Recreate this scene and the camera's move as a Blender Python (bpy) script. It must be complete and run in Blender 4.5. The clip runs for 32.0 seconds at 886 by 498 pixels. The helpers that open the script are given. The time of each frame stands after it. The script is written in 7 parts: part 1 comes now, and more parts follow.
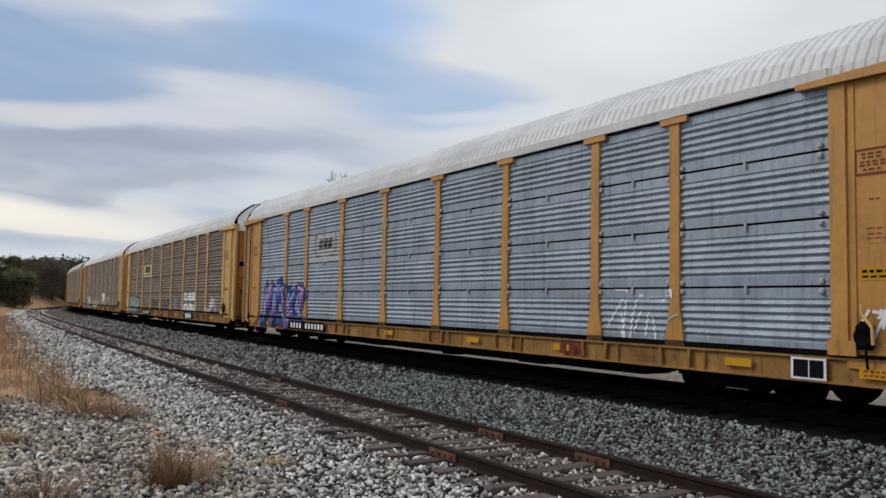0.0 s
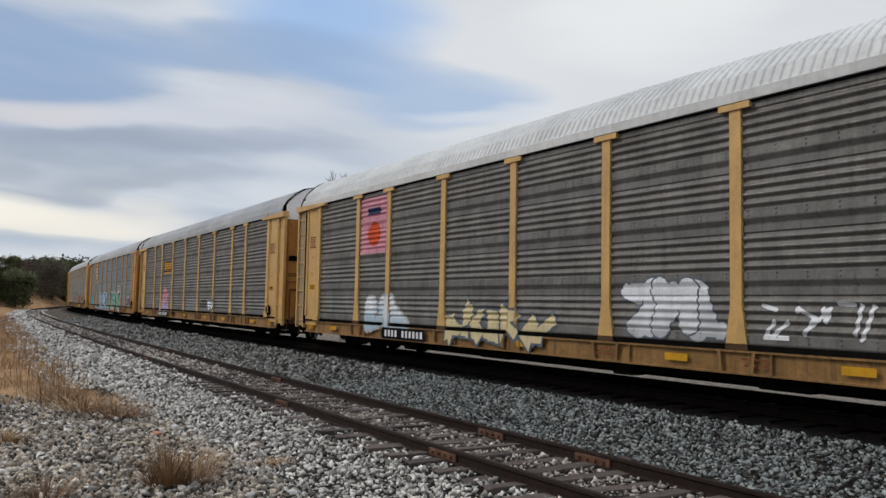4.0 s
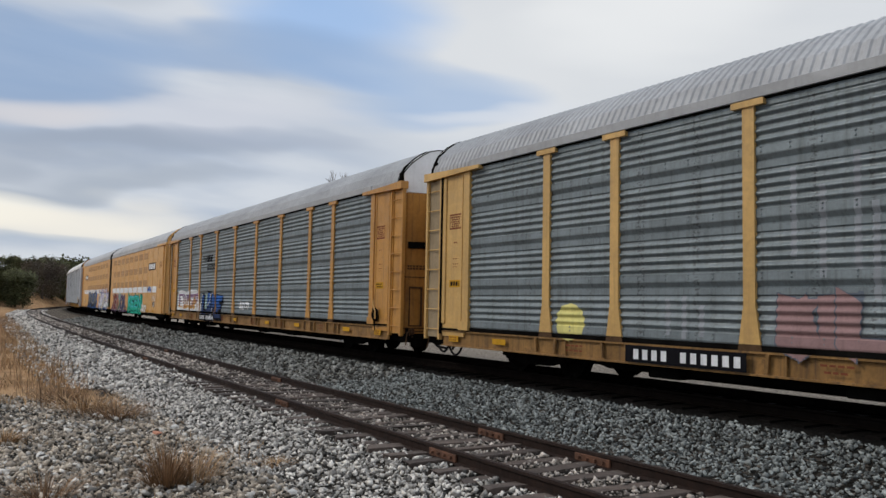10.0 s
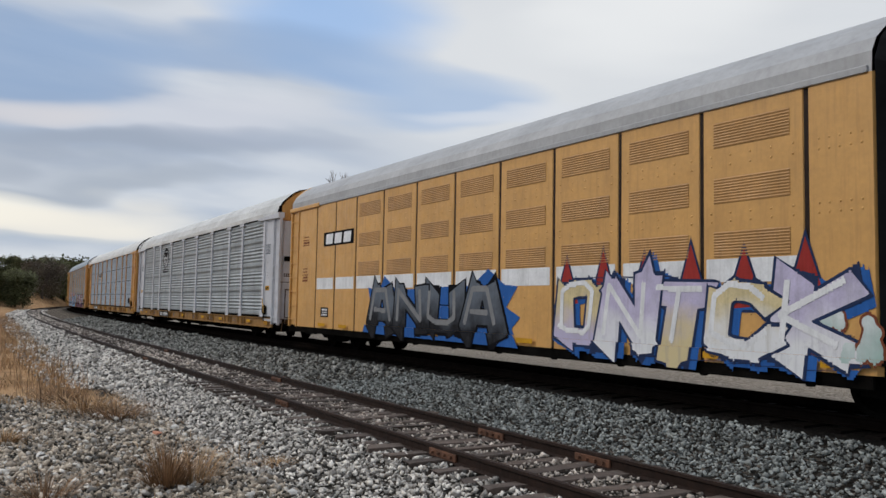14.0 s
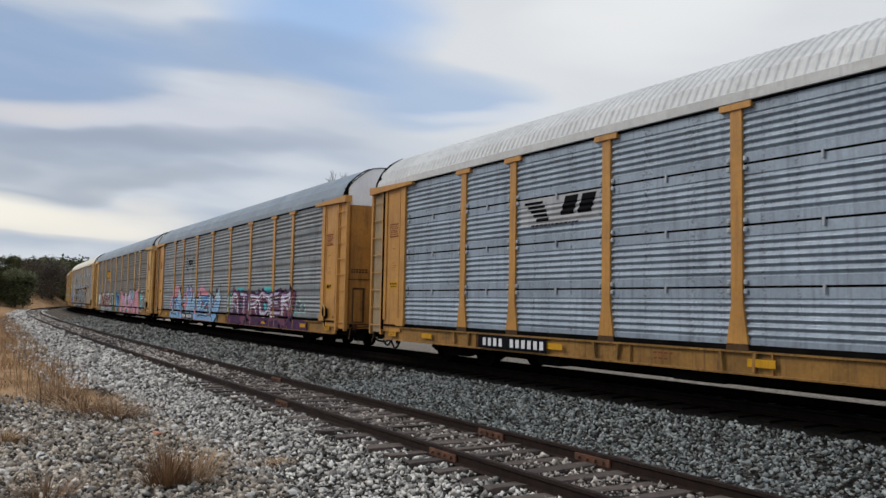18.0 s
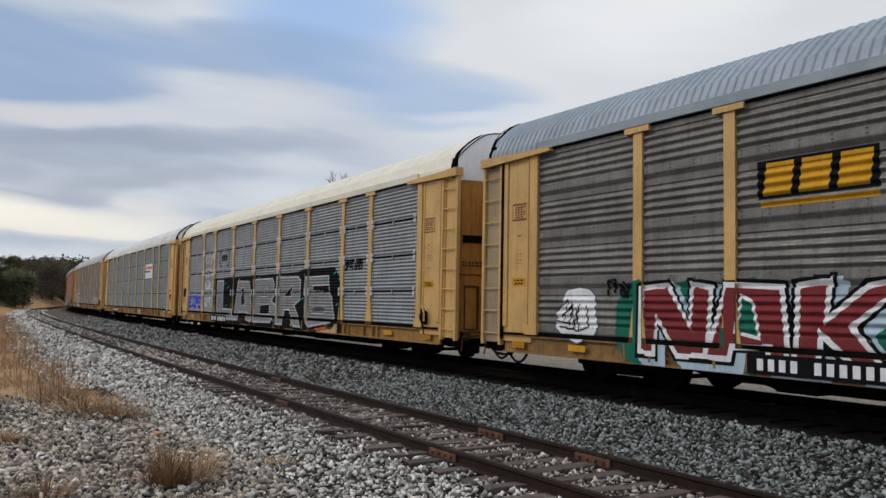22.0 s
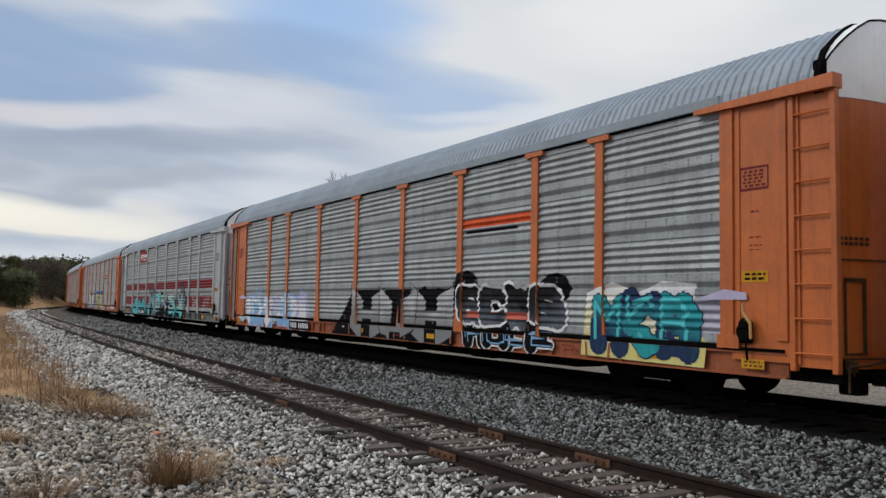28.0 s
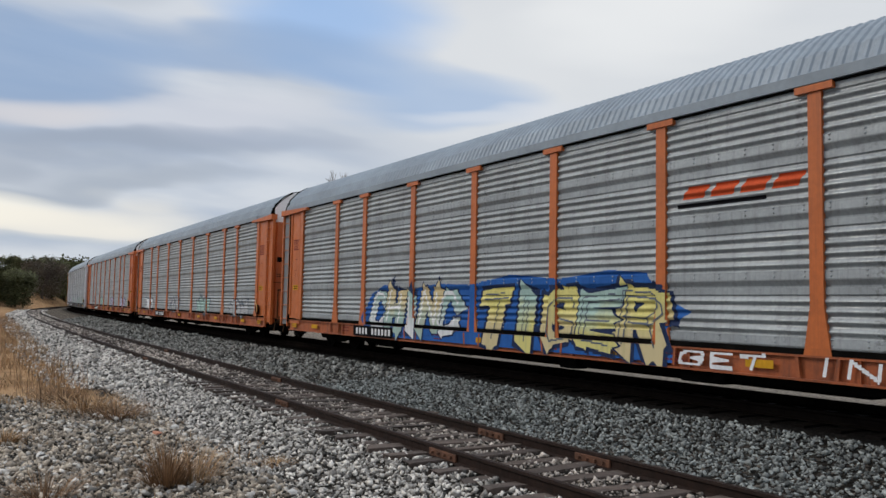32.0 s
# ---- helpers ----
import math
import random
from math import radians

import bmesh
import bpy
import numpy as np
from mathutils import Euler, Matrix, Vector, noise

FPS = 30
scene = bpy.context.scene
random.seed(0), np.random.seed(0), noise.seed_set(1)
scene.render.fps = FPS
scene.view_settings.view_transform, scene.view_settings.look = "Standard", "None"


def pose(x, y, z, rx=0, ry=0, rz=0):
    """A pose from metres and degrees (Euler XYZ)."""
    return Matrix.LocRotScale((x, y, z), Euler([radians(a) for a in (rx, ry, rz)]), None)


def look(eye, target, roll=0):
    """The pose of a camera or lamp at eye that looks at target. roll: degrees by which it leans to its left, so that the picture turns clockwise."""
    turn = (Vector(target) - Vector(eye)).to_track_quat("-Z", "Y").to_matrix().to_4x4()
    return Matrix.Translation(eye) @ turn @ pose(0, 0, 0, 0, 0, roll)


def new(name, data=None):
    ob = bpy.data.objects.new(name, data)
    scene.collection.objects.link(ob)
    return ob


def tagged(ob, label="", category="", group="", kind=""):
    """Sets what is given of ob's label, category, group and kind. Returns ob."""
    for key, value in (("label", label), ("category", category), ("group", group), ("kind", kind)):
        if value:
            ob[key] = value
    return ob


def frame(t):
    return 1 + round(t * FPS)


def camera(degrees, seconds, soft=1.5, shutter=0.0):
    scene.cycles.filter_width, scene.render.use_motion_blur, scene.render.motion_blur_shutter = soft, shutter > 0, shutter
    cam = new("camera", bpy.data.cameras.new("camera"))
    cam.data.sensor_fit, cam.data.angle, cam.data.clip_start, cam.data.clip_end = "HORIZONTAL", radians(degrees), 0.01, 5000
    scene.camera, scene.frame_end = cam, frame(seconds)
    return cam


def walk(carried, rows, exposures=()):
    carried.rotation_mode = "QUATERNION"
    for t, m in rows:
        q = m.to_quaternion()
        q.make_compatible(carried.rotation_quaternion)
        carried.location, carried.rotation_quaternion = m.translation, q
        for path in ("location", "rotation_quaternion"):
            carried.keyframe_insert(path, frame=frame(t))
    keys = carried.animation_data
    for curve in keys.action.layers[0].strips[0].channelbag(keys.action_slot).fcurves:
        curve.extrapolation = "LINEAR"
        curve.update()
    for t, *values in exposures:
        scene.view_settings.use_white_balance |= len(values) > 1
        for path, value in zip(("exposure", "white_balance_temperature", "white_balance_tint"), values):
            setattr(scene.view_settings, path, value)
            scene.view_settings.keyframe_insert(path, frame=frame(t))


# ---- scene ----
# A still camera beside a railway curve while a long train of car carriers rolls past.
# z = 0 is the rail top of the main track; y points the way the camera faces.
EYE = (0.0, 0.0, 1.42)
TILT = 3.991
cam = camera(57.51, 32.0, soft=1.5, shutter=0.0)
STAND = look(EYE, (0.0, math.cos(radians(TILT)), EYE[2] + math.sin(radians(TILT))), 1.113)
walk(cam, [(0.0, STAND), (32.0, STAND)], exposures=[(0.0, 0.0), (32.0, 0.0)])

# ---------------------------------------------------------------- world and sun
SUN_AZ, SUN_EL = -85.0, 38.0      # bearing from the view's axis, clockwise; height


def bearing(deg, elev=0.0):
    a, e = radians(deg), radians(elev)
    return Vector((math.sin(a) * math.cos(e), math.cos(a) * math.cos(e), math.sin(e)))


def build_world():
    w = bpy.data.worlds.new("overcast_sky")
    scene.world = w
    w.use_nodes = True
    nt = w.node_tree
    nt.nodes.clear()
    N, K = nt.nodes.new, nt.links.new
    out, bg = N("ShaderNodeOutputWorld"), N("ShaderNodeBackground")
    sky = N("ShaderNodeTexSky")
    sky.sky_type = "NISHITA"
    sky.sun_disc = False
    sky.sun_elevation = radians(SUN_EL)
    sky.sun_rotation = radians(SUN_AZ)
    dim = N("ShaderNodeVectorMath")
    dim.operation = "SCALE"
    dim.inputs["Scale"].default_value = 0.09
    K(sky.outputs[0], dim.inputs[0])
    tc = N("ShaderNodeTexCoord")
    def calc(op, a, b=None, c=None):
        q = N("ShaderNodeMath")
        q.operation = op
        for sock, v in zip(q.inputs, (a, b, c)):
            if v is None:
                continue
            if isinstance(v, (int, float)):
                sock.default_value = v
            else:
                K(v, sock)
        return q.outputs[0]

    sep = N("ShaderNodeSeparateXYZ")
    K(tc.outputs["Generated"], sep.inputs[0])
    # bearing and height of each direction, in degrees
    bear = calc("MULTIPLY", calc("ARCTAN2", sep.outputs[0], sep.outputs[1]), 180 / math.pi)
    rise = calc("MULTIPLY", calc("ARCSINE", sep.outputs[2]), 180 / math.pi)
    flow = N("ShaderNodeCombineXYZ")
    K(calc("MULTIPLY", bear, 0.055), flow.inputs[0])
    K(calc("MULTIPLY_ADD", bear, 0.016, calc("MULTIPLY", rise, 0.24)), flow.inputs[1])

    def fbm(scale, detail, rough, shift_=0.0):
        n = N("ShaderNodeTexNoise")
        n.noise_dimensions = "4D"
        n.inputs["W"].default_value = shift_
        n.inputs["Scale"].default_value = scale
        n.inputs["Detail"].default_value = detail
        n.inputs["Roughness"].default_value = rough
        n.inputs["Distortion"].default_value = 0.3
        K(flow.outputs[0], n.inputs["Vector"])
        return n.outputs[0]

    def span(sock, a, b, c, d):
        m = N("ShaderNodeMapRange")
        m.interpolation_type = "SMOOTHSTEP"
        for k_, v in zip((1, 2, 3, 4), (a, b, c, d)):
            m.inputs[k_].default_value = v
        K(sock, m.inputs[0])
        return m.outputs[0]

    def mix(fac, a, b):
        m = N("ShaderNodeMix")
        m.data_type = "RGBA"
        for sock, v in ((m.inputs[0], fac), (m.inputs[6], a), (m.inputs[7], b)):
            if isinstance(v, (tuple, float)):
                sock.default_value = v
            else:
                K(v, sock)
        return m.outputs[2]

    # streaky cloud cover: grey undersides, pale tops, thin gaps of blue
    veil = fbm(1.0, 5.0, 0.46)
    col = mix(span(veil, 0.36, 0.62, 0.0, 1.0), (0.42, 0.49, 0.61, 1), (0.66, 0.70, 0.76, 1))
    wob_x, wob_y = fbm(0.8, 3.0, 0.45, 3.0), fbm(0.9, 3.0, 0.45, 7.0)
    bx = calc("MULTIPLY_ADD", calc("SUBTRACT", wob_x, 0.5), 16.0, bear)
    ry = calc("MULTIPLY_ADD", calc("SUBTRACT", wob_y, 0.5), 9.0, rise)

    def bank(b0, e0, wide, high, colour, amount, lean=0.0):
        """A soft cloud bank or gap at a bearing and height, its outline drawn out by the wind."""
        nonlocal col
        du = calc("DIVIDE", calc("SUBTRACT", bx, b0), wide)
        dv = calc("DIVIDE", calc("SUBTRACT", calc("MULTIPLY_ADD", calc("SUBTRACT", bx, b0), -lean, ry), e0), high)
        r2 = calc("ADD", calc("MULTIPLY", du, du), calc("MULTIPLY", dv, dv))
        col = mix(span(r2, 0.0, 1.6, amount, 0.0), col, (*colour, 1))

    bank(12, 19, 26, 14, (0.76, 0.78, 0.80), 0.9)              # bright thin cloud over the train
    bank(14, 22, 9, 5, (0.92, 0.93, 0.93), 0.6)
    bank(-28, 16, 9, 3.4, (0.25, 0.38, 0.60), 0.75)            # blue gaps
    bank(-8, 19.0, 8, 4.0, (0.30, 0.50, 0.84), 0.8)
    bank(-15, 16.5, 13, 1.7, (0.29, 0.42, 0.64), 0.65)
    bank(-2, 14, 7, 2.2, (0.30, 0.46, 0.72), 0.65)
    bank(-26, 21.5, 12, 2.2, (0.46, 0.51, 0.58), 0.6)
    bank(-20, 12.2, 12, 1.8, (0.68, 0.70, 0.76), 0.8, 0.03)    # pale streaks
    bank(2, 13.2, 7, 0.9, (0.74, 0.77, 0.82), 0.7)
    bank(-30, 12.0, 6, 1.5, (0.70, 0.68, 0.70), 0.7)
    bank(-24, 9.6, 12, 1.1, (0.34, 0.39, 0.48), 0.75, 0.04)    # grey undersides
    bank(-14, 10.6, 8, 1.0, (0.40, 0.45, 0.55), 0.6)
    bank(-26, 7.7, 11, 0.8, (0.36, 0.41, 0.49), 0.7, 0.03)
    bank(-30, 6.3, 7, 1.5, (0.97, 0.93, 0.83), 0.95)           # the glow low in the gap
    bank(-25, 5.3, 8, 1.5, (0.95, 0.90, 0.80), 0.85)
    bank(-28, 3.9, 9, 0.5, (0.46, 0.53, 0.62), 0.45)
    # the overcast's light grows towards the zenith
    col = mix(0.06, col, dim.outputs[0])

    def climb(sock, a, b, top):
        m = N("ShaderNodeMapRange")
        m.interpolation_type = "SMOOTHSTEP"
        m.inputs["From Min"].default_value, m.inputs["From Max"].default_value = a, b
        m.inputs["To Min"].default_value, m.inputs["To Max"].default_value = 0.0, top
        K(sock, m.inputs["Value"])
        return m.outputs[0]
    gain = calc("ADD", calc("ADD", climb(sep.outputs[2], 0.40, 0.95, 0.75), climb(sep.outputs[0], 0.5, 1.0, 0.45)), 1.0)
    bright = N("ShaderNodeVectorMath")
    bright.operation = "SCALE"
    K(col, bright.inputs[0])
    K(gain, bright.inputs["Scale"])
    col = bright.outputs[0]
    K(col, bg.inputs[0])
    bg.inputs[1].default_value = 1.0
    K(bg.outputs[0], out.inputs[0])


build_world()
sun_data = bpy.data.lights.new("sun", "SUN")
sun_data.energy, sun_data.angle, sun_data.color = 1.15, radians(16), (1.0, 0.89, 0.76)
sun = new("sun", sun_data)
sun.matrix_world = look(bearing(SUN_AZ, SUN_EL) * 200, (0, 0, 0))

# ---------------------------------------------------------------- the line of the track
BETA, DIST = 1.0146, 11.692                     # bearing of the nearest point, its distance
K_NEAR, K_FAR, S_A, S_B, S_C = -0.00056, -0.0021, 84.5, 106.5, 600.0
STEP = 0.5
_s = np.arange(-760.0, 560.01, STEP)
_k = K_NEAR + (K_FAR - K_NEAR) * np.clip((-_s - S_A) / (S_B - S_A), 0, 1)
_k = np.where((_s < -S_C) | (_s > 60), 0.0, _k)
_i0 = int(np.searchsorted(_s, -1e-6))
_turn = np.cumsum(_k) * STEP
_b = BETA + math.pi / 2 + _turn - _turn[_i0]
_dx, _dy = np.sin(_b), np.cos(_b)
_x = np.concatenate([[0], np.cumsum((_dx[1:] + _dx[:-1]) * STEP / 2)])
_y = np.concatenate([[0], np.cumsum((_dy[1:] + _dy[:-1]) * STEP / 2)])
_x += DIST * math.sin(BETA) - _x[_i0]
_y += DIST * math.cos(BETA) - _y[_i0]


def track(s, off=0.0):
    """World x, y at s metres along the main track (the train rolls towards +s), off metres towards the camera."""
    a, b = np.interp(s, _s, _dx), np.interp(s, _s, _dy)
    return np.interp(s, _s, _x) + off * b, np.interp(s, _s, _y) - off * a


def track_angle(s):
    return math.atan2(float(np.interp(s, _s, _dy)), float(np.interp(s, _s, _dx)))


SIDING, SIDING_Z = 5.39, -0.378                 # the near track: offset and rail top
SPEED = 15.84


def ground_z(off):
    """Height of the ballast and ground across the two tracks."""
    return np.interp(off, [-60, -14, -6, -3.6, -1.75, -1.35, 1.35, 1.75, 3.5, 3.95, 4.3, 6.5, 6.9, 7.8, 9, 14, 30],
                     [-0.7, -0.75, -0.65, -0.60, -0.25, -0.20, -0.20, -0.25, -0.555, -0.595, -0.555, -0.555, -0.60, -0.68, -0.69, -0.62, -0.1])


# ---------------------------------------------------------------- materials
def material(name, colour, rough=0.6, metal=0.0, var=0.25, scale=3.0, bump=0.15, bump_scale=60.0, dirt=0.0, dirt_colour=(0.10, 0.075, 0.05), streak=0.0, island=0.0, each=0.0, coat=0.0, spec=0.5, rub=0.0, fade=None):
    """A surface with broad and fine variation, streaked dirt and a little relief."""
    m = bpy.data.materials.new(name)
    m.use_nodes = True
    nt = m.node_tree
    N, K = nt.nodes.new, nt.links.new
    bs = nt.nodes["Principled BSDF"]
    tc = N("ShaderNodeTexCoord")
    shift = N("ShaderNodeVectorMath")
    shift.operation = "ADD"
    oi = N("ShaderNodeObjectInfo")
    sc = N("ShaderNodeVectorMath")
    sc.operation = "SCALE"
    sc.inputs[0].default_value = (37.0, 19.0, 11.0)
    K(oi.outputs["Random"], sc.inputs["Scale"])
    K(tc.outputs["Object"], shift.inputs[0])
    K(sc.outputs[0], shift.inputs[1])
    pos = shift.outputs[0]

    def noise_at(s, detail, vec=pos, rough_=0.55):
        n = N("ShaderNodeTexNoise")
        n.inputs["Scale"].default_value, n.inputs["Detail"].default_value, n.inputs["Roughness"].default_value = s, detail, rough_
        K(vec, n.inputs["Vector"])
        return n.outputs[0]

    def rng(sock, a, b, c, d):
        r = N("ShaderNodeMapRange")
        r.inputs[1].default_value, r.inputs[2].default_value, r.inputs[3].default_value, r.inputs[4].default_value = a, b, c, d
        K(sock, r.inputs[0])
        return r.outputs[0]

    def mul(a, b):
        q = N("ShaderNodeMath")
        q.operation = "MULTIPLY"
        K(a, q.inputs[0])
        if isinstance(b, float):
            q.inputs[1].default_value = b
        else:
            K(b, q.inputs[1])
        return q.outputs[0]

    f = mul(rng(noise_at(scale, 5.0), 0.3, 0.7, 1 - var, 1 + var), rng(noise_at(scale * 11, 4.0), 0.3, 0.7, 1 - var * 0.5, 1 + var * 0.5))
    if island:
        g = N("ShaderNodeNewGeometry")
        f = mul(f, rng(g.outputs["Random Per Island"], 0, 1, 1 - island, 1 + island))
    if each:
        f = mul(f, rng(oi.outputs["Random"], 0, 1, 1 - each, 1 + each))
    tint = N("ShaderNodeVectorMath")
    tint.operation = "SCALE"
    tint.inputs[0].default_value = colour
    K(f, tint.inputs["Scale"])
    col = tint.outputs[0]

    def blend(fac, b):
        nonlocal col
        x = N("ShaderNodeMix")
        x.data_type = "RGBA"
        K(fac, x.inputs[0])
        K(col, x.inputs[6])
        x.inputs[7].default_value = (*b, 1)
        col = x.outputs[2]

    if fade:                        # a second colour that takes over towards the foot, with a cloudy edge
        parts_ = N("ShaderNodeSeparateXYZ")
        K(tc.outputs["Object"], parts_.inputs[0])
        add = N("ShaderNodeMath")
        add.operation = "MULTIPLY_ADD"
        K(noise_at(1.3, 4.0), add.inputs[0])
        add.inputs[1].default_value = 1.5
        K(parts_.outputs[2], add.inputs[2])
        blend(rng(add.outputs[0], 1.65, 2.35, 1.0, 0.0), fade)
    if dirt:
        blend(rng(noise_at(scale * 2.3, 7.0, rough_=0.7), 0.56, 0.72, 0.0, dirt), dirt_colour)
    if streak:
        mp = N("ShaderNodeMapping")
        mp.inputs["Scale"].default_value = (7.0, 7.0, 0.45)
        K(pos, mp.inputs[0])
        blend(rng(noise_at(1.6, 5.0, mp.outputs[0], 0.65), 0.5, 0.72, 0.0, streak), dirt_colour)
    if rub:                         # columns of small scuffs where straps and doors have rubbed
        mx, mz = N("ShaderNodeMapping"), N("ShaderNodeMapping")
        mx.inputs["Scale"].default_value, mz.inputs["Scale"].default_value = (3.4, 0.0, 0.05), (14.0, 0.0, 22.0)
        K(pos, mx.inputs[0])
        K(pos, mz.inputs[0])
        blend(mul(rng(noise_at(1.0, 2.0, mx.outputs[0]), 0.56, 0.66, 0.0, rub), rng(noise_at(1.0, 2.0, mz.outputs[0]), 0.5, 0.62, 0.0, 1.0)), dirt_colour)
    bs.inputs["Specular IOR Level"].default_value = spec
    K(col, bs.inputs["Base Color"])
    K(rng(noise_at(scale * 3, 4.0), 0.3, 0.7, max(rough - 0.12, 0.05), min(rough + 0.12, 1.0)), bs.inputs["Roughness"])
    bs.inputs["Metallic"].default_value = metal
    if coat:
        bs.inputs["Coat Weight"].default_value = coat
    if bump:
        bp = N("ShaderNodeBump")
        bp.inputs["Strength"].default_value, bp.inputs["Distance"].default_value = bump, 0.01
        K(noise_at(bump_scale, 4.0), bp.inputs["Height"])
        K(bp.outputs[0], bs.inputs["Normal"])
    return m


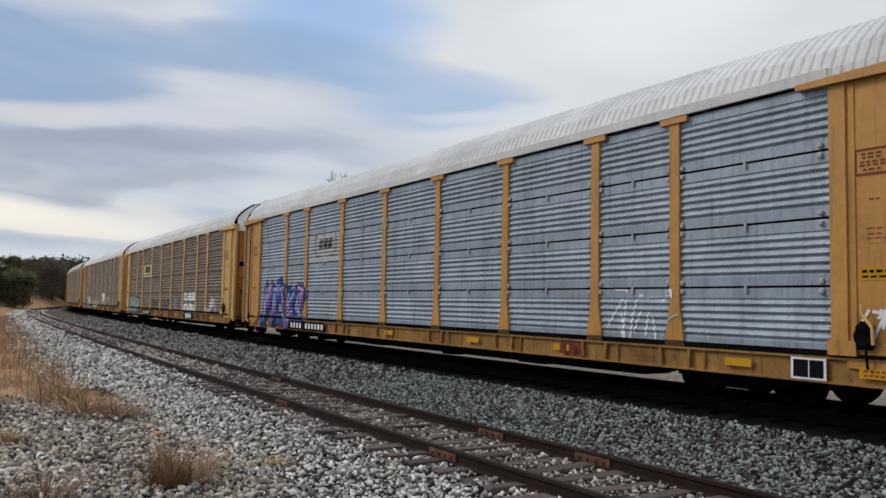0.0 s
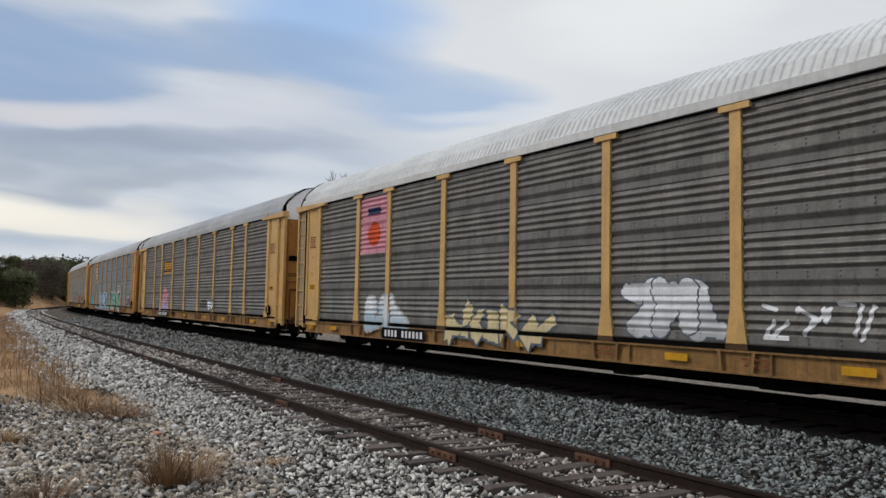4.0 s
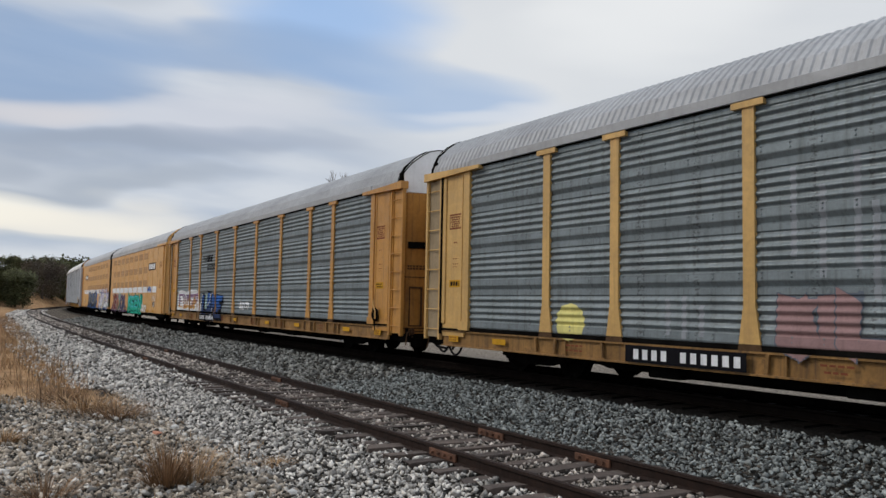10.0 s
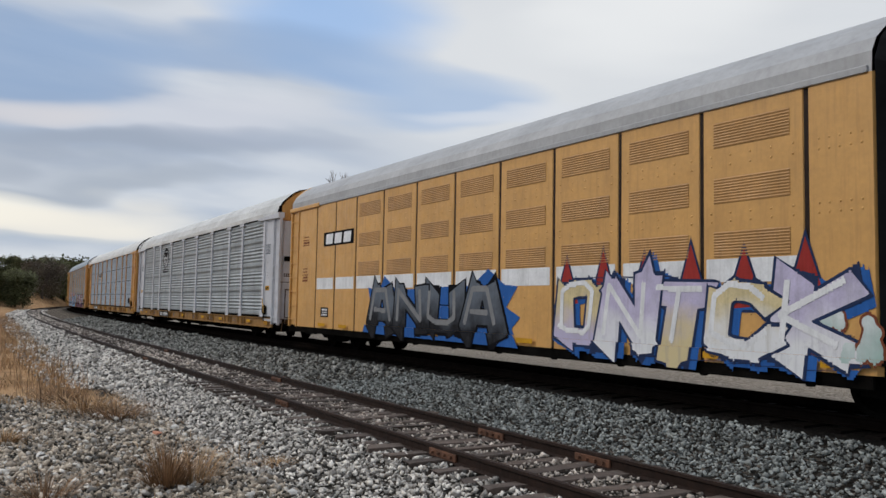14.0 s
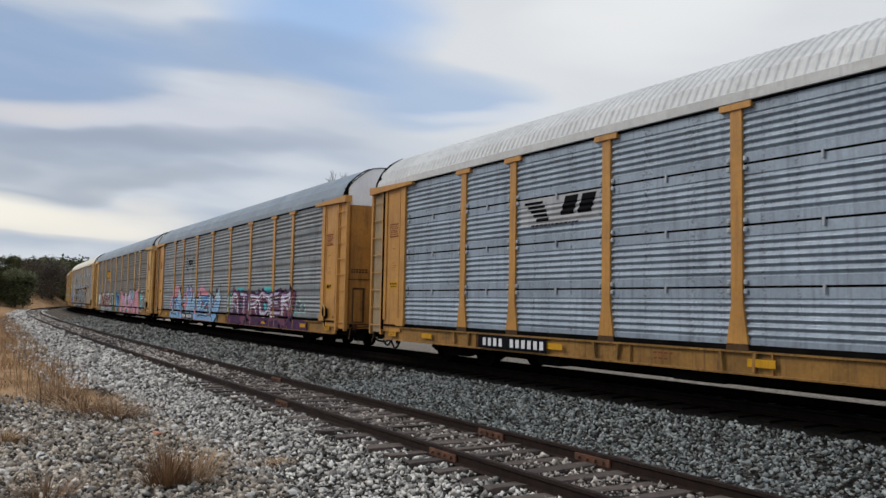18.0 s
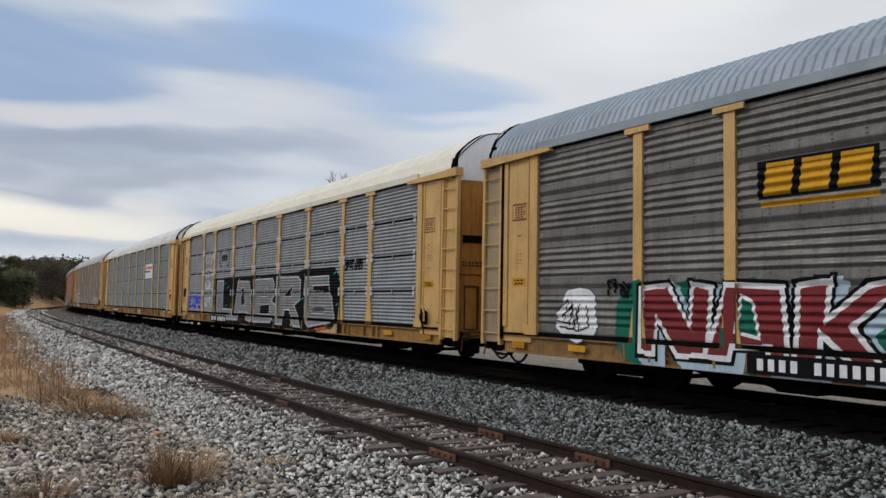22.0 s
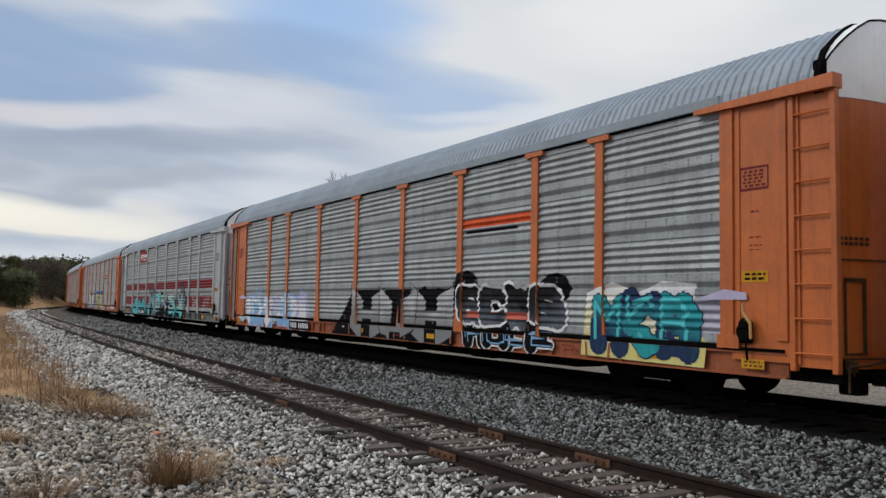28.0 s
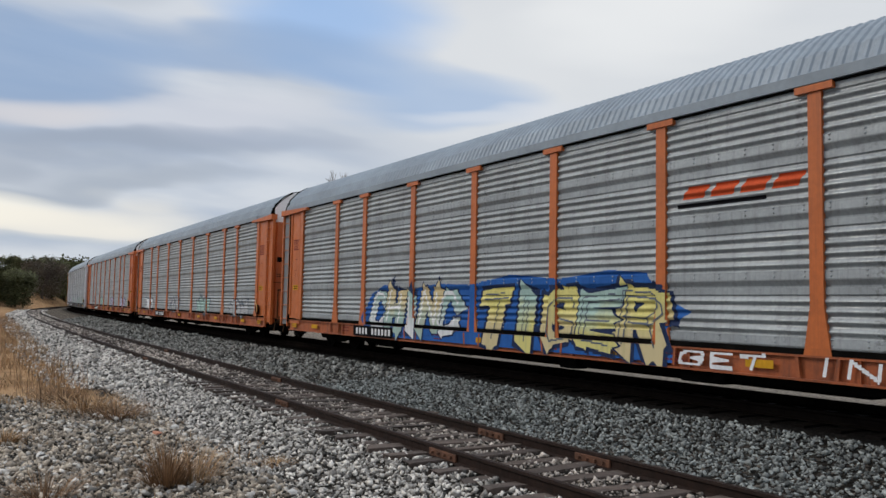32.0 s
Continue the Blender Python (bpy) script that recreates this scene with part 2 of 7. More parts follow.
M = {
    "galv_blue": material("galvanised_blue_grey", (0.31, 0.37, 0.435), 0.58, 0.5, 0.15, 1.6, 0.0, 40, 0.2, (0.10, 0.10, 0.10), 0.45, rub=0.75),
    "galv_light": material("galvanised_light", (0.335, 0.362, 0.375), 0.58, 0.5, 0.15, 1.6, 0.0, 40, 0.2, (0.15, 0.155, 0.155), 0.45, rub=0.75),
    "galv_grey": material("galvanised_grey", (0.247, 0.270, 0.285), 0.58, 0.5, 0.15, 1.6, 0.0, 40, 0.2, (0.09, 0.085, 0.08), 0.5, rub=0.75),
    "galv_dark": material("galvanised_dark", (0.195, 0.228, 0.24), 0.58, 0.5, 0.15, 1.6, 0.0, 40, 0.2, (0.06, 0.06, 0.06), 0.5, rub=0.75),
    "galv_brown": material("rust_dusted_steel", (0.195, 0.150, 0.118), 0.6, 0.35, 0.28, 1.8, 0.12, 40, 0.5, (0.06, 0.045, 0.038), 0.6, rub=0.7),
    "galv_umber": material("grimy_steel", (0.158, 0.153, 0.142), 0.58, 0.4, 0.26, 1.8, 0.12, 40, 0.4, (0.07, 0.06, 0.052), 0.6, rub=0.7),
    "yellow": material("yellow_paint", (0.49, 0.235, 0.048), 0.5, 0.0, 0.15, 1.2, 0.06, 30, 0.4, (0.20, 0.09, 0.035), 0.5),
    # end doors: darker base than the side yellow, with rust streaks
    "yellow_end": material("rust_streaked_yellow_paint", (0.40, 0.185, 0.036), 0.55, 0.0, 0.22, 0.9, 0.08, 30, 0.6, (0.09, 0.045, 0.02), 0.65, spec=0.3),
    "yellow_smooth": material("smooth_yellow_paint", (0.60, 0.325, 0.095), 0.5, 0.0, 0.10, 1.2, 0.05, 30, 0.2, (0.30, 0.15, 0.05), 0.3),
    "yellow_pale": material("faded_yellow_paint", (0.57, 0.345, 0.110), 0.52, 0.0, 0.14, 1.2, 0.06, 30, 0.25, (0.25, 0.15, 0.07), 0.35),
    # sill yellow darkened for the weak light low on the cars, plus grime
    "yellow_shaded_dirty": material("shaded_grimy_yellow_paint", (0.25, 0.135, 0.043), 0.65, 0.0, 0.3, 1.5, 0.1, 30, 0.75, (0.06, 0.038, 0.025), 0.75, spec=0.3),
    "louvre": material("louvre_shade_yellow", (0.42, 0.225, 0.075), 0.6, 0.0, 0.15, 1.2, 0.05, 30, 0.3, (0.22, 0.12, 0.05), 0.3),
    # sill tones with the shade near the ground mixed in, grime over it
    "sill_grey": material("shaded_grimy_sill_grey", (0.13, 0.133, 0.133), 0.6, 0.1, 0.2, 1.2, 0.08, 30, 0.5, (0.07, 0.065, 0.06), 0.5),
    "sill_yellow": material("shaded_grimy_sill_yellow", (0.285, 0.15, 0.038), 0.65, 0.0, 0.28, 1.4, 0.1, 30, 0.75, (0.065, 0.038, 0.022), 0.75, spec=0.3),
    # colour of the shaded space seen through the rear ladder
    "ladder_back": material("shaded_ladder_back", (0.30, 0.225, 0.13), 0.7, 0.0, 0.2, 1.5, 0.06, 30, 0.4, (0.12, 0.09, 0.06), 0.4),
    "orange": material("orange_paint", (0.50, 0.125, 0.025), 0.48, 0.0, 0.14, 1.2, 0.06, 30, 0.25, (0.16, 0.05, 0.02), 0.35),
    "orange_dirty": material("grimy_orange_paint", (0.33, 0.085, 0.025), 0.6, 0.0, 0.3, 1.5, 0.08, 30, 0.6, (0.07, 0.035, 0.025), 0.6),
    "white": material("white_paint", (0.82, 0.82, 0.81), 0.5, 0.0, 0.06, 1.2, 0.05, 30, 0.15, (0.45, 0.42, 0.38), 0.12),
    "white_dull": material("dulled_white_paint", (0.52, 0.53, 0.56), 0.55, 0.0, 0.08, 1.2, 0.05, 30, 0.25, (0.25, 0.22, 0.20), 0.35),
    "cream": material("cream_paint", (0.68, 0.64, 0.52), 0.5, 0.0, 0.08, 1.2, 0.05, 30, 0.2, (0.35, 0.30, 0.22), 0.25),
    "silver": material("silver_grey_paint", (0.41, 0.427, 0.44), 0.45, 0.2, 0.12, 1.2, 0.05, 30, 0.2, (0.2, 0.19, 0.18), 0.3),
    "roof_white": material("weathered_white_roof", (0.60, 0.60, 0.58), 0.7, 0.0, 0.14, 0.8, 0.05, 30, 0.3, (0.33, 0.31, 0.28), 0.25),
    "roof_grey": material("weathered_grey_roof", (0.36, 0.365, 0.37), 0.65, 0.1, 0.14, 0.8, 0.05, 30, 0.3, (0.22, 0.21, 0.2), 0.25),
    "roof_blue": material("galvanised_roof", (0.25, 0.295, 0.335), 0.6, 0.15, 0.14, 0.8, 0.05, 30, 0.2, (0.24, 0.24, 0.24), 0.2),
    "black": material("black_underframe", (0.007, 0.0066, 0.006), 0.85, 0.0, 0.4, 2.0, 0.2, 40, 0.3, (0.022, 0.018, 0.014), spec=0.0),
    "rust_brown": material("rusty_brown_paint", (0.075, 0.04, 0.018), 0.8, 0.0, 0.3, 3.0, 0.1, 40, 0.4, (0.03, 0.02, 0.012), spec=0.2),
    "rubber": material("black_rubber", (0.007, 0.007, 0.0075), 0.8, 0.0, 0.3, 2.0, 0.1, 30, spec=0.1),
    "steel": material("brown_rail_steel", (0.020, 0.011, 0.008), 0.7, 0.0, 0.35, 5.0, 0.25, 60, 0.5, (0.07, 0.033, 0.018), spec=0.2),
    # main rails: near-black copy of the steel, the train's shade in its colour
    "steel_shaded": material("shaded_rail_steel", (0.010, 0.008, 0.007), 0.8, 0.0, 0.3, 5.0, 0.2, 60, 0.4, (0.018, 0.012, 0.009), spec=0.0),
    "tie": material("weathered_tie_wood", (0.075, 0.055, 0.044), 0.9, 0.0, 0.4, 3.0, 0.5, 45, 0.5, (0.15, 0.135, 0.12), each=0.35),
    # main ties: wood coloured near black for the shade under the train
    "tie_shaded": material("shaded_tie_wood", (0.008, 0.007, 0.0065), 0.9, 0.0, 0.4, 3.0, 0.4, 45, 0.4, (0.014, 0.012, 0.010), spec=0.0),
    "stone": material("ballast_stone", (0.43, 0.402, 0.36), 0.8, 0.0, 0.3, 9.0, 0.4, 90, 0.6, (0.06, 0.05, 0.04), island=0.92, spec=0.3),
    "stone_dark": material("dark_ballast_stone", (0.185, 0.197, 0.187), 0.8, 0.0, 0.35, 9.0, 0.4, 90, 0.6, (0.03, 0.03, 0.027), island=0.95, spec=0.3),
    "stone_bed": material("brown_bed_stone", (0.335, 0.295, 0.255), 0.85, 0.0, 0.3, 9.0, 0.4, 90, 0.6, (0.05, 0.04, 0.03), island=0.92, spec=0.2),
    "stone_mid": material("grey_ballast_stone", (0.185, 0.185, 0.168), 0.8, 0.0, 0.3, 9.0, 0.4, 90, 0.6, (0.04, 0.037, 0.03), island=0.92, spec=0.3),
    "stone_warm": material("dusty_ballast_stone", (0.31, 0.262, 0.205), 0.85, 0.0, 0.35, 9.0, 0.4, 90, 0.6, (0.04, 0.028, 0.018), island=0.95, spec=0.25),
    "gravel": None,
    "grass": material("dry_grass", (0.37, 0.235, 0.12), 0.8, 0.0, 0.25, 0.8, 0.0, 40, island=0.45),
    "weed": material("dead_weed", (0.22, 0.125, 0.06), 0.8, 0.0, 0.25, 2.0, 0.0, 40, island=0.5),
    "leaf": material("dark_foliage", (0.088, 0.090, 0.042), 0.7, 0.0, 0.35, 0.25, 0.0, 40, island=0.5, spec=0.1),
    "leaf_dry": material("bare_grey_twigs", (0.20, 0.17, 0.14), 0.8, 0.0, 0.3, 0.4, 0.0, 40, island=0.4),
    "bark": material("grey_bark", (0.12, 0.10, 0.085), 0.85, 0.0, 0.3, 4.0, 0.3, 40),
}


def paint(name, colour, var=0.12):
    key = "paint_" + name
    if key not in M:
        M[key] = material("spray_paint_" + name, colour, 0.7, 0.0, var, 2.5, 0.05, 40, 0.3, tuple(c * 0.45 for c in colour), 0.35, spec=0.02 if name == "black" else 0.12)
    return M[key]


def ground_material():
    """Gravel near the tracks, brown soil and dead grass away from them, by the lie of the land."""
    m = bpy.data.materials.new("gravelly_ground")
    m.use_nodes = True
    nt = m.node_tree
    N, K = nt.nodes.new, nt.links.new
    bs = nt.nodes["Principled BSDF"]
    at = N("ShaderNodeAttribute")
    at.attribute_name = "grassy"
    tc = N("ShaderNodeTexCoord")
    vo = N("ShaderNodeTexVoronoi")
    vo.inputs["Scale"].default_value = 17.0
    K(tc.outputs["Object"], vo.inputs["Vector"])
    r = N("ShaderNodeValToRGB")
    # near-black stops put the shade between loose stones into the ground
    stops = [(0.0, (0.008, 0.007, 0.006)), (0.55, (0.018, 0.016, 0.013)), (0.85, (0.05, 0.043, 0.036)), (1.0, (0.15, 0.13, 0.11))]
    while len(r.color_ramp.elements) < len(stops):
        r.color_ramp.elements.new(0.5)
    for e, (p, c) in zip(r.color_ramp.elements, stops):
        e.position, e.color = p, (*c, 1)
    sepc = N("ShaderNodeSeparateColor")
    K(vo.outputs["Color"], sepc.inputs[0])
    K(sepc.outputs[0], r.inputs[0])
    n1 = N("ShaderNodeTexNoise")
    n1.inputs["Scale"].default_value, n1.inputs["Detail"].default_value, n1.inputs["Roughness"].default_value = 0.9, 8.0, 0.7
    K(tc.outputs["Object"], n1.inputs["Vector"])
    g = N("ShaderNodeValToRGB")
    gs = [(0.3, (0.12, 0.062, 0.03)), (0.5, (0.32, 0.19, 0.095)), (0.7, (0.50, 0.33, 0.18))]
    while len(g.color_ramp.elements) < len(gs):
        g.color_ramp.elements.new(0.5)
    for e, (p, c) in zip(g.color_ramp.elements, gs):
        e.position, e.color = p, (*c, 1)
    K(n1.outputs[0], g.inputs[0])
    jag = N("ShaderNodeMath")
    jag.operation = "MULTIPLY_ADD"
    K(n1.outputs[0], jag.inputs[0])
    jag.inputs[1].default_value = 1.3
    jag.inputs[2].default_value = -0.65
    addm = N("ShaderNodeMath")
    K(at.outputs["Fac"], addm.inputs[0])
    K(jag.outputs[0], addm.inputs[1])
    st = N("ShaderNodeMapRange")
    st.inputs[1].default_value, st.inputs[2].default_value = 0.35, 0.65
    K(addm.outputs[0], st.inputs[0])
    x = N("ShaderNodeMix")
    x.data_type = "RGBA"
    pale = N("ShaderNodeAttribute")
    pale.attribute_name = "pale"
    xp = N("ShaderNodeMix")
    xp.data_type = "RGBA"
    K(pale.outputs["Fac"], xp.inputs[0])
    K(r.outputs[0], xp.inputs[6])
    # lighter tones for the gravel marked pale
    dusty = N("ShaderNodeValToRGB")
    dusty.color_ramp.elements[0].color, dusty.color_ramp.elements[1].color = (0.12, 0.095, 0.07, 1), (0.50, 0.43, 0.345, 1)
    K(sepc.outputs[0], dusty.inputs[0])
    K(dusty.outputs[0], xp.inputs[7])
    K(st.outputs[0], x.inputs[0])
    K(xp.outputs[2], x.inputs[6])
    K(g.outputs[0], x.inputs[7])
    # near-black bed colour that paints the shade below the train
    shade_attr = N("ShaderNodeAttribute")
    shade_attr.attribute_name = "shade_and_grime"
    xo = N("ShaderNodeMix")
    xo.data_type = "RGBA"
    K(shade_attr.outputs["Fac"], xo.inputs[0])
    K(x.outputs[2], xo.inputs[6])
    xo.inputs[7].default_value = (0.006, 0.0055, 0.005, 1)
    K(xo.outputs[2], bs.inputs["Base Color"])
    bs.inputs["Roughness"].default_value = 0.9
    bs.inputs["Specular IOR Level"].default_value = 0.05
    bp = N("ShaderNodeBump")
    bp.inputs["Strength"].default_value, bp.inputs["Distance"].default_value = 0.8, 0.03
    K(vo.outputs["Distance"], bp.inputs["Height"])
    bp.invert = True
    K(bp.outputs[0], bs.inputs["Normal"])
    return m


M["gravel"] = ground_material()

# ---------------------------------------------------------------- mesh helpers


def finish(bm, name, smooth=False):
    me = bpy.data.meshes.new(name)
    bm.to_mesh(me)
    bm.free()
    me.materials.append(None)
    if smooth:
        me.shade_smooth()
    return me


def raw_mesh(name, verts, faces, smooth=False):
    me = bpy.data.meshes.new(name)
    me.from_pydata([tuple(v) for v in verts], [], [tuple(f) for f in faces])
    me.materials.append(None)
    if smooth:
        me.shade_smooth()
    return me


def put(name, me, mat, parent=None, loc=(0, 0, 0), rot=(0, 0, 0), label=""):
    """One mesh object, its material on the object so that alike parts share a mesh."""
    ob = new(name, me)
    ob.material_slots[0].link = "OBJECT"
    ob.material_slots[0].material = mat
    ob.location = loc
    ob.rotation_euler = [radians(a) for a in rot]
    if parent:
        ob.parent = parent
    if label:
        ob["label"] = label
    return ob


def box(bm, x0, x1, y0, y1, z0, z1, bevel=0.0):
    vs = [bm.verts.new((x, y, z)) for x in (x0, x1) for y in (y0, y1) for z in (z0, z1)]
    fs = [bm.faces.new([vs[i] for i in q]) for q in ((0, 1, 3, 2), (4, 6, 7, 5), (0, 4, 5, 1), (2, 3, 7, 6), (0, 2, 6, 4), (1, 5, 7, 3))]
    if bevel:
        es = list({e for f in fs for e in f.edges})
        bmesh.ops.bevel(bm, geom=es, offset=bevel, segments=1, affect="EDGES")


_cache = {}


def box_mesh(x, y, z, bevel=0.01):
    """A bevelled block of that size round its middle, shared between parts of one size."""
    key = ("box", round(x, 4), round(y, 4), round(z, 4), bevel)
    if key not in _cache:
        bm = bmesh.new()
        box(bm, -x / 2, x / 2, -y / 2, y / 2, -z / 2, z / 2, bevel)
        _cache[key] = finish(bm, "block")
    return _cache[key]


def prism(bm, outline, y0, y1):
    """An outline in x, z given depth along y."""
    a = [bm.verts.new((x, y0, z)) for x, z in outline]
    b = [bm.verts.new((x, y1, z)) for x, z in outline]
    n = len(outline)
    bm.faces.new(a)
    bm.faces.new(b[::-1])
    for i in range(n):
        bm.faces.new((a[i], b[i], b[(i + 1) % n], a[(i + 1) % n]))


def rod(bm, p, q, r, sides=6):
    """A round bar from p to q."""
    p, q = Vector(p), Vector(q)
    d = (q - p).normalized()
    u = d.orthogonal().normalized()
    w = d.cross(u)
    rings = []
    for c in (p, q):
        rings.append([bm.verts.new(c + (u * math.cos(2 * math.pi * i / sides) + w * math.sin(2 * math.pi * i / sides)) * r) for i in range(sides)])
    for i in range(sides):
        j = (i + 1) % sides
        bm.faces.new((rings[0][i], rings[0][j], rings[1][j], rings[1][i]))
    bm.faces.new(rings[0][::-1])
    bm.faces.new(rings[1])


def tube(points, r, sides=6, name="hose"):
    bm = bmesh.new()
    for p, q in zip(points, points[1:]):
        rod(bm, p, q, r, sides)
    return finish(bm, name, True)


def sweep(name, profile, s_values, off, z, mat):
    """A profile of (offset towards the camera, height) carried along the track."""
    verts, faces, n = [], [], len(profile)
    for s in s_values:
        for o, h in profile:
            x, y = track(s, off + o)
            verts.append((float(x), float(y), z + h))
    for i in range(len(s_values) - 1):
        for j in range(n):
            k = (j + 1) % n
            faces.append((i * n + j, i * n + k, (i + 1) * n + k, (i + 1) * n + j))
    faces.append(tuple(range(n)))
    faces.append(tuple(range((len(s_values) - 1) * n, len(s_values) * n))[::-1])
    return put(name, raw_mesh(name, verts, faces), mat)

# ---------------------------------------------------------------- ground and tracks
def nearest_off(px, py):
    """Signed distance from the main track, positive on the camera's side, and the place along it."""
    ks = np.arange(0, len(_s), 4)
    tx, ty, ds = _x[ks], _y[ks], _s[ks]
    near = np.empty(len(px), int)
    for a in range(0, len(px), 4000):
        d2 = (px[a:a + 4000, None] - tx[None]) ** 2 + (py[a:a + 4000, None] - ty[None]) ** 2
        near[a:a + 4000] = d2.argmin(1)
    i = ks[near]
    rx, ry = px - _x[i], py - _y[i]
    return rx * _dy[i] - ry * _dx[i], ds[near] + rx * _dx[i] + ry * _dy[i]


def land_z(px, py):
    off, s = nearest_off(px, py)
    z = ground_z(off)
    r = np.hypot(px, py)
    # the land lifts gently beyond the far side of the curve
    z = z + np.clip((r - 105) / 110, 0, 1) ** 1.3 * 8.2 * np.clip((off - 7.8) / 14, 0, 1)
    return z, off, s


def build_ground():
    ax = np.concatenate([-np.geomspace(3000, 136, 18), np.arange(-134, -60.1, 1.25), np.arange(-60, 60.1, 0.5), np.geomspace(62, 3000, 26)])
    ay = np.concatenate([-np.geomspace(3000, 22, 20), np.arange(-20, 110.1, 0.5), np.arange(111, 250, 1.25), np.geomspace(252, 3000, 28)])
    X, Y = np.meshgrid(ax, ay)
    px, py = X.ravel(), Y.ravel()
    z, off, s = land_z(px, py)
    lump = np.array([noise.noise((a * 0.45, b * 0.45, 0.0)) for a, b in zip(px, py)])
    far = np.clip((np.abs(off) - 6.5) / 6, 0.1, 1)
    near_track = np.clip(1 - np.hypot(px, py) / 400, 0, 1)
    z = z + lump * 0.05 * far * near_track
    # dead grass: away from the tracks on the camera's side, and all beyond the train
    verge = np.interp(s, [-95, -40], [1.9, 0.0])               # the grass closes in on the far curve
    left = np.interp(off + verge, [8.0, 9.4], [0, 1]) * np.interp(s + (off - 8.9) * 2.4, [-18, -14], [1.0, 0.25])
    back = np.interp(off, [-40, -20], [1, 0])
    bank = np.interp(np.hypot(px, py), [85, 115], [0, 1]) * np.interp(off, [6.9, 7.6], [0, 1])
    grassy = np.maximum(np.maximum(left, back), bank)
    n, m = len(ax), len(ay)
    faces = [(j * n + i, j * n + i + 1, (j + 1) * n + i + 1, (j + 1) * n + i) for j in range(m - 1) for i in range(n - 1)]
    me = raw_mesh("ground", np.stack([px, py, z], 1), faces, True)
    at = me.attributes.new("grassy", "FLOAT", "POINT")
    at.data.foreach_set("value", grassy.astype(np.float32))
    shade_and_grime = np.maximum(np.interp(np.abs(off), [1.5, 2.1], [1.0, 0.0]), np.interp(np.abs(off - SIDING), [0.7, 1.1], [0.12, 0.0]))      # the train's shade and grease painted into the main bed; grime on the siding's
    pale = np.maximum(np.clip((np.hypot(px, py) - 45) / 30, 0, 1), np.interp(off, [-4.5, -3], [0.62, 0])) * np.interp(off, [-2.5, -2, 4.2, 4.6], [1, 0.28, 0.28, 1])       # paler gravel far off and beyond the train, less beside the main track
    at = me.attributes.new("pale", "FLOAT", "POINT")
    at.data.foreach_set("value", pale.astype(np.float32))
    at = me.attributes.new("shade_and_grime", "FLOAT", "POINT")
    at.data.foreach_set("value", shade_and_grime.astype(np.float32))
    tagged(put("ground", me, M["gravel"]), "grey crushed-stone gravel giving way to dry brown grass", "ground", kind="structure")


build_ground()

RAIL = [(-0.036, 0.0), (0.036, 0.0), (0.038, -0.035), (0.012, -0.05), (0.009, -0.135), (0.07, -0.155), (0.07, -0.165), (-0.07, -0.165), (-0.07, -0.155), (-0.009, -0.135), (-0.012, -0.05), (-0.038, -0.035)]
s_track = np.concatenate([np.arange(-560, -200, 4.0), np.arange(-200, 10, 1.0), np.arange(10, 541, 10.0)])
for base, z0, word in ((0.0, 0.0, "polished-top steel rail of the main track under the train"), (SIDING, SIDING_Z, "rusty brown steel rail of the empty siding")):
    for side in (0.755, -0.755):
        tagged(sweep("rail", RAIL, s_track, base + side, z0, M["steel"] if base else M["steel_shaded"]), word, "rail", "rails of the two tracks", "structure")

def tie_mesh(seed):
    rng = random.Random(seed)
    bm = bmesh.new()
    box(bm, -0.115, 0.115, -1.3, 1.3, -0.18, 0.0, 0.012)
    for v in bm.verts:
        v.co += Vector((rng.uniform(-0.012, 0.012), rng.uniform(-0.06, 0.06), rng.uniform(-0.012, 0.006)))
    return finish(bm, "tie")


ties = [tie_mesh(i) for i in range(6)]
siding_bed = tagged(new("siding_track_bed"), "weathered wooden ties of the empty siding, half buried in gravel", "railway ties", kind="structure")
rt = random.Random(4)
s = -4.0
while s > -150:
    x, y = track(s + rt.uniform(-0.05, 0.05), SIDING + rt.uniform(-0.08, 0.08))
    ob = put("tie", rt.choice(ties), M["tie"], siding_bed, (float(x), float(y), SIDING_Z - 0.135 + rt.uniform(-0.02, 0.01)), (rt.uniform(-1, 1), rt.uniform(-2, 2), math.degrees(track_angle(s)) + rt.uniform(-3.5, 3.5)))
    s -= 0.53


def many_ties(name, s0, s1, off, z, label):
    """A long run of far ties, joined."""
    verts, faces = [], []
    for s in np.arange(s0, s1, 0.55):
        a = track_angle(s)
        for du, dv, dz in ((-.11, -1.3, 0), (.11, -1.3, 0), (.11, 1.3, 0), (-.11, 1.3, 0), (-.11, -1.3, -.15), (.11, -1.3, -.15), (.11, 1.3, -.15), (-.11, 1.3, -.15)):
            x, y = track(s, off)
            verts.append((float(x) + du * math.cos(a) - dv * math.sin(a), float(y) + du * math.sin(a) + dv * math.cos(a), z + dz))
        b = len(verts) - 8
        faces += [tuple(b + i for i in q) for q in ((0, 1, 2, 3), (0, 4, 5, 1), (1, 5, 6, 2), (2, 6, 7, 3), (3, 7, 4, 0))]
    tagged(put(name, raw_mesh(name, verts, faces), M["tie_shaded"] if name.startswith("main") else M["tie"]), label, "railway ties", kind="stuff")


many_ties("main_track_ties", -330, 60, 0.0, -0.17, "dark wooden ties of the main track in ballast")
many_ties("far_siding_ties", -330, -150, SIDING, SIDING_Z - 0.14, "weathered ties of the siding round the curve")


def joint_bar_shape(bm):
    box(bm, -0.32, 0.32, -0.016, 0.016, -0.055, 0.045, 0.008)
    for k in range(4):
        rod(bm, (-0.22 + 0.147 * k, -0.05, 0), (-0.22 + 0.147 * k, 0.02, 0), 0.022, 6)


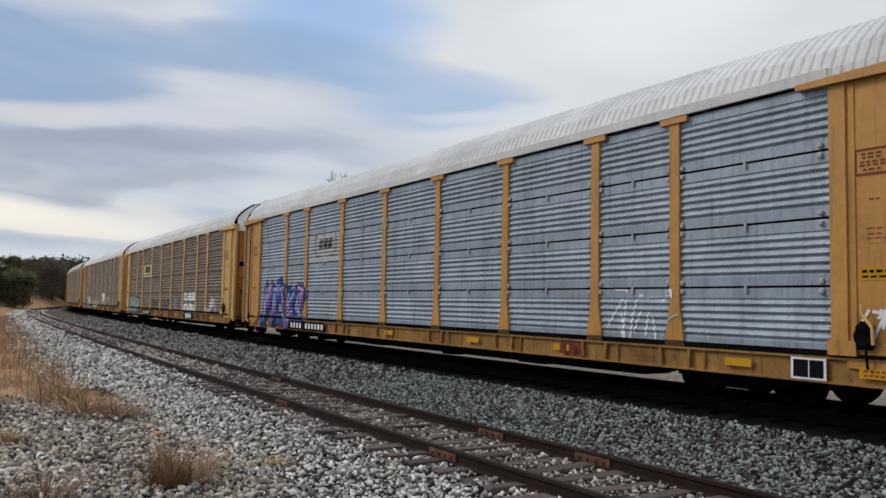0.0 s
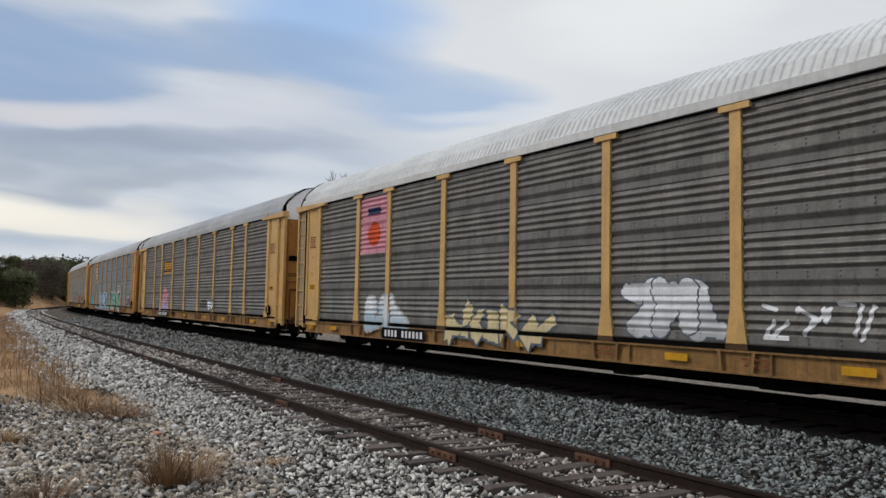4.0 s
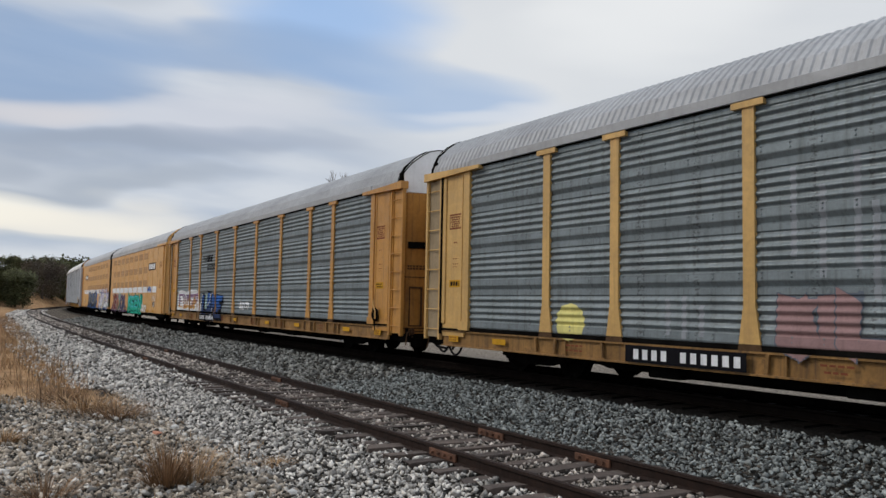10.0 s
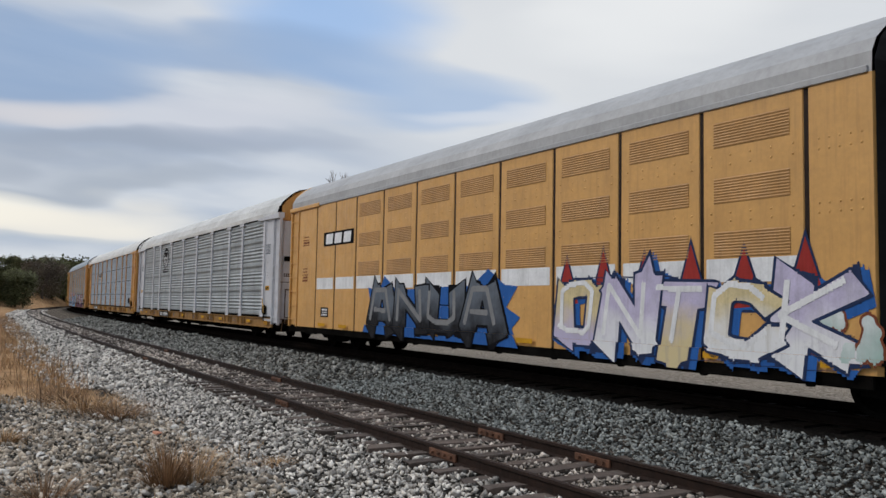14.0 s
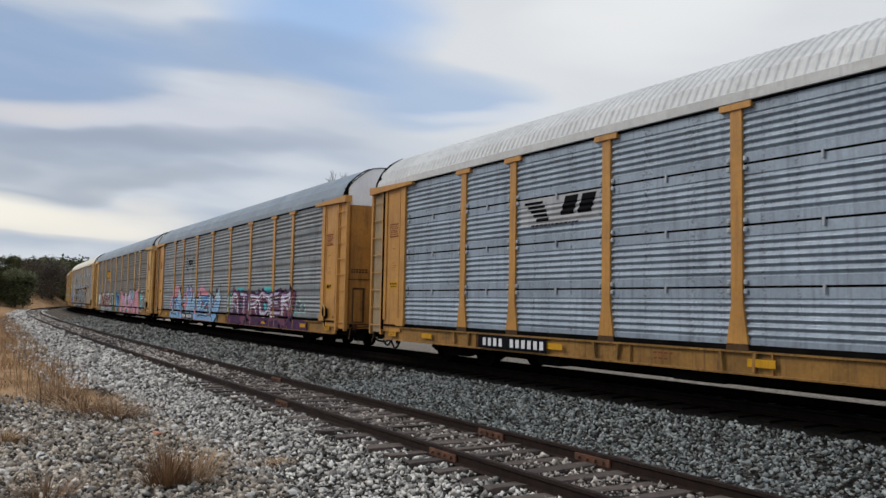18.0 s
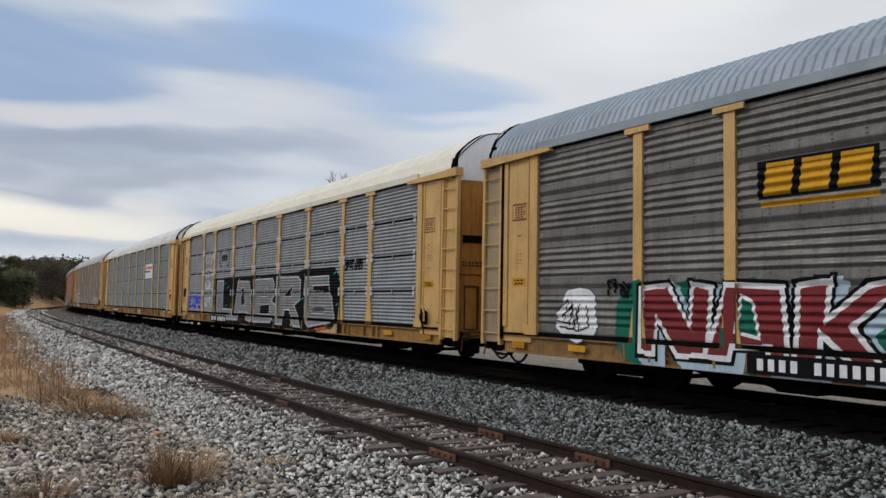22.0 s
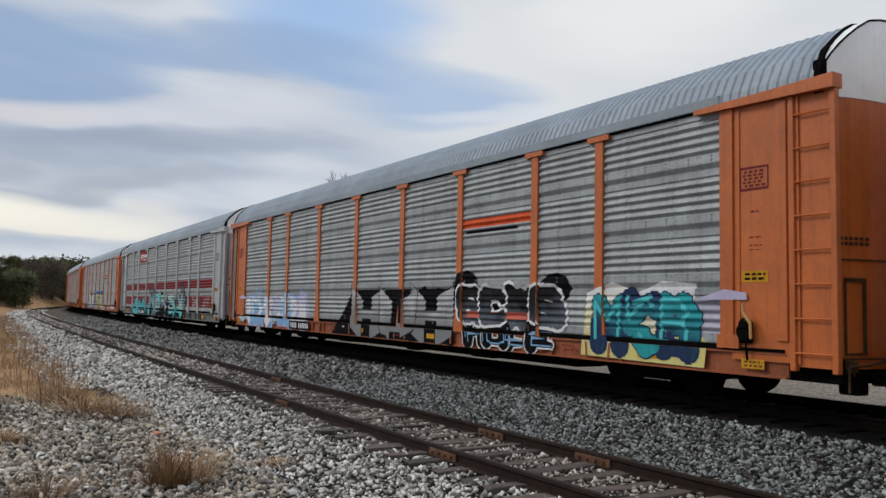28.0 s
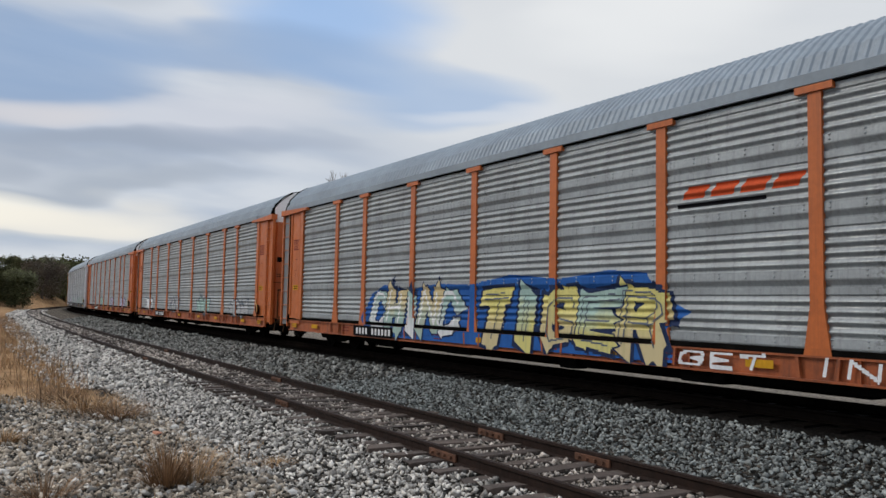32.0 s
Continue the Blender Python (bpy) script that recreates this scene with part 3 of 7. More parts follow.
bm = bmesh.new()
joint_bar_shape(bm)
bar_mesh = finish(bm, "joint_bar")
M["rust_bright"] = material("bright_rust", (0.115, 0.05, 0.026), 0.8, 0.1, 0.4, 6.0, 0.3, 60, 0.5, (0.06, 0.03, 0.02))
for s_bar, rail_side in ((-14.56, 0.755), (-8.79, 0.755), (-19.05, -0.755), (-9.88, -0.755), (-7.68, -0.755), (-27.0, 0.755), (-31.0, -0.755)):
    for face in (0.028, -0.028):
        x, y = track(s_bar, SIDING + rail_side + face)
        tagged(put("joint_bar", bar_mesh, M["rust_bright"], None, (float(x), float(y), SIDING_Z - 0.09), (0, 0, math.degrees(track_angle(s_bar)) + (0 if face > 0 else 180))), "rusty bolted joint bar on a siding rail", "joint bar", "joint bars of the siding")


# ---------------------------------------------------------------- loose stones, grass and trees
def scatter_stones(name, count, x_range, y_range, off_range, size, seed, mat, label, skip=None):
    """Crushed stones as rough eight-sided lumps, bedded in the ground; one mesh."""
    rng = np.random.default_rng(seed)
    px, py = rng.uniform(*x_range, count), rng.uniform(*y_range, count)
    z, off, s = land_z(px, py)
    keep = (off > off_range[0]) & (off < off_range[1])
    grass = (off > 8.9) & (s < -15.5 - (off - 8.9) * 2.4)
    keep &= ~(grass & (rng.random(count) < 0.8))
    phase = np.abs((s + 4.0 + 0.265) % 0.53 - 0.265)
    bury = np.interp(s, [-40, -16], [0.75, 0.12])           # the ties drown in gravel further off
    keep &= ~((np.abs(off - SIDING) < 1.33) & (phase < 0.15) & (rng.random(count) > bury))
    keep &= np.abs(np.abs(off - SIDING) - 0.755) > 0.06
    if skip:
        keep &= (off < skip[0]) | (off > skip[1])
    px, py, z = px[keep], py[keep], z[keep]
    n = len(px)
    base = np.array([(1, 0, 0), (0, 1, 0), (-1, 0, 0), (0, -1, 0), (0, 0, 1), (0, 0, -1)], float)
    tri = np.array([(0, 1, 4), (1, 2, 4), (2, 3, 4), (3, 0, 4), (1, 0, 5), (2, 1, 5), (3, 2, 5), (0, 3, 5)])
    r = rng.uniform(size[0], size[1], n) * 0.5 * rng.choice([0.7, 1.0, 1.0, 1.35], n)
    v = base[None] * (1 + rng.uniform(-0.45, 0.35, (n, 6, 1))) + rng.uniform(-0.36, 0.36, (n, 6, 3))
    v *= r[:, None, None] * rng.uniform(0.75, 1.3, (n, 1, 3)) * np.array([1.1, 1.1, 0.95])
    a, b, c = rng.uniform(0, 6.28, n), rng.uniform(-0.7, 0.7, n), rng.uniform(-0.7, 0.7, n)
    ca, sa, cb, sb, cc, sc = np.cos(a), np.sin(a), np.cos(b), np.sin(b), np.cos(c), np.sin(c)
    x, y, w = v[..., 0], v[..., 1], v[..., 2]
    x, w = x * cb[:, None] + w * sb[:, None], -x * sb[:, None] + w * cb[:, None]
    y, w = y * cc[:, None] - w * sc[:, None], y * sc[:, None] + w * cc[:, None]
    x, y = x * ca[:, None] - y * sa[:, None], x * sa[:, None] + y * ca[:, None]
    v = np.stack([x + px[:, None], y + py[:, None], w + (z + r * rng.uniform(-0.25, 0.9, n))[:, None]], -1).reshape(-1, 3)
    f = (tri[None] + (np.arange(n) * 6)[:, None, None]).reshape(-1, 3)
    me = bpy.data.meshes.new(name)
    me.vertices.add(len(v))
    me.vertices.foreach_set("co", v.astype(np.float32).ravel())
    me.loops.add(f.size)
    me.loops.foreach_set("vertex_index", f.astype(np.int32).ravel())
    me.polygons.add(len(f))
    me.polygons.foreach_set("loop_start", np.arange(0, f.size, 3, dtype=np.int32))
    me.update(calc_edges=True)
    me.materials.append(None)
    tagged(put(name, me, mat), label, "gravel", kind="stuff")


BED = (SIDING - 0.70, SIDING + 0.70)            # between the siding's rails
scatter_stones("main_ballast_near", 98000, (-6, 14), (8, 20), (1.65, 4.3), (0.032, 0.062), 1, M["stone_dark"], "dark grey-green crushed ballast beside the main track")
scatter_stones("siding_gravel_near", 84000, (-9, 13), (8, 19), (4.2, 8.4), (0.03, 0.070), 5, M["stone"], "light grey crushed stones round the siding", BED)
scatter_stones("siding_bed_near", 76000, (-9, 13), (8, 19), BED, (0.03, 0.065), 15, M["stone_bed"], "brownish crushed stones between the rails of the siding")
scatter_stones("dusty_gravel_near", 62000, (-11, 6), (8, 17), (8.2, 15), (0.028, 0.072), 6, M["stone_warm"], "dusty brown-grey gravel in front of the siding")
scatter_stones("main_ballast_middle", 60000, (-20, 12), (20, 38), (1.65, 4.2), (0.06, 0.10), 2, M["stone_mid"], "dark grey ballast along the main track")
scatter_stones("siding_gravel_middle", 72000, (-20, 6), (19, 36), (4.1, 9.6), (0.05, 0.11), 7, M["stone"], "light grey crushed stones along the siding", BED)
scatter_stones("siding_bed_middle", 72000, (-20, 6), (19, 36), BED, (0.05, 0.09), 17, M["stone_bed"], "brownish crushed stones between the rails further along")
scatter_stones("gravel_far", 60000, (-42, 0), (36, 75), (4.2, 9.0), (0.08, 0.14), 3, M["stone"], "pale crushed stones along the far siding", BED)
scatter_stones("siding_bed_far", 60000, (-42, 0), (36, 75), BED, (0.07, 0.11), 18, M["stone_bed"], "brownish crushed stones between the far rails")
scatter_stones("main_ballast_far", 60000, (-42, 0), (36, 75), (1.6, 4.2), (0.08, 0.14), 8, M["stone_mid"], "grey crushed ballast along the far main track")
scatter_stones("gravel_distant", 60000, (-80, -18), (75, 125), (4.0, 8.2), (0.13, 0.22), 21, M["stone"], "pale crushed stones round the curve of the siding", BED)
scatter_stones("siding_bed_distant", 40000, (-80, -18), (75, 125), BED, (0.10, 0.17), 22, M["stone_bed"], "brownish stones between the rails round the curve")
scatter_stones("pale_chips_near", 14000, (-11, 6), (8, 17), (8.2, 15), (0.03, 0.08), 9, M["stone"], "pale grey chips strewn over the dusty gravel")


def blades(name, roots, height, width, seed, mat, label, lean=0.35):
    """Dead grass: narrow bent blades, two faces each; one mesh."""
    rng = np.random.default_rng(seed)
    roots = np.asarray(roots, float)
    n = len(roots)
    h = rng.uniform(height[0], height[1], n)
    a = rng.uniform(0, 6.28, n)
    w = rng.uniform(0.6, 1.2, n) * width
    d = rng.uniform(0.1, 1.0, n)[:, None] * lean * h[:, None] * np.stack([np.cos(a * 3.1), np.sin(a * 3.1)], 1)
    side = np.stack([np.cos(a), np.sin(a)], 1) * w[:, None] / 2
    verts = np.zeros((n, 5, 3))
    for k, (f, g, t) in enumerate(((1, 0.0, 0.0), (-1, 0.0, 0.0), (-0.7, 0.3, 0.55), (0.7, 0.3, 0.55), (0, 1.0, 1.0))):
        verts[:, k, :2] = roots[:, :2] + side * f + d * g
        verts[:, k, 2] = roots[:, 2] + h * t - 0.01
    faces = []
    for i in range(n):
        b = i * 5
        faces += [(b, b + 1, b + 2, b + 3), (b + 3, b + 2, b + 4)]
    tagged(put(name, raw_mesh(name, verts.reshape(-1, 3), faces), mat), label, "dry grass", kind="stuff")


def build_grass():
    rng = np.random.default_rng(9)
    # a belt of tall dead grass beside the ballast, thinning towards the gravel
    n = 190000
    px, py = rng.uniform(-48, -3, n), rng.uniform(11, 80, n)
    z, off, s = land_z(px, py)
    edge = np.interp(s, [-60, -15], [7.9, 8.7])
    patch = np.array([noise.noise((a * 0.55, b * 0.55, 3.0)) for a, b in zip(px, py)])
    keep = (off > edge + patch * 0.9) & (s < -15.0 - (off - 8.9) * 2.2 + patch * 2.5) & (off < 18) & (patch > -0.20)
    roots = np.stack([px, py, z], 1)[keep]
    blades("dry_grass", roots, (0.07, 0.30), 0.024, 1, M["grass"], "belt of short tan dead grass beside the ballast", 0.9)
    tall = (off > edge + 0.1) & (off < edge + 1.6) & (s < -15.5) & (rng.random(n) < 0.07)
    blades("tall_dry_weeds", np.stack([px, py, z], 1)[tall], (0.45, 0.85), 0.018, 2, M["weed"], "tall brown dead weeds along the edge of the gravel", 0.3)
    # sparse wisps out in the gravel
    m = 2600
    px, py = rng.uniform(-10, -2, m), rng.uniform(8.5, 16, m)
    z, off, s = land_z(px, py)
    patch = np.array([noise.noise((a * 0.9, b * 0.9, 7.0)) for a, b in zip(px, py)])
    keep = (off > 7.6) & (patch > 0.16)
    blades("grass_wisps", np.stack([px, py, z], 1)[keep], (0.05, 0.16), 0.014, 3, M["grass"], "thin wisps of dead grass in the gravel", 0.9)


build_grass()


def weed_tuft(x, y, spread, height, count, mat, seed, label):
    rng = np.random.default_rng(seed)
    z0 = float(land_z(np.array([x]), np.array([y]))[0][0])
    verts, faces = [], []
    for i in range(int(count * 1.15)):
        a, r = rng.uniform(0, 6.28), spread * 0.30 * math.sqrt(rng.uniform())
        b = rng.uniform(0.1, 1.3) * spread * 0.6
        h = height * rng.uniform(0.2, 1.0)
        p = Vector((math.cos(a) * r, math.sin(a) * r, -0.02))
        q = Vector((math.cos(a) * (r + b * 0.45), math.sin(a) * (r + b * 0.45), h * 0.6))
        t = Vector((math.cos(a) * (r + b), math.sin(a) * (r + b), h))
        w = Vector((-math.sin(a), math.cos(a), 0)) * 0.0055
        k = len(verts)
        verts += [p + w, p - w, q - w * 0.8, q + w * 0.8, t]
        faces += [(k, k + 1, k + 2, k + 3), (k + 3, k + 2, k + 4)]
    tagged(put("weed_tuft", raw_mesh("weed_tuft", verts, faces), mat, None, (x, y, z0)), label, "weed", "weed tufts in the gravel")


for i, (x, y, spread, h, n, m) in enumerate(((-3.08, 9.35, 0.75, 0.52, 330, "weed"), (-2.85, 9.55, 0.8, 0.46, 120, "grass"), (-4.05, 8.45, 0.7, 0.30, 150, "weed"), (-6.2, 11.7, 0.6, 0.22, 240, "grass"),
                                             (-5.7, 14.4, 1.2, 0.36, 260, "weed"), (-6.6, 15.2, 1.3, 0.40, 300, "grass"), (-2.1, 10.5, 0.5, 0.12, 130, "grass"), (-7.6, 16.4, 1.3, 0.45, 260, "weed"))):
    weed_tuft(x, y, spread, h, n, M[m], 40 + i, "dead brown weed tuft growing out of the gravel" if m == "weed" else "tan dead grass tuft growing out of the gravel")


def branch_tree(bm, p, d, length, r, depth, rng, tips):
    q = p + d * length
    rod(bm, p, q, r, 5)
    if depth == 0:
        tips.append(q)
        return
    for k in range(rng.choice((2, 3, 3))):
        e = (d + Vector((rng.uniform(-1, 1), rng.uniform(-1, 1), rng.uniform(-0.25, 0.75))) * 0.75).normalized()
        branch_tree(bm, q, e, length * rng.uniform(0.62, 0.82), r * 0.62, depth - 1, rng, tips)


def tree_meshes(seed, height, depth, leaves, spread, leaf_size):
    rng = random.Random(seed)
    bm, tips = bmesh.new(), []
    branch_tree(bm, Vector((0, 0, -0.2)), Vector((0, 0, 1)), height * 0.26, height * 0.022, depth, rng, tips)
    wood = finish(bm, "trunk")
    if not leaves:
        return wood, None
    nr = np.random.default_rng(seed)
    verts, faces = [], []
    for i in range(leaves):
        t = tips[nr.integers(len(tips))]
        f = nr.random()
        if f < 0.55:            # lower skirts of the crown
            k = nr.uniform(0.08, 0.9)
            t = Vector((t.x * (0.75 + 0.5 * k), t.y * (0.75 + 0.5 * k), height * 0.92 * k * nr.uniform(0.6, 1.0)))
        c = Vector(t) + Vector(nr.normal(0, spread, 3) * np.array([1, 1, 0.8]))
        u = Vector(nr.normal(0, 1, 3)).normalized()
        w = u.orthogonal().normalized() * leaf_size * nr.uniform(0.5, 1.2)
        u = u * leaf_size * nr.uniform(0.5, 1.2)
        k = len(verts)
        verts += [c - u - w * 0.5, c + u - w, c + u * 0.6 + w, c - u * 0.8 + w * 0.7]
        faces.append((k, k + 1, k + 2, k + 3))
    return wood, raw_mesh("crown", verts, faces)


GREEN = [tree_meshes(60 + i, h, 4, 11000, h * 0.055, 0.135) for i, h in enumerate((9.0, 8.0, 7.0))]
GREY = [tree_meshes(70 + i, h, 4, 5200, h * 0.07, 0.085) for i, h in enumerate((6.5, 7.5))]
rt = random.Random(12)


def plant(bear, dist, variant, green, share):
    """A tree whose top reaches a share of the height at which the wood's skyline lies."""
    x, y = math.sin(radians(bear)) * dist, math.cos(radians(bear)) * dist
    z = float(land_z(np.array([x]), np.array([y]))[0][0])
    wood, crown = (GREEN if green else GREY)[variant]
    top = EYE[2] + dist * math.tan(radians(np.interp(bear, [-32, -28.8, -25.6, -23.4, -20], [2.6, 2.72, 2.98, 2.85, 2.6])))
    scale = (top - z) * share / max(v.co.z for v in crown.vertices)
    tree = tagged(new("tree"), "dark green bushy tree beyond the curve" if green else "bare grey-brown tree among green ones", "tree", "trees beyond the curve")
    tree.location, tree.scale, tree.rotation_euler = (x, y, z), (scale * 1.15, scale * 1.15, scale), (0, 0, rt.uniform(0, 6.28))
    put("trunk", wood, M["bark"], tree)
    put("crown", crown, M["leaf"] if green else M["leaf_dry"], tree)


for k in range(22):                             # the wood's back row
    plant(-32.2 + 0.56 * k + rt.uniform(-0.15, 0.15), rt.uniform(205, 240), k % 3, k % 9 != 4, rt.uniform(0.86, 1.0))
for k in range(9):                              # bushes in front of it
    plant(-32.6 + 0.57 * k + rt.uniform(-0.1, 0.1), rt.uniform(148, 160), (k + 1) % 3, True, rt.uniform(0.72, 0.92))
for bear, dist, v, share in ((-27.0, 196, 0, 0.90), (-26.3, 200, 1, 0.92), (-30.4, 143, 1, 0.55)):
    plant(bear, dist, v, False, share)

M["twig"] = material("pale_bare_twigs", (0.34, 0.32, 0.31), 0.85, 0.0, 0.2, 4.0, 0.1, 40)
for bear, seed, top in ((-7.0, 83, 9.35), (-6.35, 88, 9.5), (-5.75, 91, 9.55)):
    wood, _ = tree_meshes(seed, 8.4, 6, 0, 0, 0)
    bare = tagged(new("bare_tree"), "leafless winter tree standing beyond the tracks", "tree", "bare trees beyond the tracks")
    bare.location = (math.sin(radians(bear)) * 45, math.cos(radians(bear)) * 45, -0.75)
    tall = top / max(v.co.z for v in wood.vertices)
    bare.scale = (tall * 0.6, tall * 0.6, tall)
    put("trunk", wood, M["twig"], bare)


def lump(name, x, y, size, mat, seed, label, category):
    rng = random.Random(seed)
    bm = bmesh.new()
    bmesh.ops.create_icosphere(bm, subdivisions=1, radius=0.5)
    for v in bm.verts:
        v.co = Vector((v.co.x * size[0], v.co.y * size[1], v.co.z * size[2])) * rng.uniform(0.75, 1.2)
    z = float(land_z(np.array([x]), np.array([y]))[0][0])
    tagged(put(name, finish(bm, name), mat, None, (x, y, z + size[2] * 0.45), (0, 0, rng.uniform(0, 180))), label, category)


lump("brick_fragment", -4.4, 12.75, (0.26, 0.12, 0.08), material("broken_brick", (0.45, 0.20, 0.12), 0.85, 0, 0.2, 8.0, 0.3), 1, "broken piece of red brick lying in the gravel", "brick")
for i, (x, y, s) in enumerate(((-4.3, 13.3, 0.16), (-5.0, 12.9, 0.14), (-6.6, 13.0, 0.12), (-2.6, 12.2, 0.14), (-5.2, 10.7, 0.15), (-1.6, 9.0, 0.13), (-3.5, 11.2, 0.12))):
    lump("pale_stone", x, y, (s, s * 0.8, s * 0.6), material("pale_limestone", (0.62, 0.59, 0.54), 0.8, 0, 0.12, 9.0, 0.3), 20 + i, "pale limestone lump lying on the gravel", "stone")

# ---------------------------------------------------------------- the car carriers
HALF = 13.72                    # half the body's length
POSTS = [-9.055, -7.125, -4.275, -1.425, 1.425, 4.275, 7.125, 9.055]
END = 11.82                     # where the end section begins
Z_SILL, Z_DECK, Z_EAVE = 0.47, 0.83, 4.58
Y_SIDE = 1.47
ROOF = [(1.50, 4.63), (1.48, 4.76), (1.33, 5.07), (1.05, 5.335), (0.85, 5.475), (0.70, 5.55), (0.45, 5.59), (0.0, 5.605)]


def wave(a, pitch, depth, n=8):
    """One round rib from height a upwards."""
    return [(a + pitch * k / n, -depth * math.cos(2 * math.pi * k / n)) for k in range(n)]


def rib_profile(kind):
    """Depth of the side sheets by height: pairs of height and how far they stand out."""
    out, per = [], (Z_EAVE - Z_DECK) / 4
    for i in range(4):
        z0 = Z_DECK + i * per
        if kind == "slit":          # flat edges, a dark slit under each sheet, five round ribs
            out += [(z0, -0.06), (z0 + 0.030, -0.06), (z0 + 0.032, 0.004), (z0 + 0.17, 0.006), (z0 + 0.18, -0.012)]
            for k in range(5):
                out += wave(z0 + 0.19 + k * 0.115, 0.115, 0.019)
            out += [(z0 + 0.765, -0.016), (z0 + 0.785, 0.004), (z0 + per - 0.004, 0.004)]
        elif kind == "fine":        # close shallow ribs
            p = (per - 0.08) / 9
            out += [(z0, -0.06), (z0 + 0.030, -0.06), (z0 + 0.032, 0.006), (z0 + 0.06, 0.006)]
            for k in range(9):
                out += wave(z0 + 0.065 + k * p, p, 0.013, 6)
        else:                       # four round ribs over a flat bolted band that leans in at its foot
            p = 0.138
            out += [(z0, -0.034), (z0 + 0.025, -0.030), (z0 + 0.10, 0.012), (z0 + 0.12, 0.016), (z0 + 0.235, 0.012), (z0 + 0.25, -0.014)]
            for k in range(4):
                out += wave(z0 + 0.26 + k * p, p, 0.021)
            out += [(z0 + 0.815, -0.018), (z0 + 0.84, 0.004), (z0 + per - 0.002, 0.004)]
    out.append((Z_EAVE, 0.0))
    return out


PROFILES = {k: rib_profile(k) for k in ("slit", "fine", "band")}


def profile_at(kind, z):
    zs, ds = zip(*PROFILES[kind])
    return float(np.interp(z, zs, ds))


def panel_mesh(kind, width):
    """One bay of ribbed side sheets, closed behind; front faces -y."""
    key = ("panel", kind, round(width, 3))
    if key in _cache:
        return _cache[key]
    pr = PROFILES[kind]
    verts, faces = [], []
    h = width / 2
    for z, d in pr:
        verts += [(-h, -d, z), (h, -d, z), (-h, 0.07, z), (h, 0.07, z)]
    for i in range(len(pr) - 1):
        a, b = i * 4, i * 4 + 4
        faces += [(a, a + 1, b + 1, b), (a + 3, a + 2, b + 2, b + 3), (a + 2, a, b, b + 2), (a + 1, a + 3, b + 3, b + 1)]
    if kind == "band":              # bolt heads along the flat bands
        per = (Z_EAVE - Z_DECK) / 4
        for i in range(4):
            for k in range(int(width / 0.45)):
                for dz in (0.155, 0.225):
                    cx, cz, r = -h + 0.2 + k * (width - 0.4) / max(int(width / 0.45) - 1, 1), Z_DECK + i * per + dz, 0.016
                    b = len(verts)
                    verts += [(cx - r, -0.017, cz - r), (cx + r, -0.017, cz - r), (cx + r, -0.017, cz + r), (cx - r, -0.017, cz + r), (cx, -0.032, cz)]
                    faces += [(b, b + 1, b + 4), (b + 1, b + 2, b + 4), (b + 2, b + 3, b + 4), (b + 3, b, b + 4)]
    _cache[key] = raw_mesh("side_panel", verts, faces)
    return _cache[key]


def roof_mesh(ribbed, length):
    key = ("roof", ribbed, length)
    if key in _cache:
        return _cache[key]
    prof = ROOF + [(-y, z) for y, z in ROOF[-2::-1]]
    us = []
    if ribbed:
        n = int(length / 0.165)
        p = length / n
        for k in range(n):
            a = -length / 2 + k * p
            us += [(a, 0.0), (a + p * 0.30, 0.0), (a + p * 0.44, 0.024), (a + p * 0.58, 0.028), (a + p * 0.84, 0.024)]
        us.append((length / 2, 0.0))
    else:
        us = [(-length / 2 + k * length / 24 + e, -0.012 * (e > 0)) for k in range(25) for e in ((0.0, 0.03) if k < 24 else (0.0,))]
    verts, faces, n = [], [], len(prof)
    for u, d in us:
        for y, z in prof:
            g = Vector((y / 1.5, (z - 4.4) / 1.4)).normalized() * (d - (0 if ribbed else 0.0))
            verts.append((u, y + g.x, z + g.y))
    for i in range(len(us) - 1):
        for j in range(n - 1):
            faces.append((i * n + j, (i + 1) * n + j, (i + 1) * n + j + 1, i * n + j + 1))
    _cache[key] = raw_mesh("roof", verts, faces)
    return _cache[key]


def cached(key, make):
    if key not in _cache:
        bm = bmesh.new()
        smooth = make(bm)
        _cache[key] = finish(bm, key if isinstance(key, str) else key[0], bool(smooth))
    return _cache[key]


def post_shape(bm):
    # a flat column with a flared foot and a cap plate, front at -y
    w = 0.105
    prism(bm, [(-0.19, Z_DECK + 0.10), (0.19, Z_DECK + 0.10), (w, Z_DECK + 0.68), (w, Z_EAVE - 0.06), (-w, Z_EAVE - 0.06), (-w, Z_DECK + 0.68)], -0.028, 0.03)
    prism(bm, [(-0.29, Z_EAVE - 0.08), (0.29, Z_EAVE - 0.08), (0.29, Z_EAVE + 0.02), (-0.29, Z_EAVE + 0.02)], -0.06, 0.03)


def post_base_shape(bm):
    prism(bm, [(-0.21, Z_DECK), (0.21, Z_DECK), (0.19, Z_DECK + 0.10), (-0.19, Z_DECK + 0.10)], -0.026, 0.03)


def end_post_shape(bm):
    prism(bm, [(0.0, 0.98), (0.24, 0.98), (0.24, Z_EAVE), (0.0, Z_EAVE)], -0.045, 0.05)
    prism(bm, [(-0.04, 0.86), (0.36, 0.86), (0.36, 1.06), (-0.04, 1.06)], -0.07, 0.05)


def side_door_shape(bm):
    # the fixed end sheet between the end post and the ladder, with a raised stile
    box(bm, 0.0, 1.15, -0.012, 0.05, 0.70, Z_EAVE)
    box(bm, 0.80, 0.97, -0.045, 0.0, 1.0, Z_EAVE - 0.1, 0.01)
    box(bm, 0.10, 0.16, -0.03, 0.0, 0.9, Z_EAVE - 0.1, 0.005)


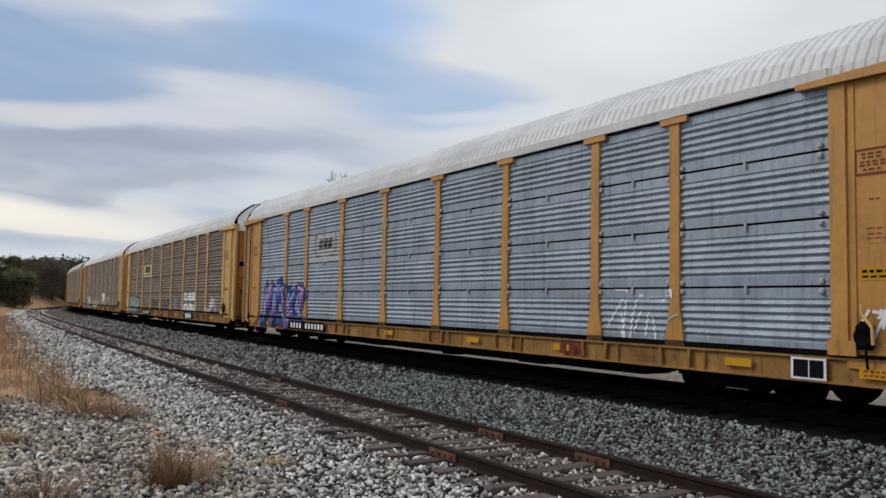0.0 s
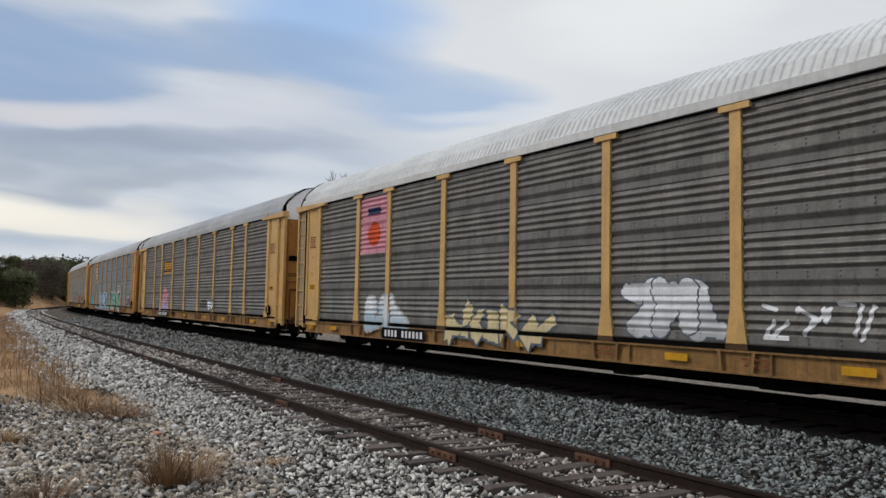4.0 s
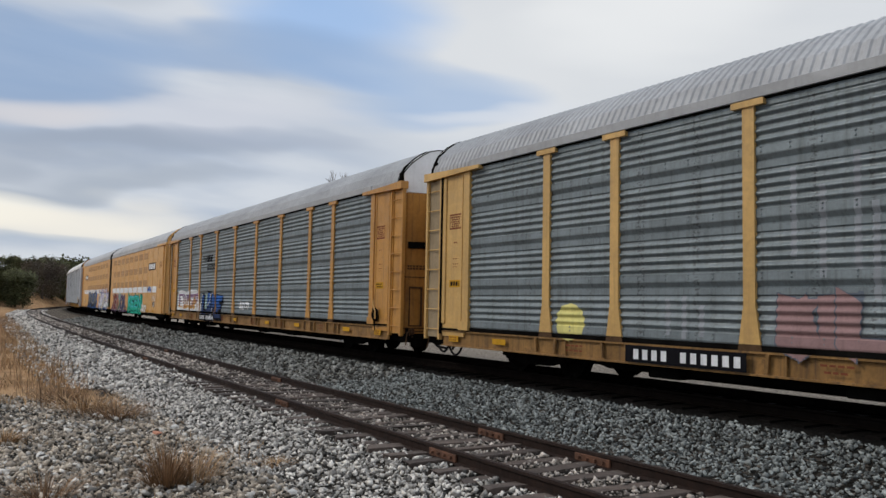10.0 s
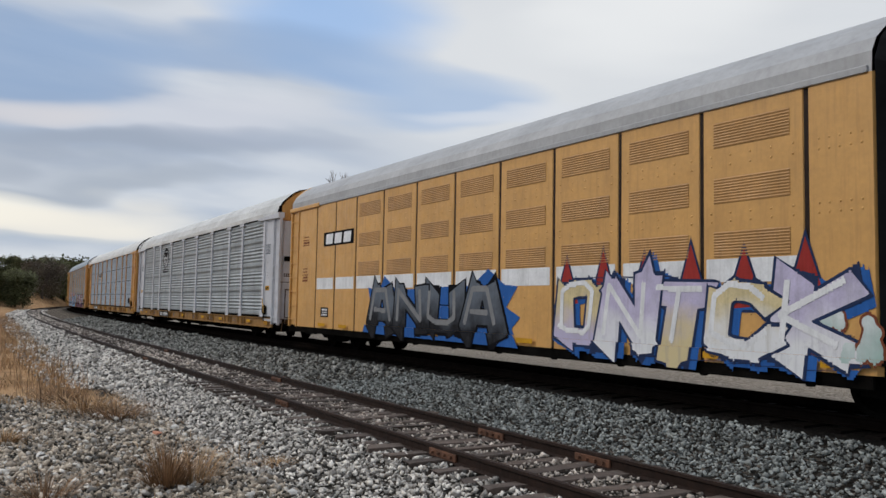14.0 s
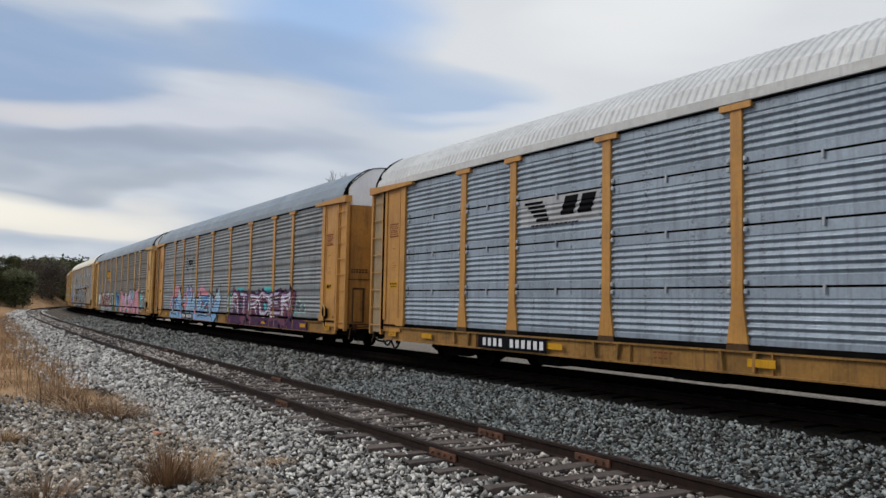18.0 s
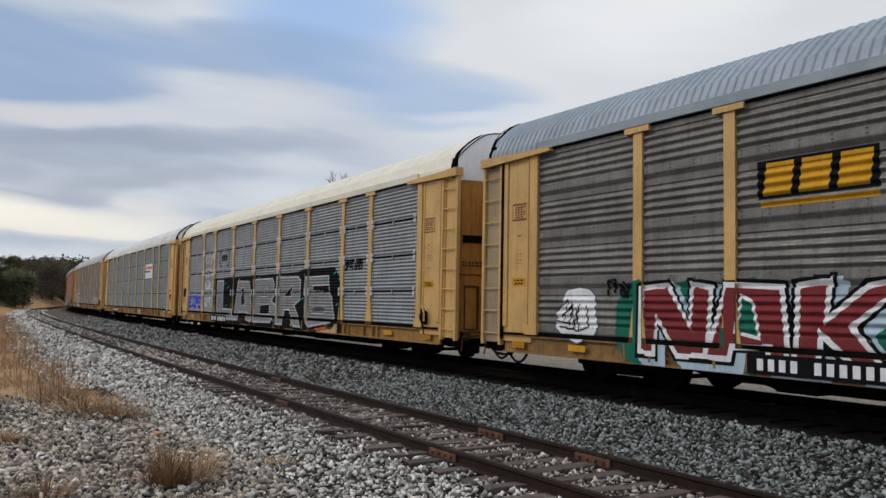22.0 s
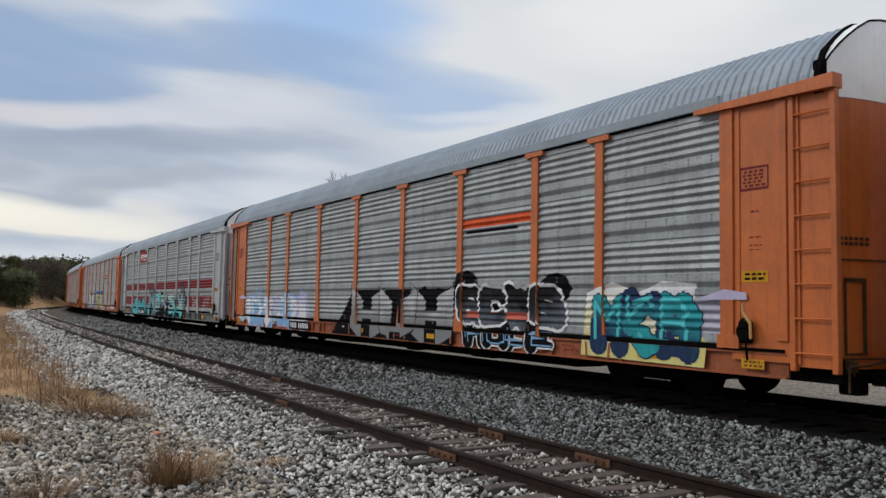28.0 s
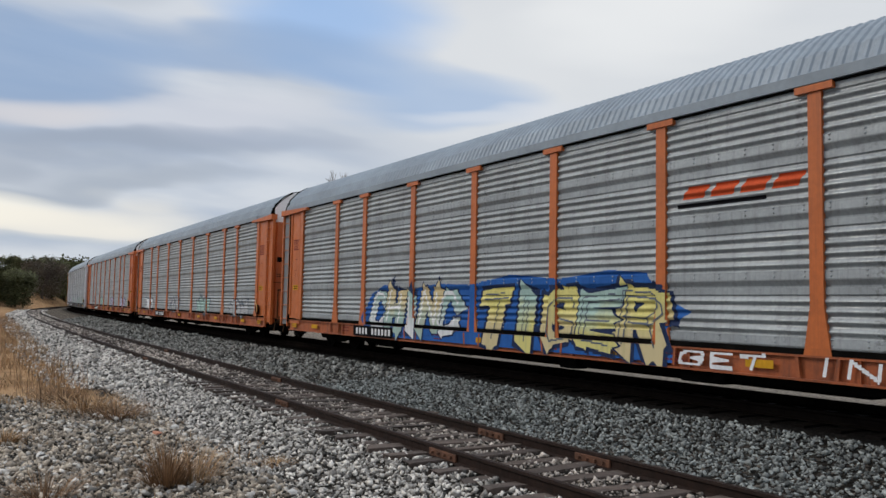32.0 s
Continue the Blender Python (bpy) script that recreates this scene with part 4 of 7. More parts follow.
def header_shape(bm):
    prism(bm, [(-0.45, Z_EAVE - 0.05), (1.95, Z_EAVE - 0.10), (1.95, Z_EAVE + 0.10), (1.2, Z_EAVE + 0.07), (-0.45, Z_EAVE + 0.03)], -0.12, 0.1)


def stile_shape(bm):
    box(bm, -0.045, 0.045, -0.05, 0.05, 0.60, Z_EAVE - 0.05, 0.008)


def rung_shape(bm):
    rod(bm, (-0.30, 0, 0), (0.30, 0, 0), 0.014, 6)


def ladder_back_shape(bm):
    box(bm, -0.3, 0.3, 0.015, 0.055, 0.66, Z_EAVE + 0.02)


def end_wall_shape(bm):
    # bowed end doors: an arc in plan, yellow to the height of the eave
    n = 10
    pts = [(0.34 * math.cos(radians(-80 + 160 * i / n)) / 1.0 - 0.06, 1.42 * math.sin(radians(-80 + 160 * i / n)) / math.sin(radians(80))) for i in range(n + 1)]
    for z0, z1 in ((0.66, 4.40),):
        lo = [bm.verts.new((x, y, z0)) for x, y in pts]
        hi = [bm.verts.new((x, y, z1)) for x, y in pts]
        for i in range(n):
            bm.faces.new((lo[i], lo[i + 1], hi[i + 1], hi[i]))
        bm.faces.new(lo[::-1])
        bm.faces.new(hi)
    return False


def roof_z(y):
    """Height of the roof over a place across the car."""
    ys, zs = zip(*reversed(ROOF))
    return float(np.interp(abs(y), ys, zs))


def end_cap_shape(bm):
    # the plain end sheet above the doors: bowed like them, cut to the roof's line, closed on top
    n = 16
    pts = [(0.34 * math.cos(radians(-80 + 160 * i / n)) - 0.055, 1.43 * math.sin(radians(-80 + 160 * i / n)) / math.sin(radians(80))) for i in range(n + 1)]
    lo = [bm.verts.new((x, y, 4.405)) for x, y in pts]
    hi = [bm.verts.new((x, y, roof_z(y) + 0.015)) for x, y in pts]
    back = [bm.verts.new((-0.03, y, roof_z(y) + 0.015)) for x, y in pts]
    foot = [bm.verts.new((-0.03, y, 4.405)) for x, y in pts]
    for i in range(n):
        for p, q in ((lo, hi), (hi, back), (back, foot), (foot, lo)):
            bm.faces.new((p[i], p[i + 1], q[i + 1], q[i]))
    for i in (0, n):
        bm.faces.new((lo[i], hi[i], back[i], foot[i]))


def cap_edge_shape(bm):
    # the dark rim where the roof meets the end sheet, heavier at its feet
    prof = [(y + 0.03, z + 0.03) for y, z in ROOF]
    prof = prof + [(-y, z) for y, z in prof[-2::-1]]
    a = [bm.verts.new((-0.045 - 0.05 * (abs(y) > 1.2), y, z)) for y, z in prof]
    b = [bm.verts.new((0.0, y, z)) for y, z in prof]
    c = [bm.verts.new((-0.045, y * 0.93, z - 0.10)) for y, z in prof]
    d = [bm.verts.new((0.0, y * 0.93, z - 0.10)) for y, z in prof]
    for i in range(len(prof) - 1):
        for p, q in ((a, b), (b, d), (c, a)):
            bm.faces.new((p[i], p[i + 1], q[i + 1], q[i]))
    # black blocks stand in for the dark notches at the roof's corners
    for y in (-1.40, 1.40):
        box(bm, -0.16, 0.03, y - 0.06, y + 0.06, 4.45, 4.95, 0.02)


def bow(angle, out):
    """A point of the bowed doors in plan."""
    t = radians(angle)
    return (0.34 * math.cos(t) - 0.06 + out, 1.442 * math.sin(t) - out * 0.8)


def bow_strip(bm, a0, a1, z0, z1, thick):
    n = max(1, int(abs(a1 - a0) / 6))
    for k in range(n):
        p, q = a0 + (a1 - a0) * k / n, a0 + (a1 - a0) * (k + 1) / n
        (x0, y0), (x1, y1), (x2, y2), (x3, y3) = bow(p, 0.004), bow(q, 0.004), bow(q, thick), bow(p, thick)
        lo = [bm.verts.new((x, y, z0)) for x, y in ((x0, y0), (x1, y1), (x2, y2), (x3, y3))]
        hi = [bm.verts.new((x, y, z1)) for x, y in ((x0, y0), (x1, y1), (x2, y2), (x3, y3))]
        bm.faces.new(lo[::-1])
        bm.faces.new(hi)
        for i in range(4):
            j = (i + 1) % 4
            bm.faces.new((lo[i], lo[j], hi[j], hi[i]))


def cap_trim_shape(bm):
    # the thin dark edge along the top of the bowed end sheet
    n = 16
    pts = [(0.34 * math.cos(radians(-80 + 160 * i / n)) - 0.05, 1.43 * math.sin(radians(-80 + 160 * i / n)) / math.sin(radians(80))) for i in range(n + 1)]
    pts = [(x, y, roof_z(y) + 0.015) for x, y in pts]
    for p, q in zip(pts, pts[1:]):
        rod(bm, p, q, 0.016, 5)


def door_bar_shape(bm):
    bow_strip(bm, -62, -24, -0.09, 0.09, 0.02)
    bmesh.ops.remove_doubles(bm, verts=bm.verts[:], dist=1e-4)


def hatch_shape(bm):
    for a, b, c, d in ((-58, -56, 0, 1.05), (-40, -37, 0, 1.05), (-58, -37, 0, 0.03), (-58, -37, 1.0, 1.05)):
        bow_strip(bm, a, b, c, d, 0.022)


def seam_shape(bm):
    bow_strip(bm, -78, -8, -0.012, 0.012, 0.012)
    bmesh.ops.remove_doubles(bm, verts=bm.verts[:], dist=1e-4)


def stencil_row_shape(bm):
    for k in range(6):
        bow_strip(bm, -62 + 5 * k, -58.5 + 5 * k, 0.0, 0.045, 0.008)


def sill_shape(bm):
    # a side channel: a web with two flanges that stand out, in one piece
    prof = [(0.03, Z_SILL), (-0.075, Z_SILL), (-0.075, Z_SILL + 0.03), (-0.02, Z_SILL + 0.03), (-0.02, Z_DECK - 0.03), (-0.075, Z_DECK - 0.03), (-0.075, Z_DECK), (0.03, Z_DECK)]
    a, b = ([bm.verts.new((x, y, z)) for y, z in prof] for x in (-12.95, 12.95))
    for i in range(8):
        bm.faces.new((a[i], a[(i + 1) % 8], b[(i + 1) % 8], b[i]))
    bm.faces.new(a[::-1])
    bm.faces.new(b)


def rib_plate_shape(bm):
    box(bm, -0.012, 0.012, -0.07, -0.02, Z_SILL + 0.03, Z_DECK - 0.025)


def deck_shape(bm):
    box(bm, -13.45, 13.45, -1.42, 1.42, 0.78, 0.86)


def centre_sill_shape(bm):
    prism(bm, [(-13.3, 0.55), (-8.2, 0.50), (-7.2, 0.19), (7.2, 0.19), (8.2, 0.50), (13.3, 0.55), (13.3, 0.85), (-13.3, 0.85)], -0.35, 0.35)
    for u in np.arange(-8.5, 8.6, 1.7):
        prism(bm, [(u - 0.03, 0.50), (u + 0.03, 0.50), (u + 0.03, 0.8), (u - 0.03, 0.8)], -1.4, 1.4)


def under_beam_shape(bm):
    # pipes, brake gear and a deep beam that hang below the side sill
    prism(bm, [(-8.6, 0.50), (-7.7, 0.31), (7.7, 0.31), (8.6, 0.50)], -0.06, 0.06)
    for u, w, z in ((-6.2, 0.7, 0.25), (-2.4, 1.1, 0.27), (1.6, 0.5, 0.24), (4.9, 0.9, 0.26)):
        box(bm, u - w / 2, u + w / 2, -0.25, 0.1, z, 0.45, 0.03)


def end_beam_shape(bm):
    # the dark end of the underframe under the doors
    box(bm, -1.1, 0.12, -1.30, 1.30, 0.45, 0.82, 0.02)
    box(bm, -0.5, 0.25, -0.45, 0.45, 0.50, 0.95, 0.03)
    rod(bm, (0.30, -1.25, 0.62), (0.30, -0.4, 0.56), 0.02)
    box(bm, -0.1, 0.2, -1.05, -0.8, 0.30, 0.55, 0.02)


def upper_deck_shape(bm):
    box(bm, -13.2, 13.2, -1.36, 1.36, -0.04, 0.04)


def side_frame_shape(bm):
    prism(bm, [(-1.15, 0.36), (-0.75, 0.30), (-0.45, 0.22), (0.45, 0.22), (0.75, 0.30), (1.15, 0.36), (1.12, 0.52), (0.6, 0.62), (-0.6, 0.62), (-1.12, 0.52)], -0.07, 0.07)
    for u in (-0.86, 0.86):
        box(bm, u - 0.13, u + 0.13, -0.11, 0.06, 0.30, 0.54, 0.02)
    for u in (-0.2, 0, 0.2):
        rod(bm, (u, -0.02, 0.28), (u, -0.02, 0.56), 0.07, 8)


def bolster_shape(bm):
    box(bm, -0.22, 0.22, -1.05, 1.05, 0.36, 0.66, 0.02)


def wheelset_shape(bm):
    n = 20
    for side in (-1, 1):
        y0, y1, y2 = side * 0.69, side * 0.83, side * 0.66
        prof = [(0.0, y0 - side * 0.03), (0.30, y0 + side * 0.01), (0.455, y2), (0.455, y0), (0.42, y0 + side * 0.02), (0.415, y1), (0.34, y1 - side * 0.01), (0.30, y1 - side * 0.07), (0.10, y1 - side * 0.06), (0.09, y1 + side * 0.05), (0.0, y1 + side * 0.05)]
        rings = [[bm.verts.new((r * math.cos(2 * math.pi * i / n), y, r * math.sin(2 * math.pi * i / n))) for i in range(n)] if r else [bm.verts.new((0, y, 0))] for r, y in prof]
        for a, b in zip(rings, rings[1:]):
            for i in range(n):
                j = (i + 1) % n
                if len(a) == 1:
                    bm.faces.new((a[0], b[i], b[j]))
                elif len(b) == 1:
                    bm.faces.new((a[i], b[0], a[j]))
                else:
                    bm.faces.new((a[i], b[i], b[j], a[j]))
    rod(bm, (0, -0.7, 0), (0, 0.7, 0), 0.08, 10)
    for k in range(3):              # marks on the plates by which the turning shows
        a = 2 * math.pi * k / 3
        box(bm, 0.20 * math.cos(a) - 0.03, 0.20 * math.cos(a) + 0.03, -0.775, 0.775, 0.20 * math.sin(a) - 0.03, 0.20 * math.sin(a) + 0.03)


def coupler_shape(bm):
    box(bm, -0.55, 0.22, -0.10, 0.10, 0.70, 0.90, 0.02)
    box(bm, 0.10, 0.50, -0.17, 0.13, 0.66, 0.96, 0.04)


def brake_shape(bm):
    # a ratchet wheel in a guard and a hanging chain rod
    rod(bm, (0.0, -0.10, 0.0), (0.0, -0.02, 0.0), 0.12, 14)
    box(bm, -0.13, 0.13, -0.06, 0.0, -0.17, 0.16, 0.03)
    box(bm, -0.03, 0.09, -0.13, -0.04, 0.04, 0.20, 0.02)
    rod(bm, (0.03, -0.08, -0.1), (0.05, -0.06, -0.42), 0.018)


def brake_lever_shape(bm):
    rod(bm, (0.16, -0.12, -0.10), (0.15, -0.12, 0.12), 0.022)
    rod(bm, (0.15, -0.12, 0.12), (0.02, -0.12, 0.28), 0.022)
    rod(bm, (0.02, -0.12, 0.26), (0.0, -0.11, 0.42), 0.016)


wheels = []


def disc_shape(bm):
    rod(bm, (0, -0.012, 0), (0, 0.012, 0), 0.12, 20)


def small_disc_shape(bm):
    rod(bm, (0, -0.018, 0), (0, 0.0, 0), 0.09, 20)


def disc_bar_shape(bm):
    box(bm, -0.085, 0.085, -0.022, 0.0, -0.016, 0.016)


def round_sticker(car):
    """A round red and white warning sticker with a slanting bar, on the ladder's plate."""
    base = put("warning_disc", cached("disc", disc_shape), P("wine"), car, (END + 1.57, -Y_SIDE + 0.012, 1.26), label="round red and white warning sticker")
    put("disc_face", cached("small_disc", small_disc_shape), P("white"), base)
    put("disc_bar", cached("disc_bar", disc_bar_shape), P("wine"), base, rot=(0, 40, 0))


def trucks(car, places):
    for u in places:
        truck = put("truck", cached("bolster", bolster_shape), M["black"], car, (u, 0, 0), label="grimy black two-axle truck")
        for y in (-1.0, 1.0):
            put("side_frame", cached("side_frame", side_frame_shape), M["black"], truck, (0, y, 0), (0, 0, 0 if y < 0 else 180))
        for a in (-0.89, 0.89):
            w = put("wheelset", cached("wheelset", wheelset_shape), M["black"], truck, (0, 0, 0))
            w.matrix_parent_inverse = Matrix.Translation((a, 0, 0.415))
            wheels.append(w)


def hose_loops():
    """A long air hose hung in two loops along the sill's end."""
    pts = [(0.62 - 1.9 * k / 20, 0.75 + 0.5 * k / 20, 0.47 - 0.20 * abs(math.sin(math.pi * 2 * k / 20)) ** 0.8 - 0.04 * k / 20) for k in range(21)]
    return tube(pts, 0.028, name="hose_loop")


def cut_lever_shape(bm):
    # the bent uncoupling rod across the end, with its handle
    for p, q in (((0.26, 0.25, 0.80), (0.30, 0.95, 0.72)), ((0.30, 0.95, 0.72), (0.24, 1.32, 0.70)), ((0.24, 1.32, 0.70), (0.28, 1.38, 0.36)), ((0.20, 1.15, 0.56), (0.20, 1.15, 0.80))):
        rod(bm, p, q, 0.017)
    box(bm, 0.10, 0.24, 1.10, 1.20, 0.60, 0.78, 0.01)


def end_valve_shape(bm):
    # angle cock, pipe and bracket that hang under the end
    rod(bm, (-0.9, 0.55, 0.50), (0.30, 0.55, 0.50), 0.025)
    box(bm, 0.18, 0.34, 0.48, 0.62, 0.42, 0.60, 0.02)
    rod(bm, (0.28, 0.55, 0.60), (0.40, 0.62, 0.66), 0.015)
    rod(bm, (0.30, 0.55, 0.48), (0.52, 0.50, 0.33), 0.03)
    rod(bm, (0.52, 0.50, 0.33), (0.74, 0.36, 0.30), 0.03)
    rod(bm, (0.74, 0.36, 0.30), (0.92, 0.20, 0.42), 0.03)


def running_gear(car, half):
    for d in (1, -1):
        turn = (0, 0, 0 if d > 0 else 180)
        put("coupler", cached("coupler", coupler_shape), M["black"], car, (d * (half + 0.05), 0, 0), turn)
        near = lambda key, f: cached((key, d), lambda bm: across(bm, f, d))
        put("air_hose", near("air_hose", end_valve_shape), M["rubber"], car, (d * (half - 0.25), 0, 0), turn)
        put("cut_lever", near("cut_lever", cut_lever_shape), M["rust_brown"], car, (d * (half - 0.18), 0, 0), turn, "bent rusty uncoupling lever")
    if "hose_loop" not in _cache:
        _cache["hose_loop"] = hose_loops()
    put("hose_loop", _cache["hose_loop"], M["rubber"], car, (-half, 0, 0), (0, 0, 180), "looped black air hose")


def across(bm, f, d):
    """Puts a shape on the side towards the siding at either end."""
    f(bm)
    if d > 0:
        for v in bm.verts:
            v.co.y = -v.co.y
        bmesh.ops.reverse_faces(bm, faces=bm.faces[:])


def end_section(car, d, spec):
    """What lies beyond the end post at one end of a car: d is +1 in front, -1 behind."""
    post, endm, cap = M[spec["post"]], M[spec["end"]], M[spec.get("cap", "white") if d > 0 else "white"]
    for side in (-1, 1):
        root = (d * END, side * Y_SIDE, 0)
        rot = (0, 0, 0 if side < 0 else 180)
        flip = d * (1 if side < 0 else -1)

        def at(u, dy=0.0, z=0.0):
            return (d * (END + u), side * (Y_SIDE + dy), z)
        name_mesh = lambda k, f: cached((k, flip), lambda bm: mirrored(bm, f, flip))
        put("end_post", name_mesh("end_post", end_post_shape), post, car, root, rot)
        put("end_sheet", name_mesh("side_door", side_door_shape), endm, car, at(0.2), rot)
        put("header_beam", name_mesh("header", header_shape), post, car, root, rot)
        # rear ladders are open; an added plate gives the shade behind them
        ladder = put("ladder", cached("ladder_back", ladder_back_shape), endm if d > 0 else M["ladder_back"] if spec["end_word"] == "yellow" else M["galv_grey"] if spec["end_word"] == "orange" else endm, car, at(1.57), rot)
        for x in (-0.32, 0.32):
            put("stile", cached("stile", stile_shape), post, ladder, (x, 0, 0))
        for k in range(8):
            put("rung", cached("rung", rung_shape), post, ladder, (0, -0.04, 0.85 + 0.48 * k))
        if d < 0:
            # a raised black strip gives the slot's shade
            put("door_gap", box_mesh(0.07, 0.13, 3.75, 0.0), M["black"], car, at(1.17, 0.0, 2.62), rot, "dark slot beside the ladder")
        if side < 0 and d > 0 and spec.get("brake", True):
            gear = put("brake_gear", cached("brake", brake_shape), M["black"], car, at(0.48, 0.03, 1.12), rot, "grimy black brake ratchet and lever")
            put("lever", cached("brake_lever", brake_lever_shape), M["yellow_pale"], gear, label="pale bent lever")
    face = put("end_door", cached("end_wall", end_wall_shape), M["yellow_end"] if spec["end_word"] == "yellow" else endm, car, (d * (HALF - 0.18), 0, 0), (0, 0, 0 if d > 0 else 180), "bowed " + spec["end_word"] + " end doors")
    if spec.get("latch", True):
        put("latch_plate", cached("door_bar", door_bar_shape), M["black"], face, (0, 0, 3.0))
    put("hatch_frame", cached("hatch", hatch_shape), M["rust_brown"], face, (0, 0, 0.85))
    for z in (0.80, 2.15):
        put("door_seam", cached("seam", seam_shape), M["rust_brown"], face, (0, 0, z))
    for z, n in ((2.35, 0), (2.42, 1)):
        put("door_stencil", cached(("stencil_row", n), stencil_row_shape), M["rust_brown"], face, (0, 0, z))
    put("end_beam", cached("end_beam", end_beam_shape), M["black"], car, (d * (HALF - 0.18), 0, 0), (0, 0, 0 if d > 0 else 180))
    put("cap_rim", cached("cap_rim", cap_edge_shape), M["black"], car, (d * (HALF - 0.18), 0, 0), (0, 0, 0 if d > 0 else 180))
    put("end_cap", cached("end_cap", end_cap_shape), cap, car, (d * (HALF - 0.18), 0, 0), (0, 0, 0 if d > 0 else 180), "plain end sheet under the roof")
    put("cap_trim", cached("cap_trim", cap_trim_shape), M["black"], car, (d * (HALF - 0.18), 0, 0), (0, 0, 0 if d > 0 else 180))
    put("foot_board", box_mesh(0.9, 0.06, 0.05, 0.0), M["black"], car, (d * (END + 0.65), -Y_SIDE - 0.005, Z_DECK + 0.03), label="grimy plate at the foot of the end sheet")


def mirrored(bm, f, flip):
    f(bm)
    if flip < 0:
        for v in bm.verts:
            v.co.x = -v.co.x
        bmesh.ops.reverse_faces(bm, faces=bm.faces[:])


def rack_car(spec):
    """A two- or three-deck car carrier with ribbed side sheets between columns."""
    car = tagged(new("autorack_railcar"), spec["label"], "railcar", "railcars of the train")
    car.empty_display_size = 1.0
    kind = spec["kind"]
    skin, post, sill, roof = M[spec["skin"]], M[spec["post"]], M[spec["sill"]], M[spec["roof"]]
    put("roof", roof_mesh(spec.get("ribbed", True), 27.06), roof, car, label=spec.get("roof_word", ""))
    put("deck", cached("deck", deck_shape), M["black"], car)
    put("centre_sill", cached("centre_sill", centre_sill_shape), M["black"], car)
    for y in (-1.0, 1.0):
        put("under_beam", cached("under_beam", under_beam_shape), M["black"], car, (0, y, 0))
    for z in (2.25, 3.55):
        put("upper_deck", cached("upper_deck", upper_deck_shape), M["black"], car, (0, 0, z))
    edges = [-END] + POSTS + [END]
    for side in (-1, 1):
        rot = (0, 0, 0 if side < 0 else 180)
        put("side_sill", cached("sill", sill_shape), sill, car, (0, side * 1.42, 0), rot)
        # black strip painted as the shade in the gap above the sill
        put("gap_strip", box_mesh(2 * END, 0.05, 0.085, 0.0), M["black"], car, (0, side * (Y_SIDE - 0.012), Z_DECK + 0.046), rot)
        # black strip as the shade under the eave
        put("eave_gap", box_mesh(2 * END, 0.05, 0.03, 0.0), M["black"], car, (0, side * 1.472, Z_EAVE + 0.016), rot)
        put("eave_rail", box_mesh(2 * END, 0.05, 0.17, 0.006), roof, car, (0, side * 1.512, Z_EAVE + 0.112), rot)
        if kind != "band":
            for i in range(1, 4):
                # a black bar fills each slit with its shade
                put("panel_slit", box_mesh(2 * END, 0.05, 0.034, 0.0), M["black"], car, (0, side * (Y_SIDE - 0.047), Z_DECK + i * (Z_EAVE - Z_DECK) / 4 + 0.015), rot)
        for a, b in zip(edges, edges[1:]):
            put("side_panel", panel_mesh(kind, b - a), skin, car, ((a + b) / 2, side * (Y_SIDE - 0.02), 0), rot)
        for u in POSTS:
            put("post", cached("post", post_shape), post, car, (u, side * Y_SIDE, 0), rot)
            if side < 0:
                # on yellow cars a brown block stands for the shaded recess under the foot
                put("post_base", cached("post_base", post_base_shape), M["rust_brown"] if spec["end_word"] == "yellow" else post, car, (u, side * Y_SIDE, 0), rot)
            put("sill_rib", cached("rib_plate", rib_plate_shape), sill, car, (u + 0.6, side * 1.42, 0), rot)
    for d in (1, -1):
        end_section(car, d, spec)
    trucks(car, (9.9, -9.9))
    running_gear(car, HALF)
    car_details(car, spec)
    return car

# ---------------------------------------------------------------- paint and lettering on the cars
DIGITS = {
    "A": "00 16 36 40|12 32", "B": "00 06 36 44 33 03|33 42 40 00", "C": "45 36 16 05 01 10 30 41", "D": "00 06 26 44 42 20 00", "E": "46 06 00 40|03 33",
    "F": "46 06 00|03 33", "G": "45 36 16 05 01 10 30 41 43 23", "H": "00 06|46 40|03 43", "I": "20 26", "J": "46 41 30 10 01", "K": "00 06|46 03 40", "L": "06 00 40",
    "M": "00 06 23 46 40", "N": "00 06 40 46", "O": "01 05 16 36 45 41 30 10 01", "P": "00 06 36 45 44 33 03", "R": "00 06 36 45 44 33 03|23 40", "S": "45 36 16 05 04 42 41 30 10 01",
    "T": "06 46|26 20", "U": "06 01 10 30 41 46", "V": "06 20 46", "W": "06 10 23 30 46", "X": "00 46|06 40", "Y": "06 23 46|23 20", "Z": "06 46 00 40",
}


def capsule(p, q, w):
    """The outline of a thick stroke with angular ends."""
    (x0, z0), (x1, z1) = p, q
    L = math.hypot(x1 - x0, z1 - z0) or 1e-6
    tx, tz = (x1 - x0) / L, (z1 - z0) / L
    nx, nz = -tz, tx
    e = w * 0.55
    a, b = (x0 - tx * e, z0 - tz * e), (x1 + tx * e, z1 + tz * e)
    return [(a[0] + nx * w * 0.7, a[1] + nz * w * 0.7), (x0 + nx * w, z0 + nz * w), (x1 + nx * w, z1 + nz * w), (b[0] + nx * w * 0.7, b[1] + nz * w * 0.7),
            (b[0] - nx * w * 0.7, b[1] - nz * w * 0.7), (x1 - nx * w, z1 - nz * w), (x0 - nx * w, z0 - nz * w), (a[0] - nx * w * 0.7, a[1] - nz * w * 0.7)]


def ellipse(x, z, rx, rz, n=18):
    return [(x + rx * math.cos(2 * math.pi * i / n), z + rz * math.sin(2 * math.pi * i / n)) for i in range(n)]


def rect(x0, z0, x1, z1):
    return [(x0, z0), (x1, z0), (x1, z1), (x0, z1)]


